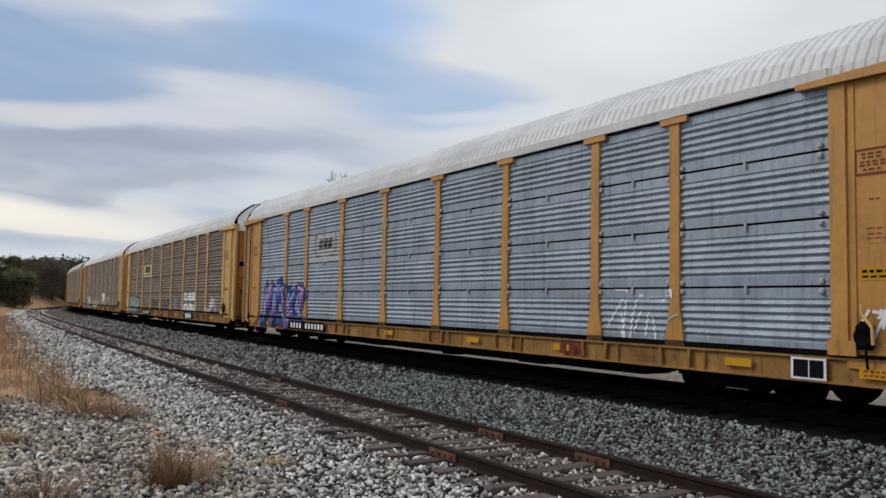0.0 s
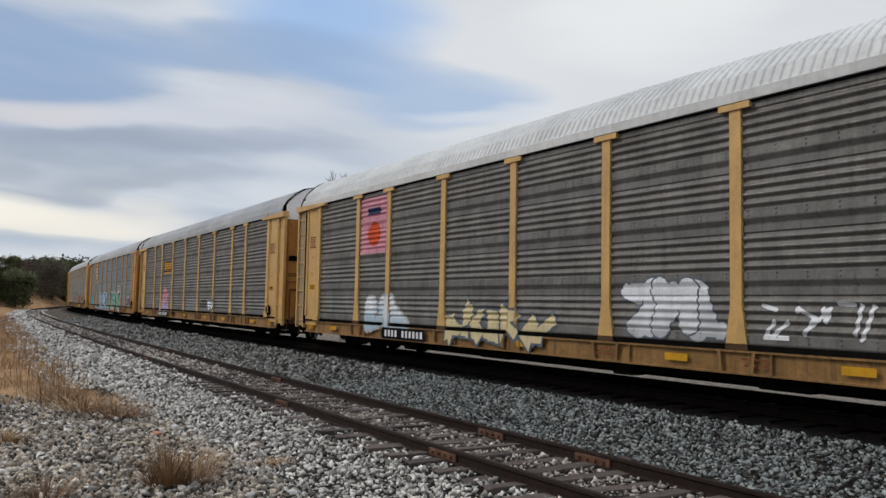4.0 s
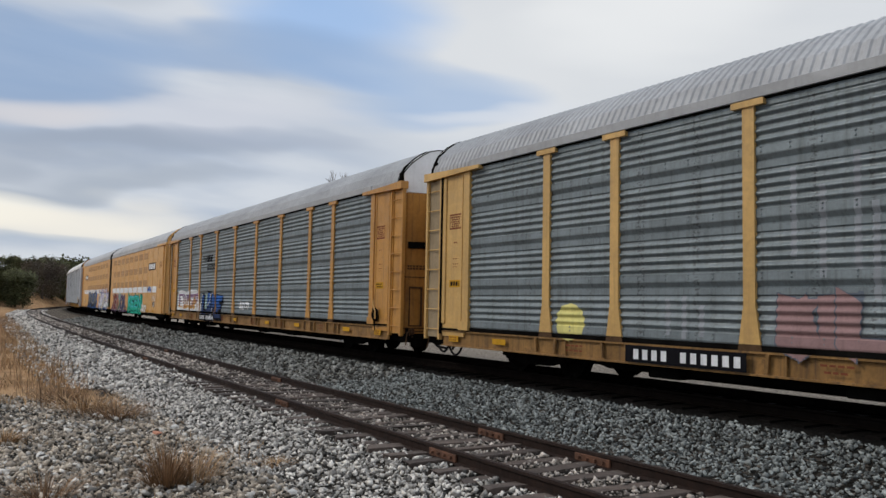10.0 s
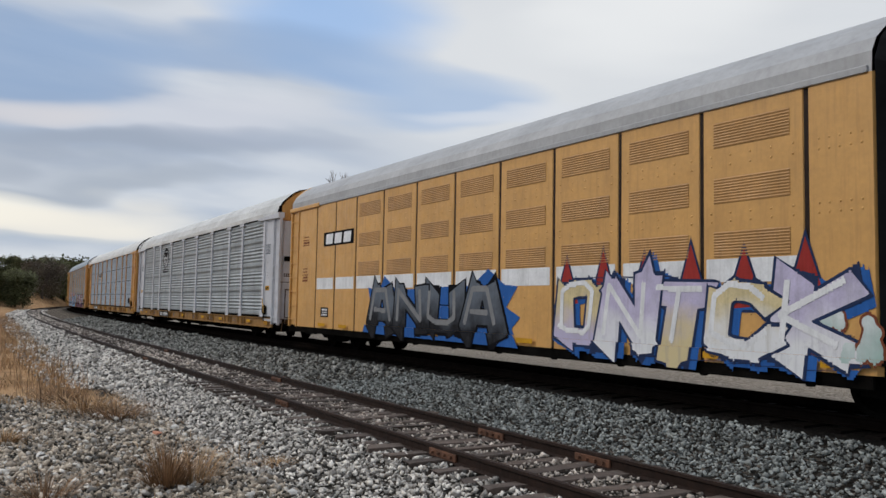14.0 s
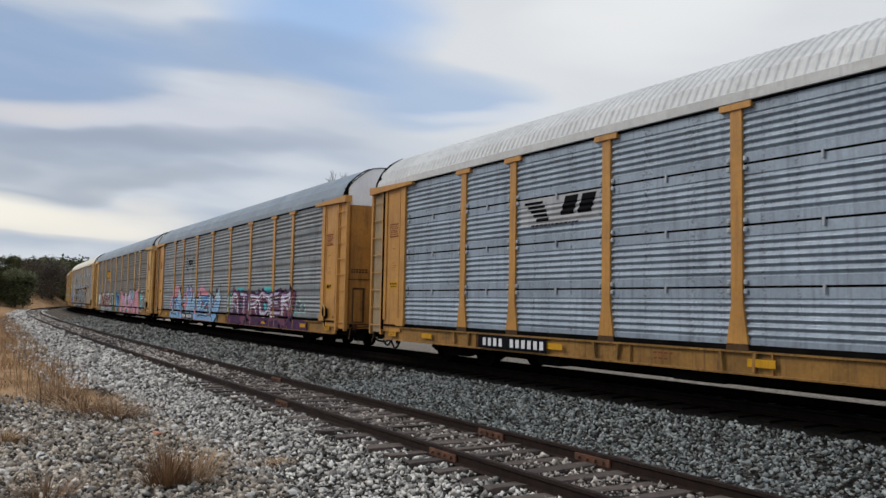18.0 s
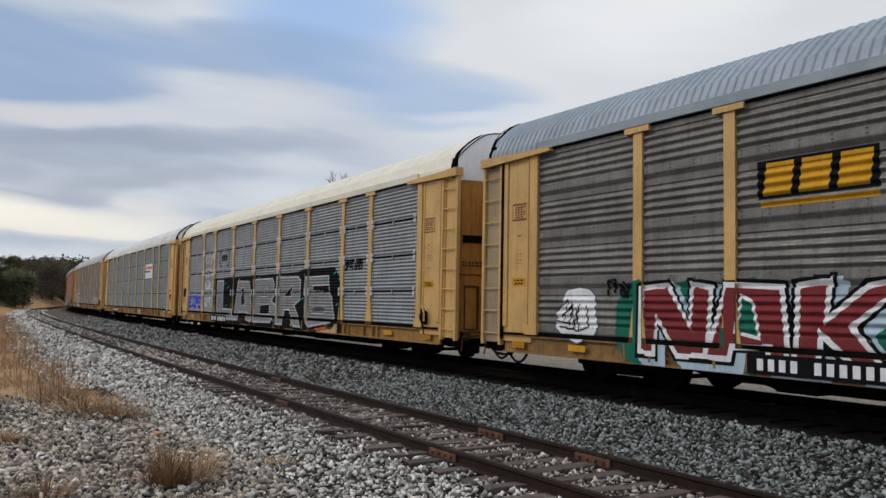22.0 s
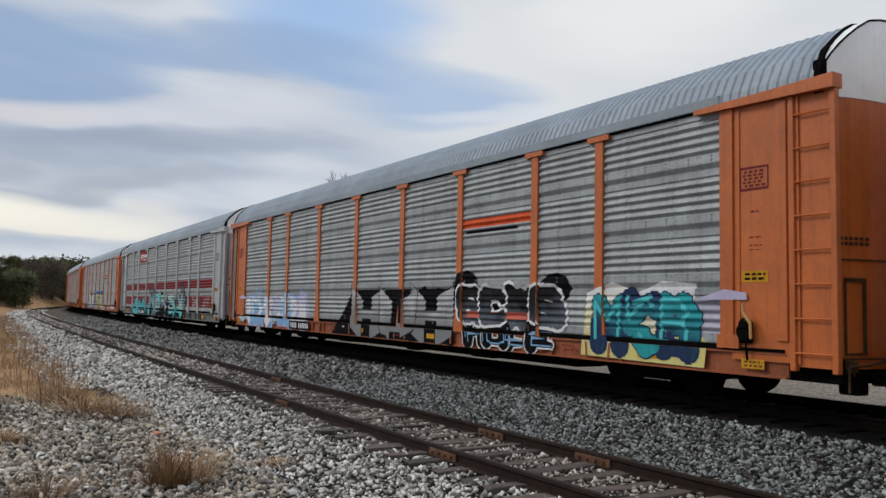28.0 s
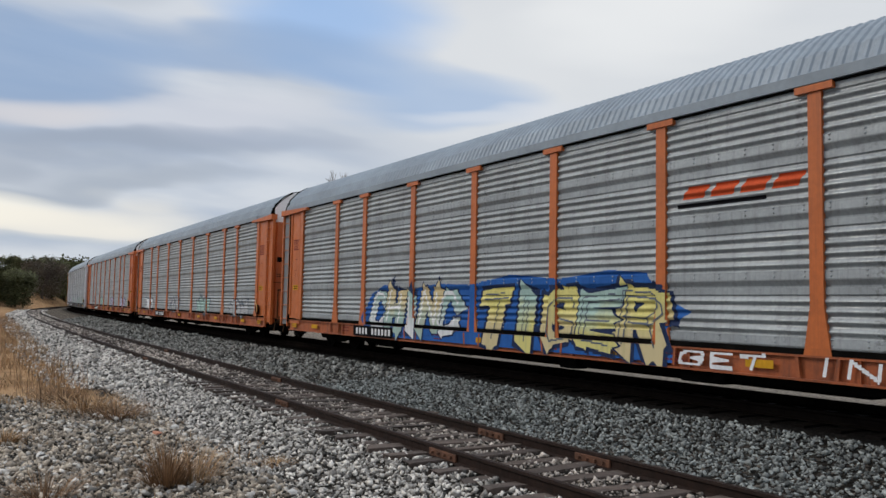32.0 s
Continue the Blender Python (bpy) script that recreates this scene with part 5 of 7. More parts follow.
def word_lines(word, u0, u1, z0, z1, rng, lean=0.0, wild=0.06, owned=False):
    """The centre lines of painted letters in a box; '*' is a sign that cannot be read. The reader sees +u on the right."""
    lines, owners = [], []
    cell = (u1 - u0) / len(word)
    for i, ch in enumerate(word):
        if ch == " ":
            continue
        a, w = u0 + cell * (i + 0.13), cell * 0.74
        lift, h = rng.uniform(0, 0.05) * (z1 - z0), (z1 - z0) * rng.uniform(0.88, 1.0)
        if ch == "*":
            strokes = []
            for _ in range(4):
                x, z = rng.choice((0, 1, 2, 3, 4)), rng.choice((0, 1, 5, 6))
                st = [(x, z)]
                for _ in range(rng.choice((1, 2, 2))):
                    x, z = min(max(x + rng.choice((-3, -1, 1, 3)), 0), 4), min(max(z + rng.choice((-5, -3, 3, 5)), 0), 6)
                    st.append((x, z))
                strokes.append(st)
        else:
            strokes = [[(int(c[0]), int(c[1])) for c in part_.split()] for part_ in DIGITS[ch].split("|")]
        for st in strokes:
            pts = []
            for x, z in st:
                px = a + w * (x / 4 + rng.uniform(-wild, wild)) + lean * z / 6
                pz = z0 + lift + h * (0.08 + 0.84 * z / 6 + rng.uniform(-wild, wild) * 0.6)
                pts.append((px, pz))
            lines.append(pts)
            owners.append(i)
    return (lines, owners) if owned else lines


def blade(p, q, w0, w1, cut0, cut1):
    """A stroke whose half-width changes along it, its ends cut aslant."""
    (x0, z0), (x1, z1) = p, q
    L = math.hypot(x1 - x0, z1 - z0) or 1e-6
    tx, tz = (x1 - x0) / L, (z1 - z0) / L
    nx, nz = -tz, tx
    e0, e1 = w0 * 0.75, w1 * 0.75
    return [(x0 + nx * w0 - tx * (e0 + cut0), z0 + nz * w0 - tz * (e0 + cut0)), (x1 + nx * w1 + tx * (e1 + cut1), z1 + nz * w1 + tz * (e1 + cut1)),
            (x1 - nx * w1 + tx * (e1 - cut1), z1 - nz * w1 + tz * (e1 - cut1)), (x0 - nx * w0 - tx * (e0 - cut0), z0 - nz * w0 - tz * (e0 - cut0))]


def strokes_of(lines, w, dx=0.0, dz=0.0, style="plain", grow=0.0, flat=9.0):
    """Outlines of thick letters along their centre lines. wild: wedges with slanted, flared ends and barbs; bubble: round and swollen; grow: a rim round them; flat: the most half-width of level strokes."""
    if style == "plain":
        return [capsule((p[0] + dx, p[1] + dz), (q[0] + dx, q[1] + dz), w + grow) for line in lines for p, q in zip(line, line[1:])]
    out = []
    for j, line in enumerate(lines):
        pts = [(x + dx, z + dz) for x, z in line]
        last = len(pts) - 2
        for i, (p, q) in enumerate(zip(pts, pts[1:])):
            h = math.sin(j * 12.9 + i * 78.2) * 43758.5
            h -= math.floor(h)
            upright = abs(q[1] - p[1]) > abs(q[0] - p[0])
            v = w * 1.1 if upright else min(w * 0.88, flat)
            if style == "bubble":
                out.append(capsule(p, q, v + grow))
                for c in (p, q):
                    out.append(ellipse(c[0], c[1], (v + grow) * 1.12, (v + grow) * 1.12, 12))
                continue
            flare = 1.3 if style == "wild" else 1.05
            a, b = v * (flare if i == 0 else 0.92), v * (flare if i == last else 0.9)
            out.append(blade(p, q, a + grow, b + grow, v * (h - 0.5) * 1.1, v * (0.5 - h) * 1.3))
            out.append(ellipse(q[0], q[1], v * 0.95 + grow, v * 0.95 + grow, 6) if i < last else [])
            if style == "wild" and i == last and h > 0.4:      # a barb
                tx, tz = (q[0] - p[0]), (q[1] - p[1])
                L = math.hypot(tx, tz) or 1e-6
                tx, tz = tx / L, tz / L
                g = 1 + grow / v
                out.append([(q[0] - tz * v * 1.3 * g, q[1] + tx * v * 1.3 * g), (q[0] + tx * v * 2.3 * g, q[1] + tz * v * 2.3 * g), (q[0] + tz * v * 0.9 * g, q[1] - tx * v * 0.9 * g)])
    return [o for o in out if o]


def crossings(poly, z):
    xs = []
    n = len(poly)
    for i in range(n):
        (x0, z0), (x1, z1) = poly[i], poly[(i + 1) % n]
        if (z0 <= z < z1) or (z1 <= z < z0):
            xs.append(x0 + (z - z0) * (x1 - x0) / (z1 - z0))
    xs.sort()
    return xs


def union(spans):
    out = []
    for a, b in sorted(spans):
        if out and a <= out[-1][1]:
            out[-1][1] = max(out[-1][1], b)
        else:
            out.append([a, b])
    return out


def spans_at(polys, z):
    spans = []
    for p in polys:
        xs = crossings(p, z)
        spans += [(xs[i], xs[i + 1]) for i in range(0, len(xs) - 1, 2)]
    return union(spans)


def skin_depth(kind, u, z, posts):
    """How far the outermost surface of a car's side stands out from the sheets' plane."""
    if z < Z_DECK:
        return 0.052
    for p in posts:
        w = 0.105 if z > Z_DECK + 0.68 else 0.19 - (z - Z_DECK) / 0.68 * 0.085
        if abs(u - p) < w:
            return 0.050
    if END <= abs(u) < END + 0.24:
        return 0.067
    if abs(u) >= END + 0.24:
        return 0.034
    return profile_at(kind, z) if kind in PROFILES else 0.0


def paint_layer(polys, kind, lift, posts=POSTS, step=0.035):
    """A coat of paint: flat outlines laid onto the relief of a car's side, row by row."""
    zs_all = [z for p in polys for _, z in p]
    z_lo, z_hi = max(min(zs_all), Z_SILL + 0.01), min(max(zs_all), Z_EAVE)
    cuts = {z_lo, z_hi}
    if kind in PROFILES:
        cuts |= {z for z, _ in PROFILES[kind] if z_lo < z < z_hi}
    cuts |= {z for z in (Z_DECK, Z_DECK + 0.001, Z_DECK + 0.68) if z_lo < z < z_hi}
    cuts = sorted(cuts)
    rows = [cuts[0]]
    for c in cuts[1:]:
        n = max(1, math.ceil((c - rows[-1]) / step))
        base = rows[-1]
        rows += [base + (c - base) * k / n for k in range(1, n + 1)]
    edges = sorted(e for p in posts for e in (p - 0.105, p + 0.105))
    verts, faces = [], []
    for a, b in zip(rows, rows[1:]):
        if b - a < 1e-4:
            continue
        lower, upper = spans_at(polys, a + 1e-5), spans_at(polys, b - 1e-5)
        if len(lower) != len(upper):
            lower = upper = spans_at(polys, (a + b) / 2)
        for (x0, x1), (w0, w1) in zip(lower, upper):
            mids = [e for e in edges if max(x0, w0) < e < min(x1, w1)]
            lows, highs = [x0] + mids + [x1], [w0] + mids + [w1]
            for p, q, pu, qu in zip(lows, lows[1:], highs, highs[1:]):
                c = (p + q + pu + qu) / 4
                da, db = skin_depth(kind, c, a + 1e-5, posts) + lift, skin_depth(kind, c, b - 1e-5, posts) + lift
                k = len(verts)
                verts += [(p, -da, a), (q, -da, a), (qu, -db, b), (pu, -db, b)]
                faces.append((k, k + 1, k + 2, k + 3))
    return raw_mesh("paint", verts, faces) if faces else None


Y_SKIN = Y_SIDE - 0.02


def painted(car, name, kind, layers, parent=None, label="", posts=POSTS, lift=0.004, y=Y_SKIN):
    """Layers of (material, outlines), the first at the back; the first is the part, the others lie on it."""
    base = parent
    for i, (mat, polys) in enumerate(layers):
        me = paint_layer(polys, kind, lift + 0.003 * i, posts)
        if me is None:
            continue
        if base is None:
            base = put(name, me, mat, car, (0, -y, 0), label=label)
        else:
            put("paint_layer", me, mat, base)
    return base


COLOURS = {
    "royal": (0.012, 0.05, 0.42),
    "black": (0.010, 0.010, 0.012), "white": (0.74, 0.75, 0.76), "purple": (0.16, 0.09, 0.28), "blue": (0.025, 0.11, 0.36), "sky": (0.22, 0.42, 0.66), "teal": (0.03, 0.33, 0.36),
    "turquoise": (0.08, 0.48, 0.52), "green": (0.01, 0.38, 0.26), "dark_green": (0.012, 0.13, 0.085), "mint": (0.36, 0.50, 0.46), "pink": (0.62, 0.33, 0.36), "dusty_pink": (0.42, 0.28, 0.32),
    "red": (0.32, 0.035, 0.03), "maroon": (0.17, 0.03, 0.03), "lemon": (0.66, 0.60, 0.22), "gold": (0.56, 0.29, 0.02), "navy": (0.02, 0.035, 0.09), "silver": (0.42, 0.43, 0.44), "slate": (0.12, 0.14, 0.17),
    "lilac": (0.50, 0.46, 0.62), "tan": (0.50, 0.36, 0.20), "plum": (0.07, 0.03, 0.08), "mauve": (0.17, 0.065, 0.10), "steel": (0.22, 0.225, 0.23), "rust": (0.20, 0.06, 0.03), "signal": (0.58, 0.09, 0.03), "wine": (0.20, 0.03, 0.035),
    "violet": (0.21, 0.13, 0.22), "cream": (0.62, 0.52, 0.30), "sage": (0.27, 0.36, 0.32), "rose": (0.60, 0.27, 0.33), "coral": (0.50, 0.13, 0.09), "ice": (0.40, 0.52, 0.60), "chalk": (0.27, 0.29, 0.31), "washed_red": (0.30, 0.19, 0.185),
}


def P(name):
    """A spray paint by its name; "a>b" fades from a above to b below."""
    if ">" not in name:
        return paint(name, COLOURS[name])
    a, b = name.split(">")
    key = "paint_" + name
    if key not in M:
        M[key] = material("spray_paint_" + a + "_to_" + b, COLOURS[a], 0.7, 0.0, 0.15, 2.5, 0.05, 40, 0.3, tuple(c * 0.45 for c in COLOURS[a]), 0.35, spec=0.12, fade=COLOURS[b])
    return M[key]


def piece(car, kind, word, u0, u1, z0, z1, fill, edge, seed, back=None, shine=None, lean=0.0, fat=0.3, posts=POSTS, wild=0.06, y=Y_SKIN, halo=0.06, cloud=False, inner=None, outer=None, style="wild", glow=0.10, drop=0.13):
    """A graffiti piece: a cloud or a slanted block behind, a pale rim, a dark edge, filled letters, highlights and thin inner lines."""
    rng = random.Random(seed)
    fills = (fill,) if isinstance(fill, str) else fill
    cell = (u1 - u0) / len(word)
    w = cell * min(fat, 0.62 if style == "bubble" else 0.5) * 0.36
    flat = (z1 - z0) * (0.115 if style == "bubble" else 0.10)
    rim = min(w * 0.8, (z1 - z0) * 0.16) + halo
    lines, owners = word_lines(word, u0, u1, z0 + rim * 0.8, z1 - rim, rng, lean, wild, True)
    words = f"{fills[0].split('>')[0].replace('_', ' ')} and {edge.replace('_', ' ')} spray-painted graffiti"
    layers = []

    def body(ln, grow=0.0, dx=0.0, dz=0.0):
        return strokes_of(ln, w, dx, dz, style, grow, flat)
    if back and cloud:
        puffs = [ellipse(u0 + (u1 - u0) * (i + 0.5) / (2 * len(word)), rng.uniform(z0 + 0.2 * (z1 - z0), z1 - 0.05 * (z1 - z0)), cell * rng.uniform(0.4, 0.62), (z1 - z0) * rng.uniform(0.28, 0.45), 9) for i in range(2 * len(word))]
        layers.append((P(back), puffs))
    elif back:
        layers.append((P(back), [o for q in (1, 2) for o in body(lines, halo, drop * q / 2, -drop * q / 3)]))
    layers.append((P(outer or edge), body(lines, halo + glow if outer else halo)))
    base = painted(car, "graffiti", kind, layers, label=words, posts=posts, y=y)
    z = 0.004 + 0.003 * len(layers)
    for n_, i in enumerate(sorted(set(owners))):
        mine = [ln for ln, o in zip(lines, owners) if o == i]
        low = z + 0.005 * (n_ % 2)
        for name_, mat, grow, up in (("letter_edge", edge, halo, 0.0), ("letter", fills[i % len(fills)], 0.0, 0.0025)):
            me = paint_layer(body(mine, grow), kind, low + up, posts)
            if me:
                put(name_, me, P(mat), base)
    z += 0.006
    if shine:
        painted(car, "highlight", kind, [(P(shine), strokes_of(lines, w * 0.22, -w * 0.42, w * 0.42))], parent=base, posts=posts, lift=z + 0.003)
    if inner:                       # thin lines inside the letters
        painted(car, "inner_line", kind, [(P(inner), strokes_of(lines, 0.016, w * 0.15, -w * 0.2) + strokes_of(lines[::2], 0.013, -w * 0.45, w * 0.3))], parent=base, posts=posts, lift=z + 0.006)
    return base


# fat letter outlines on a grid of ten by ten (X is ten), the counters after a stroke
GLYPHS = {
    "A": "00 30 32 72 70 X0 8X 2X/44 64 58 48", "B": "00 80 X2 X4 85 96 99 8X 0X/32 72 74 34/36 66 68 36", "R": "00 30 33 53 70 X0 74 95 99 8X 0X/36 66 68 36",
    "L": "00 X0 X3 43 4X 0X", "N": "00 30 35 60 X0 XX 7X 75 4X 0X", "K": "00 30 33 60 X0 65 XX 6X 36 3X 0X", "U": "02 20 80 X2 XX 7X 73 33 3X 0X",
    "E": "00 X0 X2 42 44 84 86 46 48 X8 XX 0X", "W": "10 90 XX 7X 73 63 6X 4X 43 33 3X 0X", "S": "00 80 X1 X5 86 46 47 X7 XX 1X 09 05 14 64 63 03",
    "P": "00 30 34 94 X5 X9 9X 0X/36 66 68 36", "H": "00 30 34 74 70 X0 XX 7X 76 36 3X 0X", "D": "00 70 X2 X8 7X 0X/33 73 77 37",
    "G": "11 20 91 X2 96 87 8X 0X 08/37 87 88 38/33 73 74 34", "M": "00 30 35 52 75 70 X0 XX 7X 56 3X 0X",
}


def grown(poly, d):
    """An outline pushed outwards by d, or inwards where d is negative."""
    out, n = [], len(poly)
    for i in range(n):
        a, b, c = Vector(poly[i - 1]), Vector(poly[i]), Vector(poly[(i + 1) % n])
        e, f = (b - a).normalized(), (c - b).normalized()
        m = Vector((e.y + f.y, -e.x - f.x))
        out.append(tuple(b + m * (d / max(m.length_squared / 2, 0.35))))
    return out


def fat_letters(car, kind, word, u0, u1, z0, z1, fill, edge, seed, outer=None, counter="black", lean=0.0, rim=0.05, over=0.05, wobble=0.03, lap=0.04, block=None, drop=0.0):
    """A piece of fat block letters, each with a rim, a fill and counters."""
    rng = random.Random(seed)
    fills = (fill,) if isinstance(fill, str) else fill
    cell = (u1 - u0) / len(word)
    shapes = []
    for i, ch in enumerate(word):
        top, foot = rng.uniform(-0.08, 0.0) * (z1 - z0), rng.uniform(0.0, 0.05) * (z1 - z0)
        rings = []
        for ring in GLYPHS[ch].split("/"):
            pts = []
            for c in ring.split():
                x, y = ("0123456789X".index(k) / 10 + rng.uniform(-wobble, wobble) for k in c)
                pts.append((u0 + cell * (i - lap + x * (1 + 2 * lap)) + lean * (y - 0.5), z0 + foot + y * (z1 + top - z0 - foot)))
            rings.append(pts)
        shapes.append(rings)
    layers = [(P(block), [[(u + drop * q / 2, z - drop * q / 3) for u, z in grown(r[0], over)] for r in shapes for q in (1, 2)])] if block else []
    layers.append((P(outer or edge), [grown(r[0], over) for r in shapes]))
    base = painted(car, "graffiti", kind, layers, label=f"{fills[0].split('>')[0].replace('_', ' ')} and {edge} spray-painted block letters")
    z = 0.004 + 0.003 * len(layers)
    for i, rings in enumerate(shapes):
        low = z + 0.009 * (i % 2)
        rows = [("letter_edge", edge, rings[0]), ("letter", fills[i % len(fills)], grown(rings[0], -rim))]
        rows += [row for hole in rings[1:] for row in (("counter_edge", edge, grown(hole, rim * 0.6)), ("counter", counter, hole))]
        for k, (name_, mat, poly) in enumerate(rows):
            me = paint_layer([poly], kind, low + 0.0022 * min(k, 3), POSTS)
            if me:
                put(name_, me, P(mat), base)
    return base


def tag(car, kind, u0, u1, z0, z1, colour, seed, word="****", thick=0.022, posts=POSTS, y=Y_SKIN):
    """A thin one-line scrawl."""
    rng = random.Random(seed)
    lines = word_lines(word, u0, u1, z0, z1, rng, 0.05, 0.10)
    return painted(car, "graffiti_tag", kind, [(P(colour), strokes_of(lines, thick))], label=f"thin {colour} spray-painted scrawl", posts=posts, y=y, lift=0.012)


def bars(u0, u1, z0, z1, rows, seed, gap=0.45):
    """Lines of lettering too small to read, as plain bars."""
    rng = random.Random(seed)
    out = []
    h = (z1 - z0) / rows
    for r in range(rows):
        x = u0 + rng.uniform(0, 0.15) * (u1 - u0)
        end = u1 - rng.uniform(0, 0.25) * (u1 - u0)
        while x < end:
            w = rng.uniform(0.25, 0.6) * h * 2.0 + 0.02
            out.append(rect(x, z0 + r * h + h * gap * 0.5, min(x + w, u1), z0 + (r + 1) * h - h * gap * 0.5))
            x += w + 0.03
    return out


def plate(car, kind, u0, u1, z0, z1, ground, ink, glyphs, name="sign", label="", posts=POSTS, y=Y_SKIN):
    """A painted panel with plain shapes on it."""
    return painted(car, name, kind, [(ground, [rect(u0, z0, u1, z1)]), (ink, glyphs)], label=label, posts=posts, y=y)


def blocks(u0, u1, z0, z1, n, slant=0.0):
    """Plain upright blocks in a row, where a company's letters stand."""
    w = (u1 - u0) / n
    return [[(u0 + w * i + w * 0.08, z0), (u0 + w * (i + 0.86), z0), (u0 + w * (i + 0.86) + slant, z1), (u0 + w * i + w * 0.08 + slant, z1)] for i in range(n)]


def number_board(car, u0, u1, dark=True):
    base = painted(car, "number_board", "sill", [(P("black"), [rect(u0, 0.51, u1, 0.80)])], label="black board with white lettering as plain bars", lift=0.03)
    glyph = [rect(u0 + (u1 - u0) * (0.08 + 0.083 * k), 0.565, u0 + (u1 - u0) * (0.128 + 0.083 * k), 0.735) for k in range(11) if k != 4]
    painted(car, "lettering", "sill", [(P("white"), glyph)], parent=base, lift=0.036)


def car_details(car, sp):
    """Stencils, reflectors, clips and the small hardware of the side that shows."""
    kind = sp["kind"]
    seed = len(sp["label"]) * 7
    rng = random.Random(seed)
    ink = P("rust") if sp["end_word"] != "orange" else P("maroon")
    if sp["end_word"] in ("white", "grey"):
        ink = P("slate")
    # stencils on the end sheets
    for d in (1, -1):
        a, b = sorted((d * (END + 0.36), d * (END + 0.86)))
        frame_ = [rect(a, 3.22, b, 3.25), rect(a, 3.55, b, 3.58), rect(a, 3.22, a + 0.02, 3.58), rect(b - 0.02, 3.22, b, 3.58)]
        painted(car, "stencil", kind, [(ink, frame_ + bars(a + 0.05, b - 0.05, 3.27, 3.53, 5, rng.random()))], label="small framed stencil as plain bars")
        painted(car, "stencil", kind, [(ink, bars(a + 0.14, b - 0.12, 2.3, 2.68, 6, rng.random(), 0.8) + bars(a + 0.18, b - 0.18, 2.88, 2.93, 1, rng.random()))], label="small stencilled lines as plain bars")
        painted(car, "warning_sticker", kind, [(P("gold"), [rect(a + 0.02, 1.85, b - 0.02, 2.02)]), (P("black"), bars(a + 0.06, b - 0.06, 1.87, 2.0, 2, rng.random()))], label="small yellow warning sticker")
        painted(car, "sill_sticker", "sill", [(P("gold"), [rect(d * 12.4 - 0.20, 0.58, d * 12.4 + 0.20, 0.72)]), (P("rust"), bars(d * 12.4 - 0.17, d * 12.4 + 0.17, 0.60, 0.70, 3, rng.random()))], label="yellow sticker on the sill")
    for u in (-10.6, -5.7, -1.0, 3.1, 6.2, 10.3):
        painted(car, "reflector", "sill", [(P("gold"), [rect(u - 0.24, 0.60, u + 0.24, 0.72)])], label="yellow reflector strip")
    for u in (-8.2, -2.9, 1.4, 4.6, 8.3):
        painted(car, "sill_stencil", "sill", [(ink, bars(u - 0.25, u + 0.25, 0.58, 0.74, 2, rng.random()))], label="small stencil as plain bars")
    for u in POSTS:
        for d in (-0.3, 0.3):
            put("foot_gusset", box_mesh(0.05, 0.05, 0.28, 0.0), M[sp["sill"]], car, (u + d, -1.485, 0.665), (0, d * 20, 0))
    if kind in ("slit", "fine"):
        n = 4
        per = (Z_EAVE - Z_DECK) / n
        me = cached("round_clip", lambda bm: rod(bm, (0, -0.022, 0), (0, 0.02, 0), 0.062, 10)) if kind == "fine" else box_mesh(0.07, 0.04, 0.08, 0.015)
        for u in POSTS + [-END, END]:
            for i in range(1, n):
                for d in (-0.15, 0.15):
                    if abs(u + d) < END:
                        for dz in (-0.055, 0.085):
                            put("panel_clip", me, M["white_dull" if kind == "fine" else "silver"], car, (u + d, -Y_SIDE - 0.015, Z_DECK + per * i + dz))
        edges = [-END] + POSTS + [END]
        for a, b in zip(edges, edges[1:]):
            for i in range(1, n):
                put("panel_catch", box_mesh(0.035, 0.03, 0.12, 0.0), M["silver"], car, ((a + b) / 2, -Y_SIDE - 0.01, Z_DECK + per * i - 0.02))


# ---------------------------------------------------------------- the two-unit yellow carrier
SEAMS = [1.5, 3.35, 5.2, 7.05, 8.9, 10.75, 12.6, 14.45, 16.2, 17.7, 19.2]
MID = 11.03


def louvre_mesh(w, h):
    """A recessed vent of close slats in a thin frame, front at -y."""
    key = ("louvre", round(w, 3), round(h, 3))
    if key in _cache:
        return _cache[key]
    verts, faces = [], []
    n = 9
    for k in range(n):
        z0, z1 = h * k / n - h / 2, h * (k + 1) / n - h / 2
        b = len(verts)
        verts += [(-w / 2, -0.002, z0), (w / 2, -0.002, z0), (w / 2, -0.011, z0 + (z1 - z0) * 0.55), (-w / 2, -0.011, z0 + (z1 - z0) * 0.55), (w / 2, -0.002, z1), (-w / 2, -0.002, z1)]
        faces += [(b, b + 1, b + 2, b + 3), (b + 3, b + 2, b + 4, b + 5)]
    _cache[key] = raw_mesh("louvre", verts, faces)
    return _cache[key]


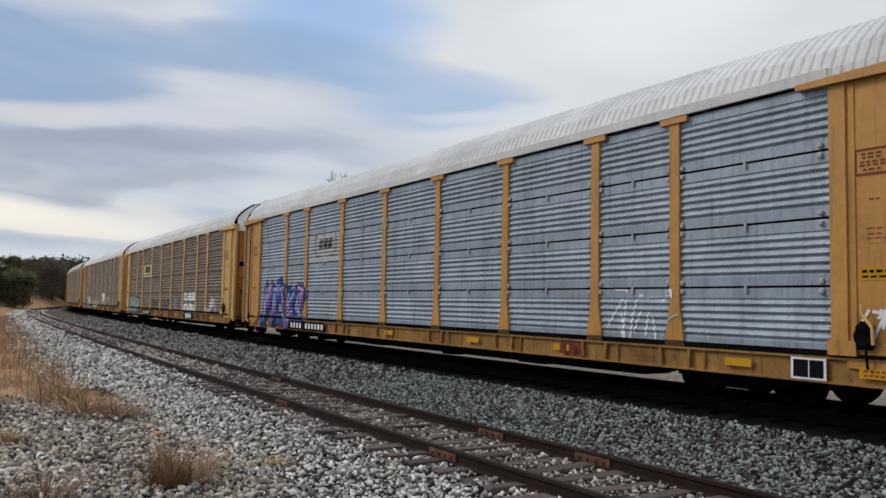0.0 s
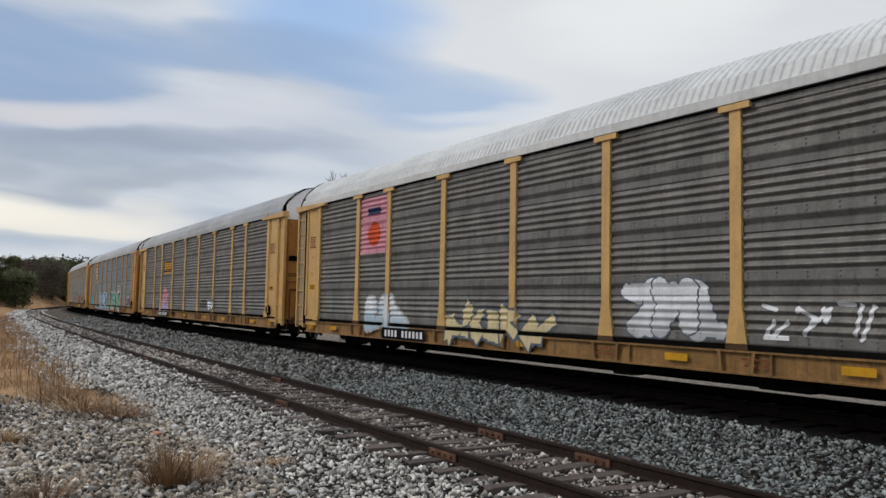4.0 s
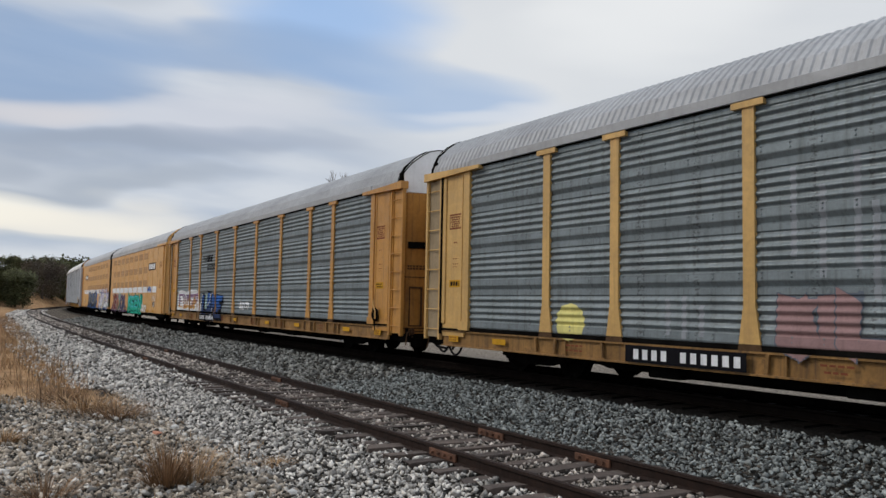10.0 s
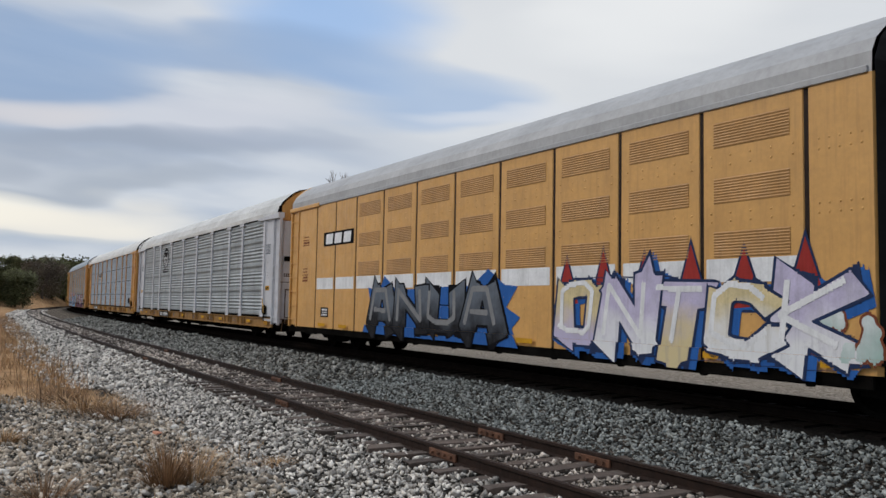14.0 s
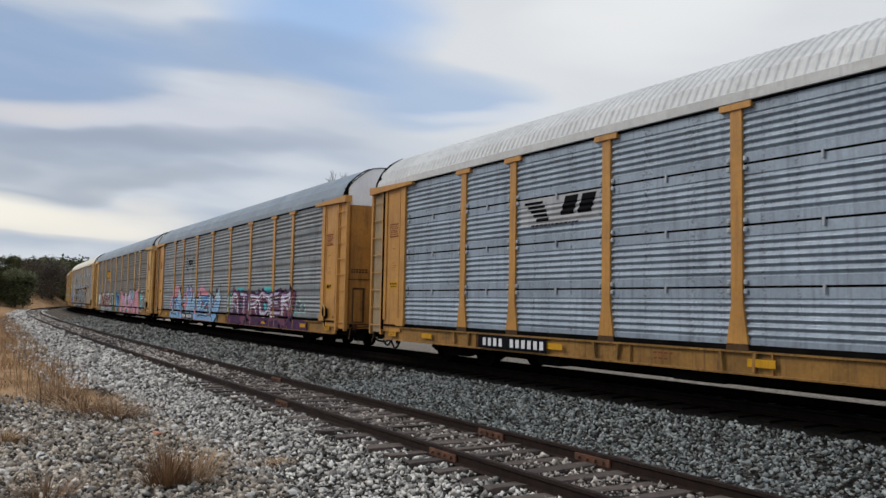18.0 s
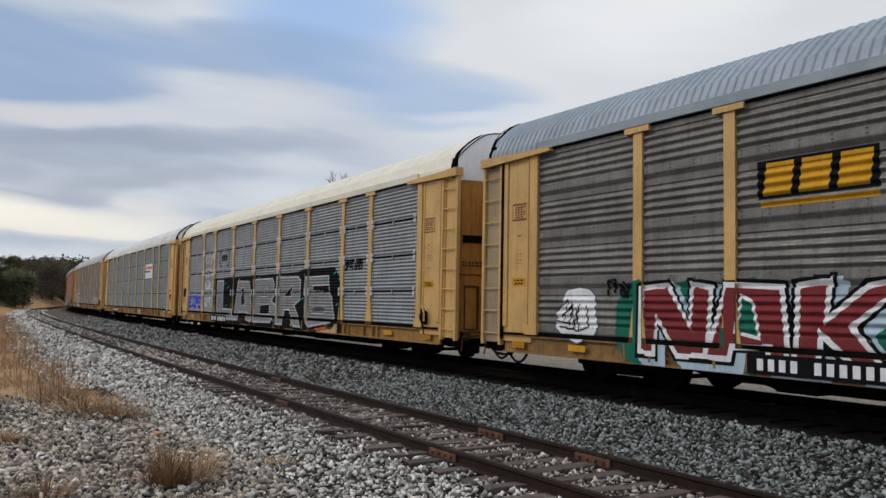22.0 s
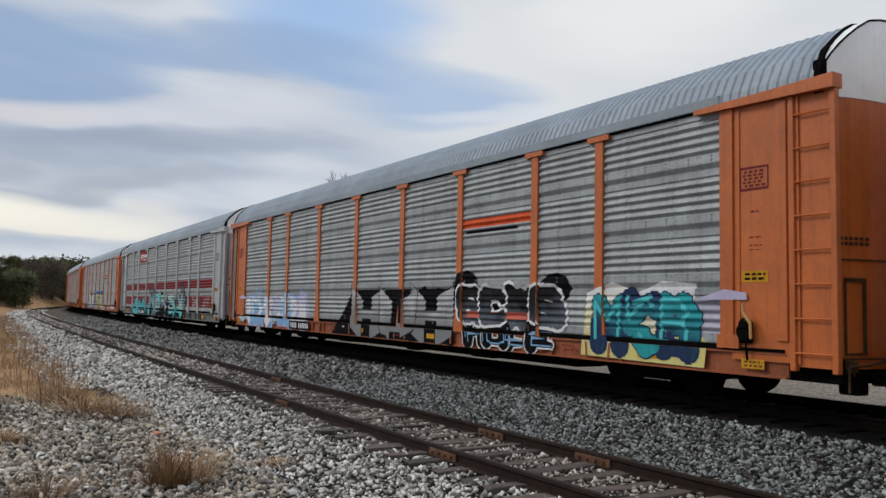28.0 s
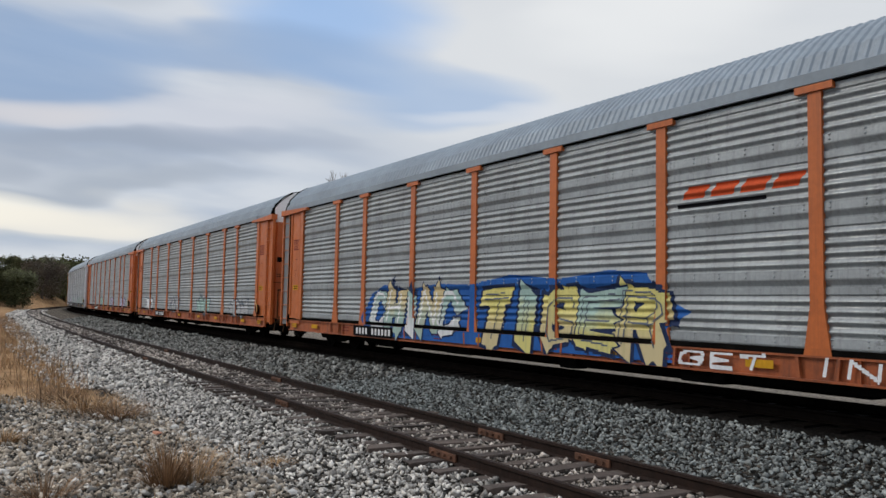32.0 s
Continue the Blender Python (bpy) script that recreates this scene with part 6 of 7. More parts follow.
def flat_bay(w):
    """One smooth bay with a folded edge at both sides and small bolts."""
    key = ("flat_bay", round(w, 3))
    if key in _cache:
        return _cache[key]
    verts, faces = [], []
    pr = [(-w / 2, 0.05), (-w / 2 + 0.02, 0.02), (-w / 2 + 0.05, -0.02), (w / 2 - 0.05, -0.02), (w / 2 - 0.02, 0.02), (w / 2, 0.05)]
    for x, y in pr:
        verts += [(x, y, 0.62), (x, y, 4.60)]
    for i in range(len(pr) - 1):
        a = i * 2
        faces.append((a, a + 2, a + 3, a + 1))
    b = len(verts)
    verts += [(-w / 2, 0.06, 0.62), (-w / 2, 0.06, 4.6), (w / 2, 0.06, 0.62), (w / 2, 0.06, 4.6)]
    faces.append((b + 2, b, b + 1, b + 3))
    for z in (3.83, 3.68, 2.93, 2.80, 1.62, 1.38, 1.12):
        for k in range(5):
            cx, r = -w / 2 + 0.2 + k * (w - 0.4) / 4, 0.017
            b = len(verts)
            verts += [(cx - r, -0.021, z - r), (cx + r, -0.021, z - r), (cx + r, -0.021, z + r), (cx - r, -0.021, z + r), (cx, -0.034, z)]
            faces += [(b, b + 1, b + 4), (b + 1, b + 2, b + 4), (b + 2, b + 3, b + 4), (b + 3, b, b + 4)]
    _cache[key] = raw_mesh("flat_bay", verts, faces)
    return _cache[key]


def bellows_shape(bm):
    prof = [(1.46, 0.75), (1.47, 4.60)] + ROOF[1:]
    prof = prof + [(-y, z) for y, z in prof[-2::-1]]
    us = [(-0.50 + 0.125 * k, 0.0 if k % 2 == 0 else -0.08) for k in range(9)]
    rings = []
    for u, d in us:
        rings.append([bm.verts.new((u, y + (d if y > 0 else -d) * (abs(y) > 0.1), z + (d if z > 4.7 else 0))) for y, z in prof])
    for a, b in zip(rings, rings[1:]):
        for i in range(len(prof) - 1):
            bm.faces.new((a[i], b[i], b[i + 1], a[i + 1]))


def flat_roof_mesh(length):
    key = ("flat_roof", length)
    if key not in _cache:
        prof = [(1.47, 4.60), (1.455, 4.88), (1.35, 5.08), (1.03, 5.36), (0.75, 5.535), (0.4, 5.595), (0.0, 5.605)]
        prof = prof + [(-y, z) for y, z in prof[-2::-1]]
        verts, faces, n = [], [], len(prof)
        us = [-length / 2 + length * k / 24 for k in range(25)]
        for u in us:
            for y, z in prof:
                verts.append((u, y, z))
        for i in range(24):
            for j in range(n - 1):
                faces.append((i * n + j, (i + 1) * n + j, (i + 1) * n + j + 1, i * n + j + 1))
        _cache[key] = raw_mesh("roof", verts, faces)
    return _cache[key]


def smooth_unit(d):
    """One half of the articulated carrier: d is +1 for the leading half, -1 for the trailing one."""
    car = tagged(new("articulated_autorack_unit"), "smooth yellow car carrier with louvred vents, a white stripe and graffiti", "railcar", "railcars of the train")
    ye, bl = M["yellow_smooth"], M["black"]
    kind = "flat"

    def at(U):
        return d * (U - MID)
    put("roof", flat_roof_mesh(21.0), M["roof_grey"], car, label="smooth grey roof")
    put("deck", box_mesh(20.8, 2.8, 0.12), bl, car, (0, 0, 0.70))
    put("centre_sill", box_mesh(20.6, 0.8, 0.35), bl, car, (0, 0, 0.50))
    for z in (2.3, 3.6):
        put("upper_deck", box_mesh(20.5, 2.7, 0.08), bl, car, (0, 0, z))
    cuts = [0.48] + SEAMS + [20.78]
    for side in (-1, 1):
        rot = (0, 0, 0 if side < 0 else 180)
        put("side_sill", box_mesh(20.9, 0.06, 0.20), bl, car, (0, side * 1.44, 0.53))
        put("eave_rail", box_mesh(20.9, 0.05, 0.10), M["roof_grey"], car, (0, side * 1.475, 4.64))
        for i, (a, b) in enumerate(zip(cuts, cuts[1:])):
            bay = put("side_panel", flat_bay(b - a), ye, car, (at((a + b) / 2), side * 1.45, 0), rot)
            if 1 <= i <= 8:
                for z in (4.16, 3.28, 2.44):
                    put("louvre", louvre_mesh(1.34, 0.40), M["louvre"], bay, (0, -0.022, z))
            if 1 <= i <= 10:
                lo, hi = (1.86, 2.22)
                w = b - a - 0.2
                key = ("stripe", round(w, 3))
                if key not in _cache:
                    _cache[key] = raw_mesh("stripe", [(-w / 2, -0.025, lo), (w / 2, -0.025, lo), (w / 2, -0.025, hi), (-w / 2, -0.025, hi)], [(0, 1, 2, 3)])
                put("white_stripe", _cache[key], P("white"), bay)
        for u in SEAMS:
            put("seam_post", box_mesh(0.07, 0.05, 4.0, 0.0), M["steel"], car, (at(u), side * 1.43, 2.58), rot)
            put("foot_bracket", box_mesh(0.10, 0.10, 0.24), bl, car, (at(u), side * 1.42, 0.52), rot)
        ladder = put("ladder", cached("ladder_back", ladder_back_shape), ye, car, (at(21.15), side * 1.45, 0), rot)
        for x in (-0.32, 0.32):
            put("stile", cached("stile", stile_shape), ye, ladder, (x, 0, 0))
        for k in range(8):
            put("rung", cached("rung", rung_shape), ye, ladder, (0, -0.04, 0.85 + 0.48 * k))
        put("header_beam", box_mesh(2.6, 0.16, 0.14, 0.02), ye, car, (at(20.3), side * 1.45, 4.62), rot)
    face = put("end_door", cached("end_wall", end_wall_shape), ye, car, (at(21.55), 0, 0), (0, 0, 0 if d > 0 else 180))
    put("hatch_frame", cached("hatch", hatch_shape), M["rust_brown"], face, (0, 0, 0.85))
    put("end_cap", cached("end_cap", end_cap_shape), ye, car, (at(21.55), 0, 0), (0, 0, 0 if d > 0 else 180))
    trucks(car, (at(18.3),) if d < 0 else (at(18.3), at(0.0)))
    if d > 0:
        put("bellows", cached("bellows", bellows_shape), M["rubber"], car, (at(0), 0, 0), label="pleated black rubber bellows between the units")
    put("coupler", cached("coupler", coupler_shape), bl, car, (at(21.7), 0, 0), (0, 0, 0 if d > 0 else 180))
    none = []

    def sign(U0, U1, z0, z1):
        a, b = sorted((at(U0), at(U1)))
        base = painted(car, "sign", kind, [(P("black"), [rect(a, z0, b, z1)])], label="black name board with white blocks", posts=none, lift=0.028)
        painted(car, "lettering", kind, [(P("white"), blocks(a + 0.12, b - 0.12, z0 + 0.06, z1 - 0.06, 3, 0.05))], parent=base, posts=none, lift=0.034)
    sign(16.35, 18.6, 3.22, 3.66)
    for k, U in enumerate((1.0, 3.0, 7.9, 11.6, 16.9, 18.5)):
        painted(car, "reflector", kind, [(P("gold"), [rect(at(U) - 0.28, 0.68, at(U) + 0.28, 0.78)])], posts=none, lift=0.03, label="yellow reflector strip")
    painted(car, "stencil", kind, [(P("rust"), bars(at(20.1) - 0.3, at(20.1) + 0.3, 3.3, 3.65, 4, 3) + bars(at(20.1) - 0.25, at(20.1) + 0.25, 2.1, 2.6, 5, 4))], posts=none, lift=0.028, label="small stencilled lines as plain bars")
    painted(car, "warning_sticker", kind, [(P("black"), [rect(at(18.4) - 0.3, 0.98, at(18.4) + 0.3, 1.28)]), (P("white"), bars(at(18.4) - 0.25, at(18.4) + 0.25, 1.0, 1.26, 3, 9))], posts=none, lift=0.028, label="black and white data plate")

    def art(word, U0, U1, z0, z1, *a, **k):
        lo, hi = sorted((at(U0), at(U1)))
        piece(car, kind, word, lo, hi, z0, z1, *a, posts=none, y=Y_SKIN + 0.026, **k)
    def shape(mat, polys, label, lift=0.002):
        painted(car, "graffiti", kind, [(P(mat), [[(at(U), z) for U, z in q] for q in polys])], posts=none, y=Y_SKIN + 0.026, lift=lift, label=label)

    if d > 0:
        shape("plum", [[(1.6, 0.52), (2.3, 0.55), (2.2, 1.25), (1.85, 1.0)], [(6.6, 0.52), (8.9, 0.55), (8.2, 0.9), (7.2, 1.15)]], "dark purple sprayed shadow")
        art("YEITCH", 2.15, 7.6, 0.56, 1.92, ("rust", "rust>maroon", "coral>rust", "sage>dark_green", "plum", "plum>navy"), "silver", 11, back="plum", fat=0.74, halo=0.035, wild=0.09, style="block")
        art("KEEN", 9.15, 14.3, 0.56, 1.85, "green", "black", 5, back="green", fat=0.66, lean=0.12, halo=0.05, wild=0.09, style="block", drop=0.22, shine="turquoise")
        art("***", 14.5, 16.0, 0.60, 1.15, "white", "tan", 8, fat=0.3)
        shape("white", [[(14.1, 0.9), (14.9, 0.62), (15.3, 0.7), (14.5, 1.5)]], "white spray mist")
        tag(car, kind, at(16.35), at(17.4), 1.92, 2.2, "blue", 3, "*****", 0.04, none, Y_SKIN + 0.03)
        tag(car, kind, at(17.9), at(19.0), 1.3, 1.75, "white", 4, "****", 0.016, none, Y_SKIN + 0.03)
    else:
        shape("blue", [[(15.5, 0.6), (15.1, 1.4), (15.3, 1.9), (14.6, 1.75), (14.3, 2.2), (13.6, 1.8), (9.9, 1.9), (9.3, 2.25), (8.7, 1.9), (8.2, 1.85), (8.6, 1.4), (8.1, 1.2), (8.4, 0.95), (8.1, 0.56)]], "bright blue cloud behind lettering")
        art("ANUA", 15.2, 8.7, 0.56, 2.08, "slate>black", "black", 21, shine="steel", fat=0.82, style="block", halo=0.06, wild=0.03)
        flames = [[(6.95 - k * 1.02, 1.45), (6.62 - k * 1.02, 2.36 + 0.12 * (k % 2)), (6.28 - k * 1.02, 1.5)] for k in range(6)]
        shape("navy", [[(a_ + 0.07, z_ - 0.05), (b_, w_ + 0.12), (c_ - 0.07, z_ - 0.05)] for (a_, z_), (b_, w_), (c_, _z) in flames], "dark outline of red flames")
        shape("red", flames, "red painted flames", 0.005)
        art("ONTCK", 6.9, 0.75, 0.56, 2.08, ("cream>lilac", "lilac>white", "lilac>cream", "cream>white", "lilac>white"), "navy", 23, back="blue", shine="white", fat=0.66, wild=0.08, halo=0.05, style="wild", lean=0.1)
        art("**", 1.5, 0.45, 0.75, 1.5, "white>mint", "rust", 25, fat=0.4, style="bubble", halo=0.03)
    return car

# ---------------------------------------------------------------- what is painted on each car
def markings(i, car, sp):
    k = sp["kind"]

    def art(word, u0, u1, z0, z1, *a, **kw):
        return piece(car, k, word, u0, u1, z0, z1, *a, **kw)

    def scrawl(u0, u1, z0, z1, colour, seed, word="****", thick=0.022):
        return tag(car, k, u0, u1, z0, z1, colour, seed, word, thick)

    def letters(u0, u1, z0, z1, colour, word, edge=None):
        """A company's name as plain blocks of its size and colour."""
        lay = [(P(edge), [rect(u0 - 0.05, z0 - 0.05, u1 + 0.05, z1 + 0.05)])] if edge else []
        return painted(car, "company_sign", k, lay + [(P(colour), blocks(u0, u1, z0, z1, 3, 0.06))], label=word)

    def bracket_sign(u0, u1, z0, z1):
        w = 0.07
        lines = [rect(u0, z0, u0 + w, z1), rect(u1 - w, z0, u1, z1), rect(u0, z0, u0 + 0.18, z0 + 0.05), rect(u0, z1 - 0.05, u0 + 0.18, z1), rect(u1 - 0.18, z0, u1, z0 + 0.05), rect(u1 - 0.18, z1 - 0.05, u1, z1)]
        wheels_ = [ellipse(u, z0 - 0.09, 0.06, 0.06, 10) for u in (u0 + 0.15, u0 + 0.32, u1 - 0.32, u1 - 0.15)]
        return painted(car, "company_sign", k, [(P("black"), lines + wheels_ + blocks(u0 + 0.3, u1 - 0.3, z0 + 0.13, z1 - 0.13, 3, 0.05))], label="black bracketed company sign as plain blocks")

    def shape(mat, polys, label, lift=0.002, name="graffiti"):
        return painted(car, name, k, [(P(mat), polys)], label=label, lift=lift)

    if i == 0:
        painted(car, "white_panel", k, [(P("silver"), [rect(-7.0, 2.72, -4.4, 3.66)])], label="pale painted patch")
        bracket_sign(-6.45, -4.75, 3.02, 3.62)
        art("*****", -11.5, -7.3, 0.60, 2.15, ("purple>blue", "blue>purple"), "navy", 2, back="navy", shine="lilac", lean=0.25, fat=0.62, wild=0.14, halo=0.04)
        scrawl(7.4, 9.0, 0.75, 1.8, "white", 6, "***", 0.02)
        shape("silver", [[(9.25 + 0.5 * math.cos(a_) * f, 0.95 + 0.42 * math.sin(a_) * f) for f, aa in ((1.0, range(0, 19)), (0.93, range(18, -1, -1))) for a_ in [math.radians(10 * q) for q in aa]]], "thin white sprayed arc", 0.012, "graffiti_tag")
        scrawl(12.1, 12.75, 0.95, 1.55, "white", 7, "***", 0.02)
        painted(car, "company_sign", "sill", [(P("maroon"), blocks(6.16, 6.9, 0.55, 0.76, 3))], label="dark red sill blocks")
        painted(car, "data_plate", "sill", [(P("white"), [rect(11.2, 0.50, 11.74, 0.80)]), (P("black"), [rect(11.24, 0.53, 11.47, 0.77), rect(11.49, 0.53, 11.70, 0.77)])], label="white-framed dark data plate")
        number_board(car, -8.5, -5.3)
    elif i == 1:
        plate(car, k, -6.9, -4.4, 2.84, 3.58, P("cream"), P("black"), blocks(-6.35, -4.9, 3.1, 3.5, 3) + [rect(-6.35, 2.94, -4.9, 3.0)], "company_sign", "pale yellow company panel with dark blocks")
        shape("slate", [rect(4.55, 0.80, 6.9, 1.88)], "dark buffed patch behind white letters", 0.001)
        art("******", 4.5, 6.95, 1.34, 1.90, "white", "slate", 12, fat=0.5, wild=0.12, style="block", halo=0.02)
        art("*****", 4.5, 6.95, 0.80, 1.32, "white", "slate", 18, fat=0.5, wild=0.12, style="block", halo=0.02)
        scrawl(9.3, 10.9, 0.9, 1.6, "white", 13, "***", 0.03)
        scrawl(-4.0, -1.6, 0.95, 1.5, "black", 14)
        scrawl(-0.9, 1.2, 0.95, 1.5, "black", 15)
        scrawl(2.2, 3.1, 0.9, 1.55, "sky", 16, "**", 0.03)
        art("ENER", -11.6, -8.1, 0.56, 1.68, "sage", "black", 17, back="slate", fat=0.95, style="bubble", halo=0.045)
        painted(car, "company_sign", "sill", [(P("black"), [rect(4.75, 0.50, 6.6, 0.80)]), (P("white"), blocks(5.1, 6.4, 0.54, 0.76, 3))], label="black sill board with white blocks")
        number_board(car, -6.3, -4.3)
    elif i == 2:
        plate(car, k, -8.9, -7.2, 2.84, 4.45, P("rose"), P("signal"), [ellipse(-8.05, 3.4, 0.4, 0.35)], "company_sign", "faded orange company panel")
        painted(car, "company_sign", k, [(P("navy"), [rect(-8.45, 3.95, -7.65, 4.15)])], label="dark bar", lift=0.012)
        art("**", -8.4, -5.9, 0.58, 1.72, "white>ice", "silver", 31, fat=0.5, style="bubble")
        art("****", -4.0, 0.0, 0.62, 1.5, "cream", "slate", 32, fat=0.4)
        art("***", 1.85, 4.2, 0.92, 1.98, "white>silver", "slate", 33, fat=0.6, style="bubble", halo=0.03)
        scrawl(4.6, 6.4, 1.0, 1.55, "white", 34, "***", 0.03)
        number_board(car, -7.3, -5.0)
    elif i == 3:
        letters(-6.5, -4.9, 3.08, 3.53, "gold", "yellow company letters as plain blocks", "black")
        painted(car, "company_sign", k, [(P("gold"), [rect(-6.5, 2.90, -4.9, 2.99)])], label="yellow bar")
        shape("rose>lilac", [[(-7.3, 0.80), (-7.1, 1.25), (-6.95, 1.45), (-6.75, 1.62), (-6.6, 1.95), (-6.25, 2.15), (-5.85, 2.1), (-5.6, 1.9), (-5.15, 1.8), (-5.4, 1.55), (-5.35, 1.3), (-5.05, 0.95), (-5.1, 0.78), (-5.5, 0.9), (-5.8, 0.74), (-6.4, 0.88), (-6.9, 0.76)]], "pink cloud-shaped graffiti with purple lines")
        shape("violet", [rect(-6.7, 1.80, -5.5, 1.84), rect(-6.65, 1.5, -5.5, 1.54), rect(-6.6, 1.2, -5.45, 1.23), rect(-6.55, 0.98, -5.6, 1.01)] + [capsule((-6.75, 0.85), (-6.65, 1.6), 0.018), capsule((-5.5, 0.95), (-5.45, 1.6), 0.018)], "purple sprayed lines", 0.008, "graffiti_tag")
        scrawl(-3.95, -3.4, 0.62, 1.45, "black", 42, "*", 0.05)
        scrawl(-3.4, -1.6, 0.95, 1.7, "steel", 46, "****", 0.03)
        art("***", -0.9, 1.1, 0.9, 1.5, "steel", "silver", 43, fat=0.3, halo=0.02)
        scrawl(2.0, 3.0, 1.1, 1.45, "black", 44, "***", 0.03)
        art("**", 3.35, 4.4, 1.0, 1.5, "white", "slate", 45, fat=0.4)
        number_board(car, -7.4, -5.0)
    elif i == 4:
        plate(car, k, -8.9, -7.1, 2.80, 4.50, P("tan"), P("black"), bars(-8.85, -7.15, 2.95, 3.1, 1, 3), "company_sign", "yellow company panel with a red, white and blue shield")
        painted(car, "shield", k, [(P("navy"), [[(-8.5, 3.90), (-7.65, 3.90), (-7.62, 4.22), (-8.07, 4.30), (-8.52, 4.22)]]), (P("white"), [[(-8.47, 3.90), (-8.45, 3.60), (-8.07, 3.42), (-7.68, 3.60), (-7.67, 3.90)], rect(-8.42, 4.0, -7.72, 4.14)]), (P("red"), [rect(-8.42 + 0.17 * j, 3.56, -8.34 + 0.17 * j, 3.88) for j in range(5)])], label="red, white and blue shield", lift=0.012)
        shape("dark_green>sage", [ellipse(-5.3, 1.1, 0.5, 0.4, 9), ellipse(-0.6, 1.0, 0.7, 0.45, 9), ellipse(0.3, 0.75, 0.9, 0.3, 9)], "green sprayed smears", 0.001)
        art("YESN*", -5.35, -0.75, 0.56, 2.0, ("ice>sky", "sky>ice"), "plum", 52, back="plum", shine="white", outer="white", fat=0.6, wild=0.09, halo=0.05, glow=0.04)
        art("WSPY*", 1.65, 6.3, 0.56, 2.05, ("dark_green>green", "green>dark_green"), "white", 51, back="coral", shine="mint", fat=0.62, wild=0.09, halo=0.06)
        art("**", -11.55, -9.5, 0.84, 1.68, "teal>turquoise", "slate", 53, fat=0.75, style="bubble", halo=0.02)
        art("**", 9.45, 10.8, 0.9, 1.62, "slate", "white", 56, fat=0.6, style="bubble", halo=0.035)
        scrawl(10.7, 11.7, 0.98, 1.65, "black", 57, "***", 0.02)
        scrawl(4.6, 6.2, 2.3, 2.45, "white", 54, "****", 0.012)
        for row in range(6):
            scrawl(-12.75, -12.45, 1.0 + 0.45 * row, 1.4 + 0.45 * row, "cream", 55 + row, "*", 0.018)
        number_board(car, -7.8, -5.4)
    elif i == 5:
        for a, lo, hi in ((-3.55, 2.2, 3.5), (-3.1, 1.9, 3.2), (-2.6, 2.0, 3.6), (-2.35, 1.6, 2.9), (-5.9, 1.0, 1.6), (-5.55, 0.95, 1.65), (-5.2, 1.0, 1.5)):
            shape("chalk", [rect(a - 0.05, lo, a + 0.05, hi)], "chalky pale vertical streak", 0.001, "scuff")
        fat_letters(car, k, "PASH", 7.1, 11.3, 0.86, 1.68, "maroon", "dusty_pink", 61, counter="slate", rim=0.026, over=0.012, wobble=0.03, lap=0.02)
        art("DUE", 2.6, 5.7, 0.86, 1.88, "wine", "dusty_pink", 62, fat=0.56, style="block", halo=0.03)
        art("*LEX", -3.75, -0.2, 0.78, 1.75, "washed_red", "slate", 63, fat=0.5, style="block", halo=0.02)
        shape("lemon", [ellipse(-8.35, 1.15, 0.42, 0.36, 12), rect(-8.7, 0.85, -8.0, 1.2)], "yellow-green sprayed blob", 0.003)
        plate(car, "sill", 4.75, 5.9, 0.53, 0.80, P("lemon"), P("black"), blocks(4.95, 5.7, 0.58, 0.75, 3), "company_sign", "pale yellow board with dark blocks")
        scrawl(12.15, 12.95, 1.85, 2.15, "white", 65, "****", 0.025)
        number_board(car, -6.8, -4.3)
    elif i == 6:
        shape("white", [[(-11.6, 0.92), (-11.55, 1.88), (-10.9, 1.95), (-9.6, 1.86), (-8.6, 1.96), (-7.3, 1.9), (-7.05, 1.4), (-6.75, 1.1), (-6.85, 0.92), (-8.3, 0.92), (-10.0, 0.92)]], "white cloud behind purple letters")
        fat_letters(car, k, "EWSR", -11.35, -7.15, 0.97, 1.80, "violet>gold", "white", 71, counter="lilac", rim=0.03, over=0.04, wobble=0.05, lap=0.0)
        shape("sage>mint", [[(-6.5, 0.95), (-6.35, 1.72), (-5.6, 1.75), (-5.2, 1.5), (-5.3, 1.0)]], "pale green fill behind blue letters", 0.001)
        fat_letters(car, k, "LA", -6.6, -4.9, 0.6, 1.82, "blue>navy", "black", 72, counter="navy", rim=0.04, over=0.05, lean=0.15, wobble=0.05, block="black", drop=0.12)
        art("ME", -4.9, -3.2, 0.58, 1.82, "blue>navy", "black", 76, back="black", fat=0.72, lean=0.1, style="block", halo=0.04)
        shape("white", [capsule((-6.55, 0.75), (-6.6, 1.55), 0.022), capsule((-6.6, 1.55), (-6.4, 1.72), 0.022), capsule((-5.5, 1.2), (-5.2, 1.35), 0.022), capsule((-5.1, 1.35), (-5.05, 1.7), 0.022), capsule((-5.05, 1.7), (-4.7, 1.82), 0.022), capsule((-4.75, 0.7), (-4.75, 1.1), 0.022)], "thin white highlights on blue letters", 0.034, "highlight")
        painted(car, "company_sign", k, [(P("black"), [rect(-6.75 + 0.05 * j, 3.50 - 0.065 * j, -5.75, 3.535 - 0.065 * j) for j in range(5)] + blocks(-5.85, -5.0, 3.24, 3.56, 2, 0.1) + blocks(-5.85, -4.5, 3.03, 3.12, 7) + blocks(-5.85, -4.35, 2.86, 2.95, 8))], label="black striped company sign with plain blocks")
        scrawl(-0.6, 0.7, 1.1, 1.4, "white", 73, "****", 0.035)
        number_board(car, -6.8, -4.2)
    elif i == 7:
        cx, cz = -5.75, 3.78
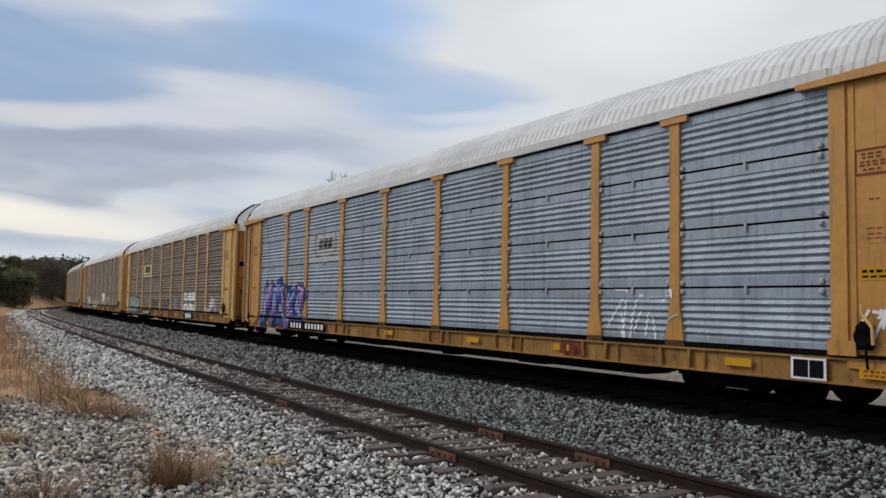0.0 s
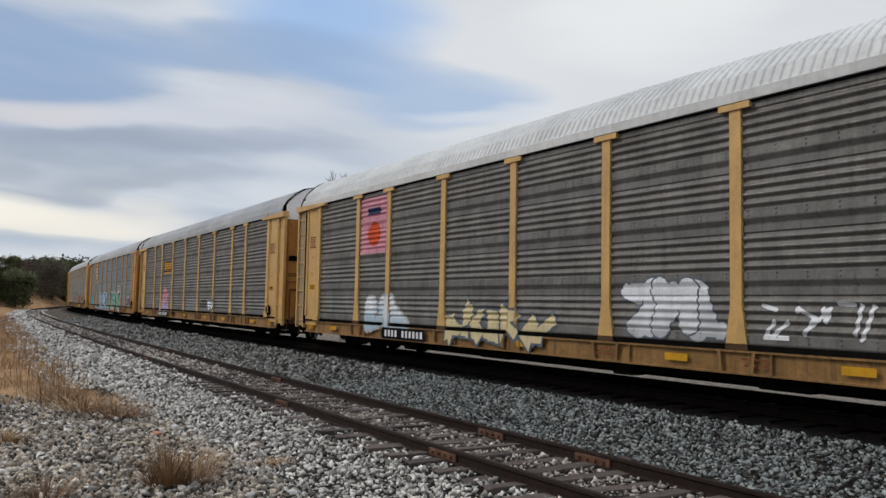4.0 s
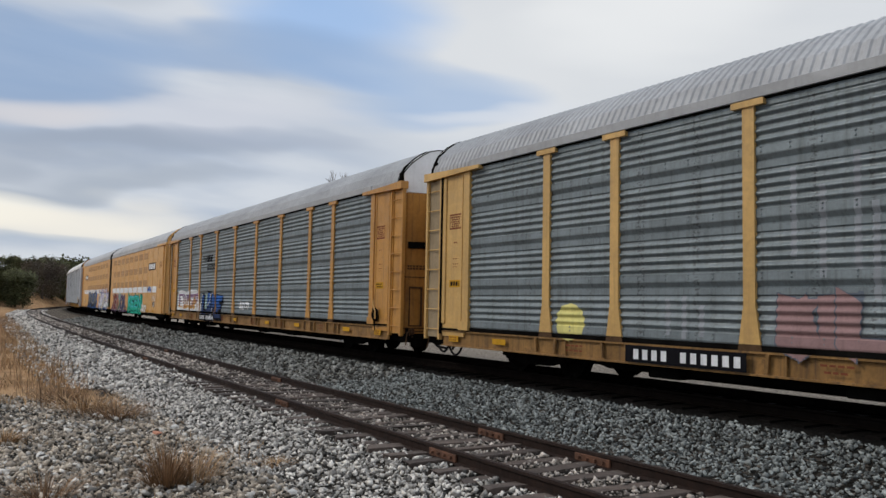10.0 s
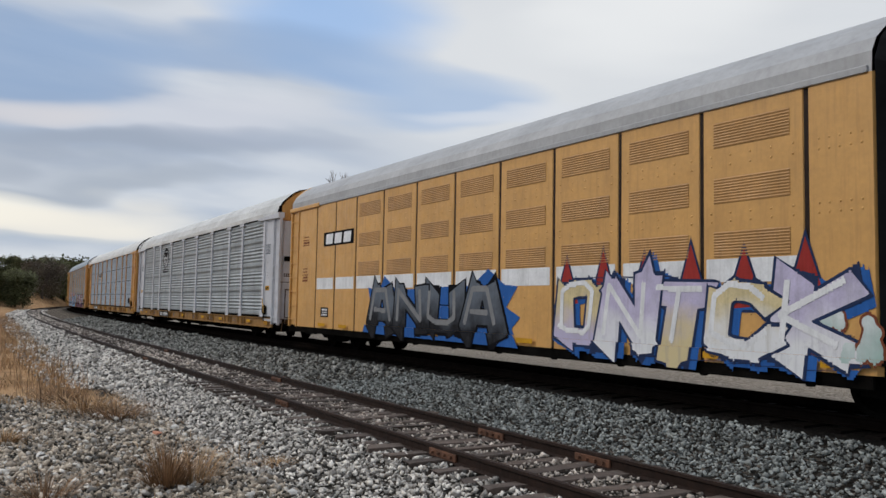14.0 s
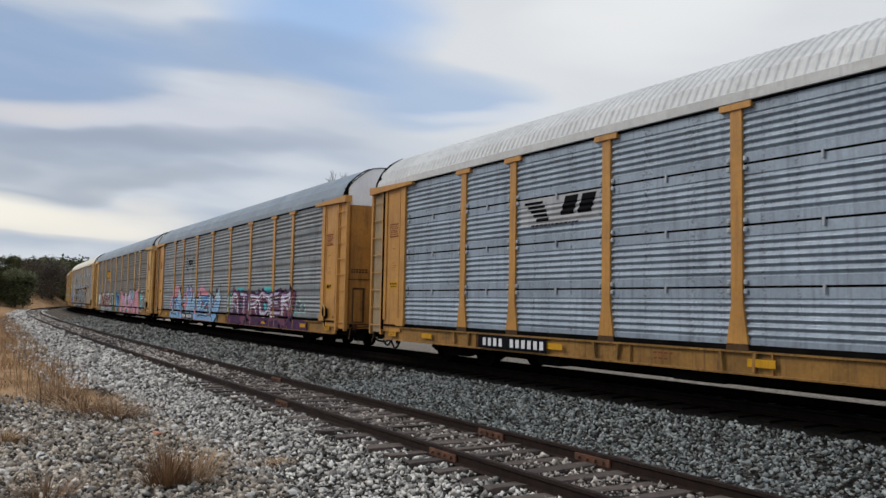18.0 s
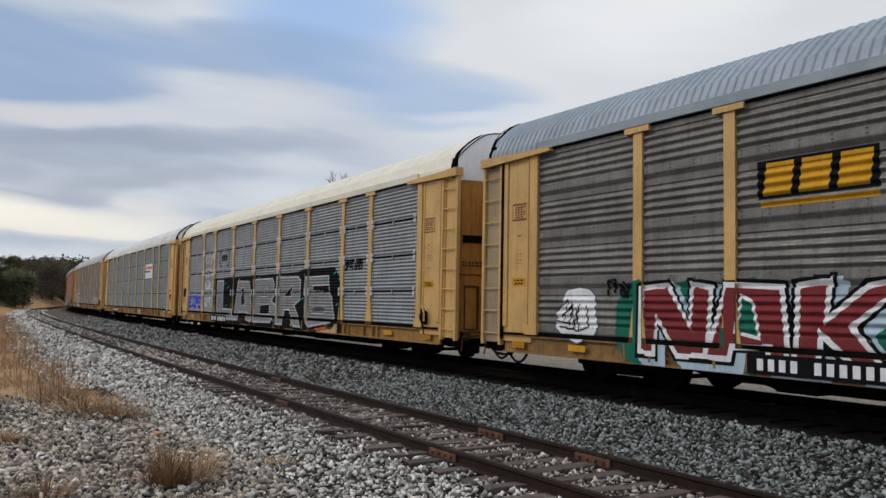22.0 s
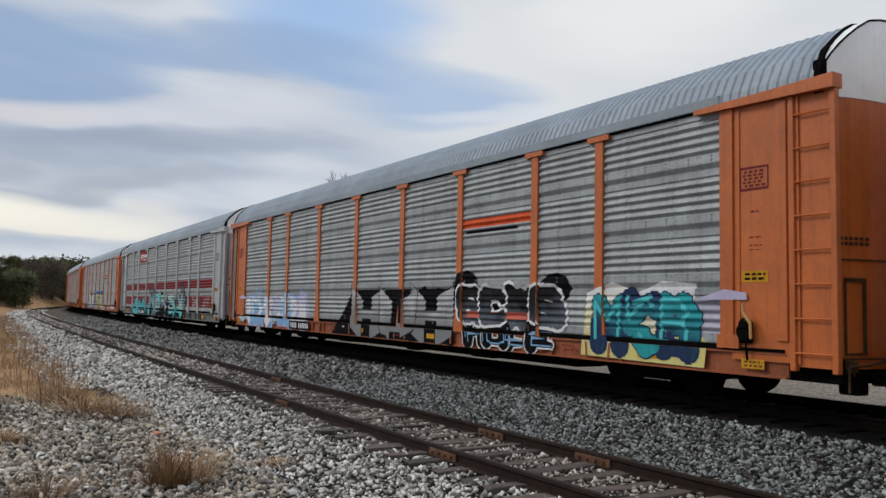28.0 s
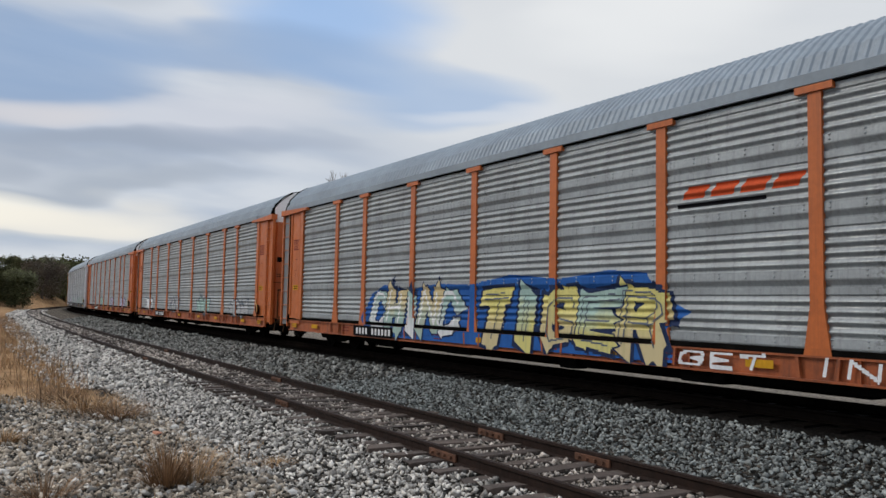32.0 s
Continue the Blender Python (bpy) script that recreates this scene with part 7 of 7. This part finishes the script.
        painted(car, "round_emblem", k, [(P("black"), [ellipse(cx, cz, 0.72, 0.60, 28)]), (P("silver"), [ellipse(cx, cz - 0.02, 0.55, 0.46, 28)]), (P("black"), [[(cx - 0.3, cz + 0.12), (cx + 0.3, cz + 0.12), (cx + 0.3, cz - 0.12), (cx, cz - 0.38), (cx - 0.3, cz - 0.12)], ellipse(cx, cz + 0.24, 0.40, 0.13)]), (P("silver"), [[(cx - 0.25, cz + 0.08), (cx + 0.25, cz + 0.08), (cx + 0.25, cz - 0.12), (cx, cz - 0.33), (cx - 0.25, cz - 0.12)]]), (P("black"), [[(cx - 0.12, cz - 0.18), (cx, cz + 0.05), (cx + 0.12, cz - 0.18)]])], label="round black and white emblem with a shield")
        painted(car, "emblem_ribbon", k, [(P("black"), [rect(cx - 0.68, cz - 0.80, cx + 0.68, cz - 0.62), rect(cx - 0.52, cz - 0.74, cx + 0.52, cz - 0.48)]), (P("silver"), [rect(cx - 0.48, cz - 0.72, cx + 0.48, cz - 0.50)]), (P("black"), blocks(cx - 0.34, cx + 0.34, cz - 0.67, cz - 0.55, 4))], label="black and white ribbon with blocks")
        number_board(car, -6.6, -4.3)
    elif i == 8:
        painted(car, "white_panel", k, [(P("silver"), [rect(-6.9, 3.08, -4.5, 3.64)])], label="pale painted patch")
        painted(car, "company_sign", k, [(P("black"), [rect(-6.75 + 0.1 * j, 3.52 - 0.09 * j, -6.15 + 0.05 * j, 3.58 - 0.09 * j) for j in range(5)] + blocks(-5.65, -4.65, 3.24, 3.60, 2, 0.16) + bars(-6.7, -4.7, 3.04, 3.12, 1, 5))], label="black striped company sign", lift=0.01)
        art("***", 10.3, 11.2, 1.12, 1.52, "black", "slate", 81, fat=0.5, halo=0.01)
        round_sticker(car)
        number_board(car, -8.3, -5.9)
    elif i == 9:
        shape("rose", [ellipse(-9.2 + 0.75 * j, 1.1 + 0.5 * math.sin(j * 1.7), 0.7, 0.62, 11) for j in range(12)], "pink cloud behind blue letters", 0.001)
        shape("sky", [rect(-9.7, 0.5, -0.3, 0.76)], "blue band along the foot", 0.002)
        art("SKIRZ*", -9.75, -0.35, 0.62, 1.78, ("sky>ice", "ice>sky"), "black", 91, fat=0.72, lean=0.2, wild=0.10, inner="blue", halo=0.05)
        art("O", -6.1, -5.2, 1.55, 2.1, "lilac", "navy", 94, inner="blue", fat=0.8, style="bubble")
        shape("turquoise", [rect(1.5 + 1.15 * j, 0.95, 2.25 + 1.15 * j, 1.75 + 0.12 * ((j * 2) % 3)) for j in range(7)] + [rect(8.9, 0.8, 9.4, 1.3)], "turquoise roller-painted patches", 0.001, "paint_patch")
        shape("plum", [[(1.4, 0.5), (10.7, 0.5), (10.6, 0.8), (9.3, 0.95), (1.6, 1.05)]], "dark purple foot of lettering", 0.002)
        art("ATROE*", 1.75, 9.3, 0.60, 1.92, ("mauve>plum", "plum>mauve", "mauve"), "plum", 92, inner="white", shine="lilac", fat=0.66, wild=0.14, halo=0.07, outer="black", glow=0.02)
        art("*", 1.35, 2.0, 0.9, 1.75, "mint", "black", 95, fat=0.6)
        art("**", 9.3, 10.4, 1.05, 1.45, "slate", "mint", 96, fat=0.7, style="bubble", halo=0.05)
        bracket_sign(-6.45, -4.95, 3.06, 3.60)
        scrawl(12.75, 13.1, 0.9, 2.1, "black", 93, "*", 0.04)
        number_board(car, -6.85, -4.7)
    elif i == 10:
        letters(-6.6, -4.85, 3.12, 3.60, "gold", "yellow company letters as plain blocks", "black")
        painted(car, "company_sign", k, [(P("gold"), [rect(-6.6, 2.95, -4.8, 3.03)])], label="yellow bar")
        shape("dark_green", [ellipse(-9.1 + 1.15 * j, 1.2, 0.55, 0.75, 9) for j in range(7)], "dark green cloud behind red letters", 0.001)
        fat_letters(car, k, "NAKU", -9.0, -3.0, 0.60, 1.90, "wine>maroon", "white", 101, outer="black", counter="dark_green", rim=0.085, over=0.06, lean=0.12, wobble=0.045, lap=0.03, block="ice", drop=0.16)
        art("*", -11.25, -10.25, 0.85, 1.75, "white", "slate", 102, fat=0.95, style="bubble", inner="black", halo=0.02)
        scrawl(-9.9, -9.3, 1.6, 1.95, "black", 106, "**", 0.025)
        art("*", -0.85, 0.6, 0.75, 1.8, "blue>sky", "navy", 103, fat=0.6, style="bubble", outer="turquoise", glow=0.06)
        shape("turquoise", [[(1.0, 0.9), (2.0, 1.3), (1.7, 1.9), (3.0, 1.7), (4.2, 1.75), (5.0, 1.6), (6.3, 1.95), (7.2, 1.9), (7.9, 1.65), (9.0, 1.9), (10.4, 1.5), (9.6, 1.2), (10.6, 0.95), (9.4, 0.9), (10.2, 0.6), (4.0, 0.55), (1.2, 0.6)]], "turquoise splashes behind pink letters", 0.001)
        art("BONA", 1.5, 9.3, 0.62, 1.85, ("rose>pink", "lilac>rose", "lilac>rose", "rose"), "black", 104, inner="lilac", fat=0.92, wild=0.05, style="bubble", halo=0.07)
        shape("rose", [[(7.9, 1.2), (8.0, 2.05), (8.7, 2.12), (8.9, 1.9), (8.85, 0.9)]], "tall pink stem of a letter", 0.02)
        for cx, cz, r in ((10.2, 1.75, 0.28), (9.85, 1.25, 0.33), (10.75, 1.2, 0.42)):
            painted(car, "graffiti_tag", k, [(P("white"), [ellipse(cx, cz, r, r, 18)[j:j + 2] + ellipse(cx, cz, r - 0.035, r - 0.035, 18)[j:j + 2][::-1] for j in range(17)])], label="thin white bubble outline", lift=0.01)
        number_board(car, -6.8, -4.6)
    elif i == 11:
        shape("black", [[(-7.2, 0.55), (-7.15, 2.42), (-4.0, 2.46), (3.2, 2.46), (3.9, 2.55), (6.5, 2.55), (7.05, 2.1), (7.12, 0.55), (5.6, 0.5)]], "black shadow behind silver letters", 0.001)
        shape("teal", [capsule((-6.4 + 0.225 * j, 0.72 + 0.16 * ((j * 5) % 11)), (-6.2 + 0.225 * j, 0.78 + 0.16 * ((j * 5) % 11)), 0.022) for j in range(60)], "teal dashes in the shadow", 0.0085, "paint_dash")
        fat_letters(car, k, "LABRG", -6.75, 6.65, 0.58, 2.38, "steel", "silver", 111, outer="black", counter="black", rim=0.07, over=0.07, wobble=0.012, lap=-0.01, block="black", drop=0.14)
        for row, (lo, hi) in enumerate(((3.1, 3.6), (2.5, 2.95), (1.9, 2.35), (1.1, 1.6))):
            scrawl(-8.85, -7.35, lo, hi, "white", 115 + row, "****", 0.02)
        art("E*O*E", -11.65, -9.5, 0.98, 1.74, "royal", "lilac", 113, fat=0.8, halo=0.035, style="bubble")
        bracket_sign(-6.45, -4.95, 3.06, 3.58)
        scrawl(-9.45, -9.0, 1.35, 1.72, "rose", 119, "***", 0.014)
        art("**", -12.85, -12.25, 1.62, 2.05, "black", "slate", 118, fat=0.5, halo=0.005, wild=0.16)
        painted(car, "data_plate", k, [(P("rust"), [rect(-12.75, 1.32, -12.35, 1.34), rect(-12.75, 1.48, -12.35, 1.5), rect(-12.75, 1.32, -12.73, 1.5), rect(-12.37, 1.32, -12.35, 1.5)] + bars(-12.7, -12.4, 1.36, 1.46, 2, 4))], label="small framed stencil as plain bars")
        scrawl(7.3, 8.5, 2.42, 2.72, "black", 114, "****", 0.035)
        plate(car, "sill", 4.6, 6.9, 0.50, 0.80, P("tan"), P("signal"), blocks(5.1, 6.1, 0.56, 0.76, 3), "company_sign", "yellow sill board with red blocks")
        number_board(car, -7.4, -4.9)
    elif i == 12:
        plate(car, k, 4.5, 6.98, 2.74, 3.64, P("white"), P("signal"), blocks(4.7, 6.85, 3.30, 3.48, 4, 0.15), "company_sign", "white company panel with red blocks")
        painted(car, "company_sign", k, [(P("black"), [rect(4.6, 3.12, 6.2, 3.2)])], label="black bar", lift=0.012)
        painted(car, "company_sign", "sill", [(P("maroon"), blocks(5.4, 6.4, 0.58, 0.76, 3))], label="red sill blocks")
        painted(car, "data_plate", "sill", [(P("white"), [rect(10.7, 0.54, 11.3, 0.80)]), (P("navy"), [rect(10.75, 0.57, 10.98, 0.77), rect(11.02, 0.57, 11.25, 0.77)])], label="white-framed dark data plate")
        scrawl(12.3, 13.0, 1.35, 1.8, "black", 123, "***", 0.035)
        tag(car, "sill", 2.7, 3.7, 0.56, 0.78, "white", 122, "***", 0.018)
        scrawl(-13.0, -12.3, 1.2, 2.0, "white", 121, "**", 0.03)
        number_board(car, -8.1, -5.5)
    elif i == 13:
        shape("mint", [[(-11.7, 1.45), (-11.2, 1.75), (-10.9, 1.95), (-10.4, 1.95), (-10.15, 1.6), (-10.0, 1.45), (-10.6, 1.5)]], "pale green brimmed shape", 0.006)
        shape("slate", [[(-11.6, 1.45), (-10.2, 1.45), (-10.2, 0.6), (-11.5, 0.6)]], "dark sprayed patch", 0.003)
        shape("lilac", [ellipse(-10.85, 1.28, 0.28, 0.3, 12)], "pale sprayed oval", 0.009)
        shape("navy", [[(-11.3, 0.95), (-10.5, 1.0), (-10.35, 0.52), (-11.4, 0.52)]], "dark blue sprayed patch", 0.009)
        art("AFME", -10.05, -6.85, 0.56, 1.95, ("sage>mint", "sage", "sage>mint"), "plum", 132, outer="white", shine="mint", fat=0.86, style="block", halo=0.06, glow=0.07, back="plum", drop=0.1)
        art("***", 5.5, 10.5, 0.85, 1.7, "silver", "steel", 133, fat=0.3)
        number_board(car, -6.4, -4.2)
    elif i == 14:
        shape("lilac>ice", [ellipse(-12.0 + 0.9 * j, 1.15, 0.7, 0.55, 9) for j in range(8)], "pale lilac sprayed cloud", 0.001)
        art("*****", -12.3, -5.3, 0.58, 1.72, ("lilac>white", "ice>sky"), "sky", 141, back="lilac", shine="white", fat=0.55, wild=0.14, halo=0.03)
        shape("black", [[(-3.0, 0.5), (-2.0, 1.4), (-1.6, 1.82), (4.1, 1.82), (4.1, 0.5)]], "black slanting background", 0.001)
        shape("sage", [rect(-2.2 + 0.25 * j, 0.7 + 0.13 * j, -2.05 + 0.25 * j, 0.78 + 0.13 * j) for j in range(5)], "pale green stitches", 0.006, "paint_dash")
        art("HUH", -1.5, 3.9, 0.56, 1.76, "silver>steel", "black", 142, inner="steel", fat=0.85, style="block", halo=0.04, wild=0.02)
        art("SC*S", 4.3, 8.0, 0.9, 1.98, "black>slate", "white", 143, back="black", fat=0.8, cloud=True, halo=0.06, style="bubble")
        art("HOLE", 4.6, 7.8, 0.54, 1.1, "black", "white", 145, inner="sky", fat=0.7, halo=0.03, style="bubble")
        shape("coral", [rect(4.6, 1.15, 7.2, 1.3)], "orange-red streak", 0.016, "paint_dash")
        shape("white>lemon", [[(8.6, 0.55), (8.7, 1.7), (9.4, 1.9), (10.0, 1.7), (10.6, 1.9), (11.3, 1.85), (11.2, 1.2), (11.55, 0.9), (11.5, 0.52)]], "white cloud behind teal letters", 0.001)
        art("M*B", 8.95, 11.3, 0.58, 1.75, ("teal>navy", "navy>teal"), "navy", 144, shine="turquoise", fat=0.8, style="bubble", halo=0.02)
        shape("lilac", [[(10.9, 1.0), (12.4, 1.1), (12.3, 1.7), (11.9, 1.75), (11.2, 1.55)]], "lilac spray mist", 0.0, "paint_patch")
        painted(car, "company_sign", k, [(P("signal"), [rect(4.4, 3.2, 6.95, 3.40)]), (P("black"), [rect(4.5, 3.08, 6.5, 3.14)])], label="orange company bar")
        number_board(car, -6.6, -4.8)
    elif i == 15:
        for lo, hi in ((2.02, 2.43), (1.085, 1.63)):
            painted(car, "red_stripe", k, [(P("wine"), [rect(a + 0.12, lo, b - 0.12, hi) for a, b in zip([-END] + POSTS, POSTS + [END])])], label="dark red painted stripe", lift=0.001)
        plate(car, k, -6.85, -4.4, 3.80, 4.55, P("red"), P("white"), [ellipse(-6.4, 4.17, 0.2, 0.22)] + blocks(-6.05, -4.6, 4.10, 4.30, 8) + blocks(-5.9, -4.8, 3.92, 4.0, 9), "company_sign", "red company panel with white shapes")
        shape("navy", [ellipse(-8.3 + 0.62 * j, 0.85 + 0.12 * (j % 2), 0.495, 0.385 + 0.08 * ((j * 3) % 4), 18) for j in range(7)] + [capsule((-8.22, 0.9), (-8.18, 1.7), 0.03)], "dark blue outline of turquoise bubbles", 0.001)
        shape("turquoise", [ellipse(-8.3 + 0.62 * j, 0.85 + 0.12 * (j % 2), 0.45, 0.34 + 0.08 * ((j * 3) % 4), 18) for j in range(7)] + [[(-8.5, 0.8), (-8.2, 1.62), (-8.0, 0.9)]], "turquoise bubble graffiti", 0.006)
        painted(car, "graffiti_tag", k, [(P("blue"), [ellipse(-8.2 + 0.62 * j, 0.86 + 0.12 * (j % 2), 0.36, 0.34, 16)[q:q + 2] + ellipse(-8.2 + 0.62 * j, 0.86 + 0.12 * (j % 2), 0.325, 0.305, 16)[q:q + 2][::-1] for j in range(7) for q in range(0, 9)])], label="thin blue curls on turquoise paint", lift=0.01)
        art("NERS*", -3.2, 5.9, 0.56, 1.92, ("slate>turquoise", "turquoise>slate", "black", "slate>turquoise"), "black", 152, back="black", inner="ice", shine="mint", fat=0.56, wild=0.16, halo=0.06, drop=0.2)
        for a, b, sd in ((5.6, 6.4, 153), (7.7, 8.95, 154), (9.7, 11.2, 155)):
            scrawl(a, b, 0.85, 1.60, "white", sd, "***", 0.013)
        number_board(car, -6.6, -4.3)
    elif i == 16:
        shape("blue", [[(-7.2, 1.0), (-6.6, 1.7), (-5.8, 1.95), (-4.5, 1.8), (-3.0, 1.95), (-1.6, 1.9), (0.0, 2.1), (1.6, 1.98), (3.0, 2.12), (3.9, 2.05), (4.3, 1.6), (4.9, 1.4), (4.4, 1.1), (4.6, 0.55), (-6.7, 0.55)]], "dark blue cloud behind pale yellow letters", 0.001)
        art("CHINC", -6.6, -2.1, 0.58, 1.90, ("mint>white", "cream>mint"), "navy", 161, shine="white", fat=0.62, lean=0.15, wild=0.12, halo=0.035)
        art("TIGER", -1.2, 4.3, 0.56, 1.92, ("lemon>cream", "mint>lemon"), "navy", 162, inner="slate", fat=0.64, lean=0.15, wild=0.09, halo=0.035, outer="navy", glow=0.05)
        painted(car, "company_sign", k, [(P("signal"), blocks(4.65, 6.9, 3.22, 3.42, 4, 0.15)), (P("black"), [rect(4.6, 3.08, 6.3, 3.14)])], label="orange company blocks over a black line")
        tag(car, "sill", 4.65, 9.2, 0.53, 0.80, "white", 163, "GET INNY", 0.026)
        art("***", 9.6, 11.6, 0.58, 0.95, "white", "red", 164, fat=0.5)
        number_board(car, -7.6, -5.2)
    else:
        rng = random.Random(170 + i)
        for a in (-10.5, -4.0, 2.5, 8.0):
            art("***", a, a + rng.uniform(1.8, 3.0), 0.8, 1.6, rng.choice(("mint", "silver", "lilac", "white")), "slate", 170 + i * 5 + int(a), fat=0.34)
        number_board(car, -7.0, -4.6)

# ---------------------------------------------------------------- the train
def spec(kind, skin, post, sill, roof, label, end=None, end_word="yellow", **more):
    return dict(kind=kind, skin=skin, post=post, sill=sill, roof=roof, label=label, end=end or post, end_word=end_word, **more)


# where along the track each car's middle is at the start, and how it looks
TRAIN = [
    (-18.28, spec("slit", "galv_blue", "yellow", "sill_yellow", "roof_white", "car carrier with blue-grey ribbed sides, yellow posts and purple graffiti")),
    (-47.07, spec("band", "galv_brown", "yellow_pale", "yellow_shaded_dirty", "roof_white", "rusty brown ribbed car carrier with pale yellow posts")),
    (-75.67, spec("band", "galv_umber", "yellow_pale", "yellow_shaded_dirty", "roof_white", "grimy grey-brown ribbed car carrier with yellow ends")),
    (-104.5, spec("band", "galv_umber", "yellow_pale", "yellow_shaded_dirty", "roof_grey", "dark grey-brown ribbed car carrier with yellow posts and pink graffiti")),
    (-133.2, spec("slit", "galv_dark", "yellow", "yellow_shaded_dirty", "roof_grey", "dark grey ribbed car carrier with a yellow sign and green graffiti")),
    (-161.93, spec("band", "galv_dark", "yellow_pale", "yellow_shaded_dirty", "roof_grey", "dark grey-green ribbed car carrier with faded red graffiti")),
    (-190.65, spec("band", "galv_dark", "yellow", "yellow_shaded_dirty", "roof_grey", "dark grey ribbed car carrier with red and blue graffiti", cap="white")),
    (-263.37, spec("band", "galv_light", "white_dull", "sill_yellow", "roof_white", "silver ribbed car carrier with white posts and a round emblem", end_word="white", cap="yellow")),
    (-291.72, spec("slit", "galv_blue", "yellow", "sill_yellow", "roof_white", "blue-grey ribbed car carrier with yellow ends and a white roof", latch=False)),
    (-320.89, spec("band", "galv_grey", "yellow", "sill_yellow", "roof_blue", "light grey ribbed car carrier with turquoise and purple graffiti", latch=False)),
    (-349.5, spec("band", "galv_umber", "yellow_pale", "yellow_shaded_dirty", "roof_blue", "brownish grey ribbed car carrier with pink and red graffiti")),
    (-378.05, spec("fine", "galv_grey", "yellow_pale", "sill_yellow", "cream", "grey finely ribbed car carrier with large silver graffiti letters", ribbed=False)),
    (-406.52, spec("slit", "galv_dark", "yellow_pale", "sill_yellow", "roof_white", "slate-grey ribbed car carrier with a red and white sign", brake=False)),
    (-435.08, spec("band", "galv_umber", "yellow_pale", "yellow_shaded_dirty", "roof_grey", "dark ribbed car carrier with pale green graffiti")),
    (-463.62, spec("band", "galv_light", "orange", "orange_dirty", "roof_blue", "silver ribbed car carrier with orange posts and graffiti", latch=False, end_word="orange")),
    (-492.14, spec("band", "galv_light", "silver", "sill_grey", "roof_blue", "silver ribbed car carrier with red stripes and grey posts", latch=False, end_word="grey")),
    (-520.7, spec("band", "galv_light", "orange", "orange_dirty", "roof_blue", "silver ribbed car carrier with orange posts and blue and yellow graffiti", latch=False, end_word="orange")),
    (-549.25, spec("band", "galv_light", "orange", "orange_dirty", "roof_blue", "silver ribbed car carrier with orange posts and faint graffiti", end_word="orange")),
    (-577.8, spec("band", "galv_light", "orange", "orange_dirty", "roof_blue", "silver ribbed car carrier with orange ends", end_word="orange")),
    (-606.35, spec("band", "galv_light", "white_dull", "sill_grey", "roof_blue", "silver ribbed car carrier with white ends", end_word="white")),
    (-634.9, spec("band", "galv_grey", "yellow", "sill_yellow", "roof_blue", "grey ribbed car carrier with yellow ends")),
    (-663.45, spec("band", "galv_grey", "yellow", "sill_yellow", "roof_white", "grey ribbed car carrier with yellow ends")),
    (-692.0, spec("band", "galv_grey", "yellow", "sill_yellow", "roof_white", "grey ribbed car carrier with yellow ends")),
]
JOINT = -227.1                  # the bellows of the two-unit carrier
cars = []
for index, (place, sp) in enumerate(TRAIN):
    car = rack_car(sp)
    markings(index, car, sp)
    cars.append((place, 9.9, car))
for d in (1, -1):
    cars.append((JOINT + d * MID, 9.5, smooth_unit(d)))


def car_pose(s, reach):
    """The pose of a car with its two trucks on the rails."""
    (x0, y0), (x1, y1) = track(s - reach), track(s + reach)
    return pose(float(x0 + x1) / 2, float(y0 + y1) / 2, 0, 0, 0, math.degrees(math.atan2(y1 - y0, x1 - x0)))


def motions():
    times = [float(t) for t in range(33)]
    for c, reach, car in cars:
        walk(car, [(t, car_pose(c + SPEED * t, reach)) for t in times])
    # every wheelset turns alike on its axle: one action, shared
    lead = wheels[0]
    rows = [(k / 30, pose(0, 0, 0, 0, math.degrees(k / 30 * SPEED / 0.415) % 360, 0)) for k in range(961)]
    walk(lead, rows)
    for w in wheels[1:]:
        w.rotation_mode = "QUATERNION"
        w.animation_data_create()
        w.animation_data.action = lead.animation_data.action
        w.animation_data.action_slot = lead.animation_data.action_slot


motions()
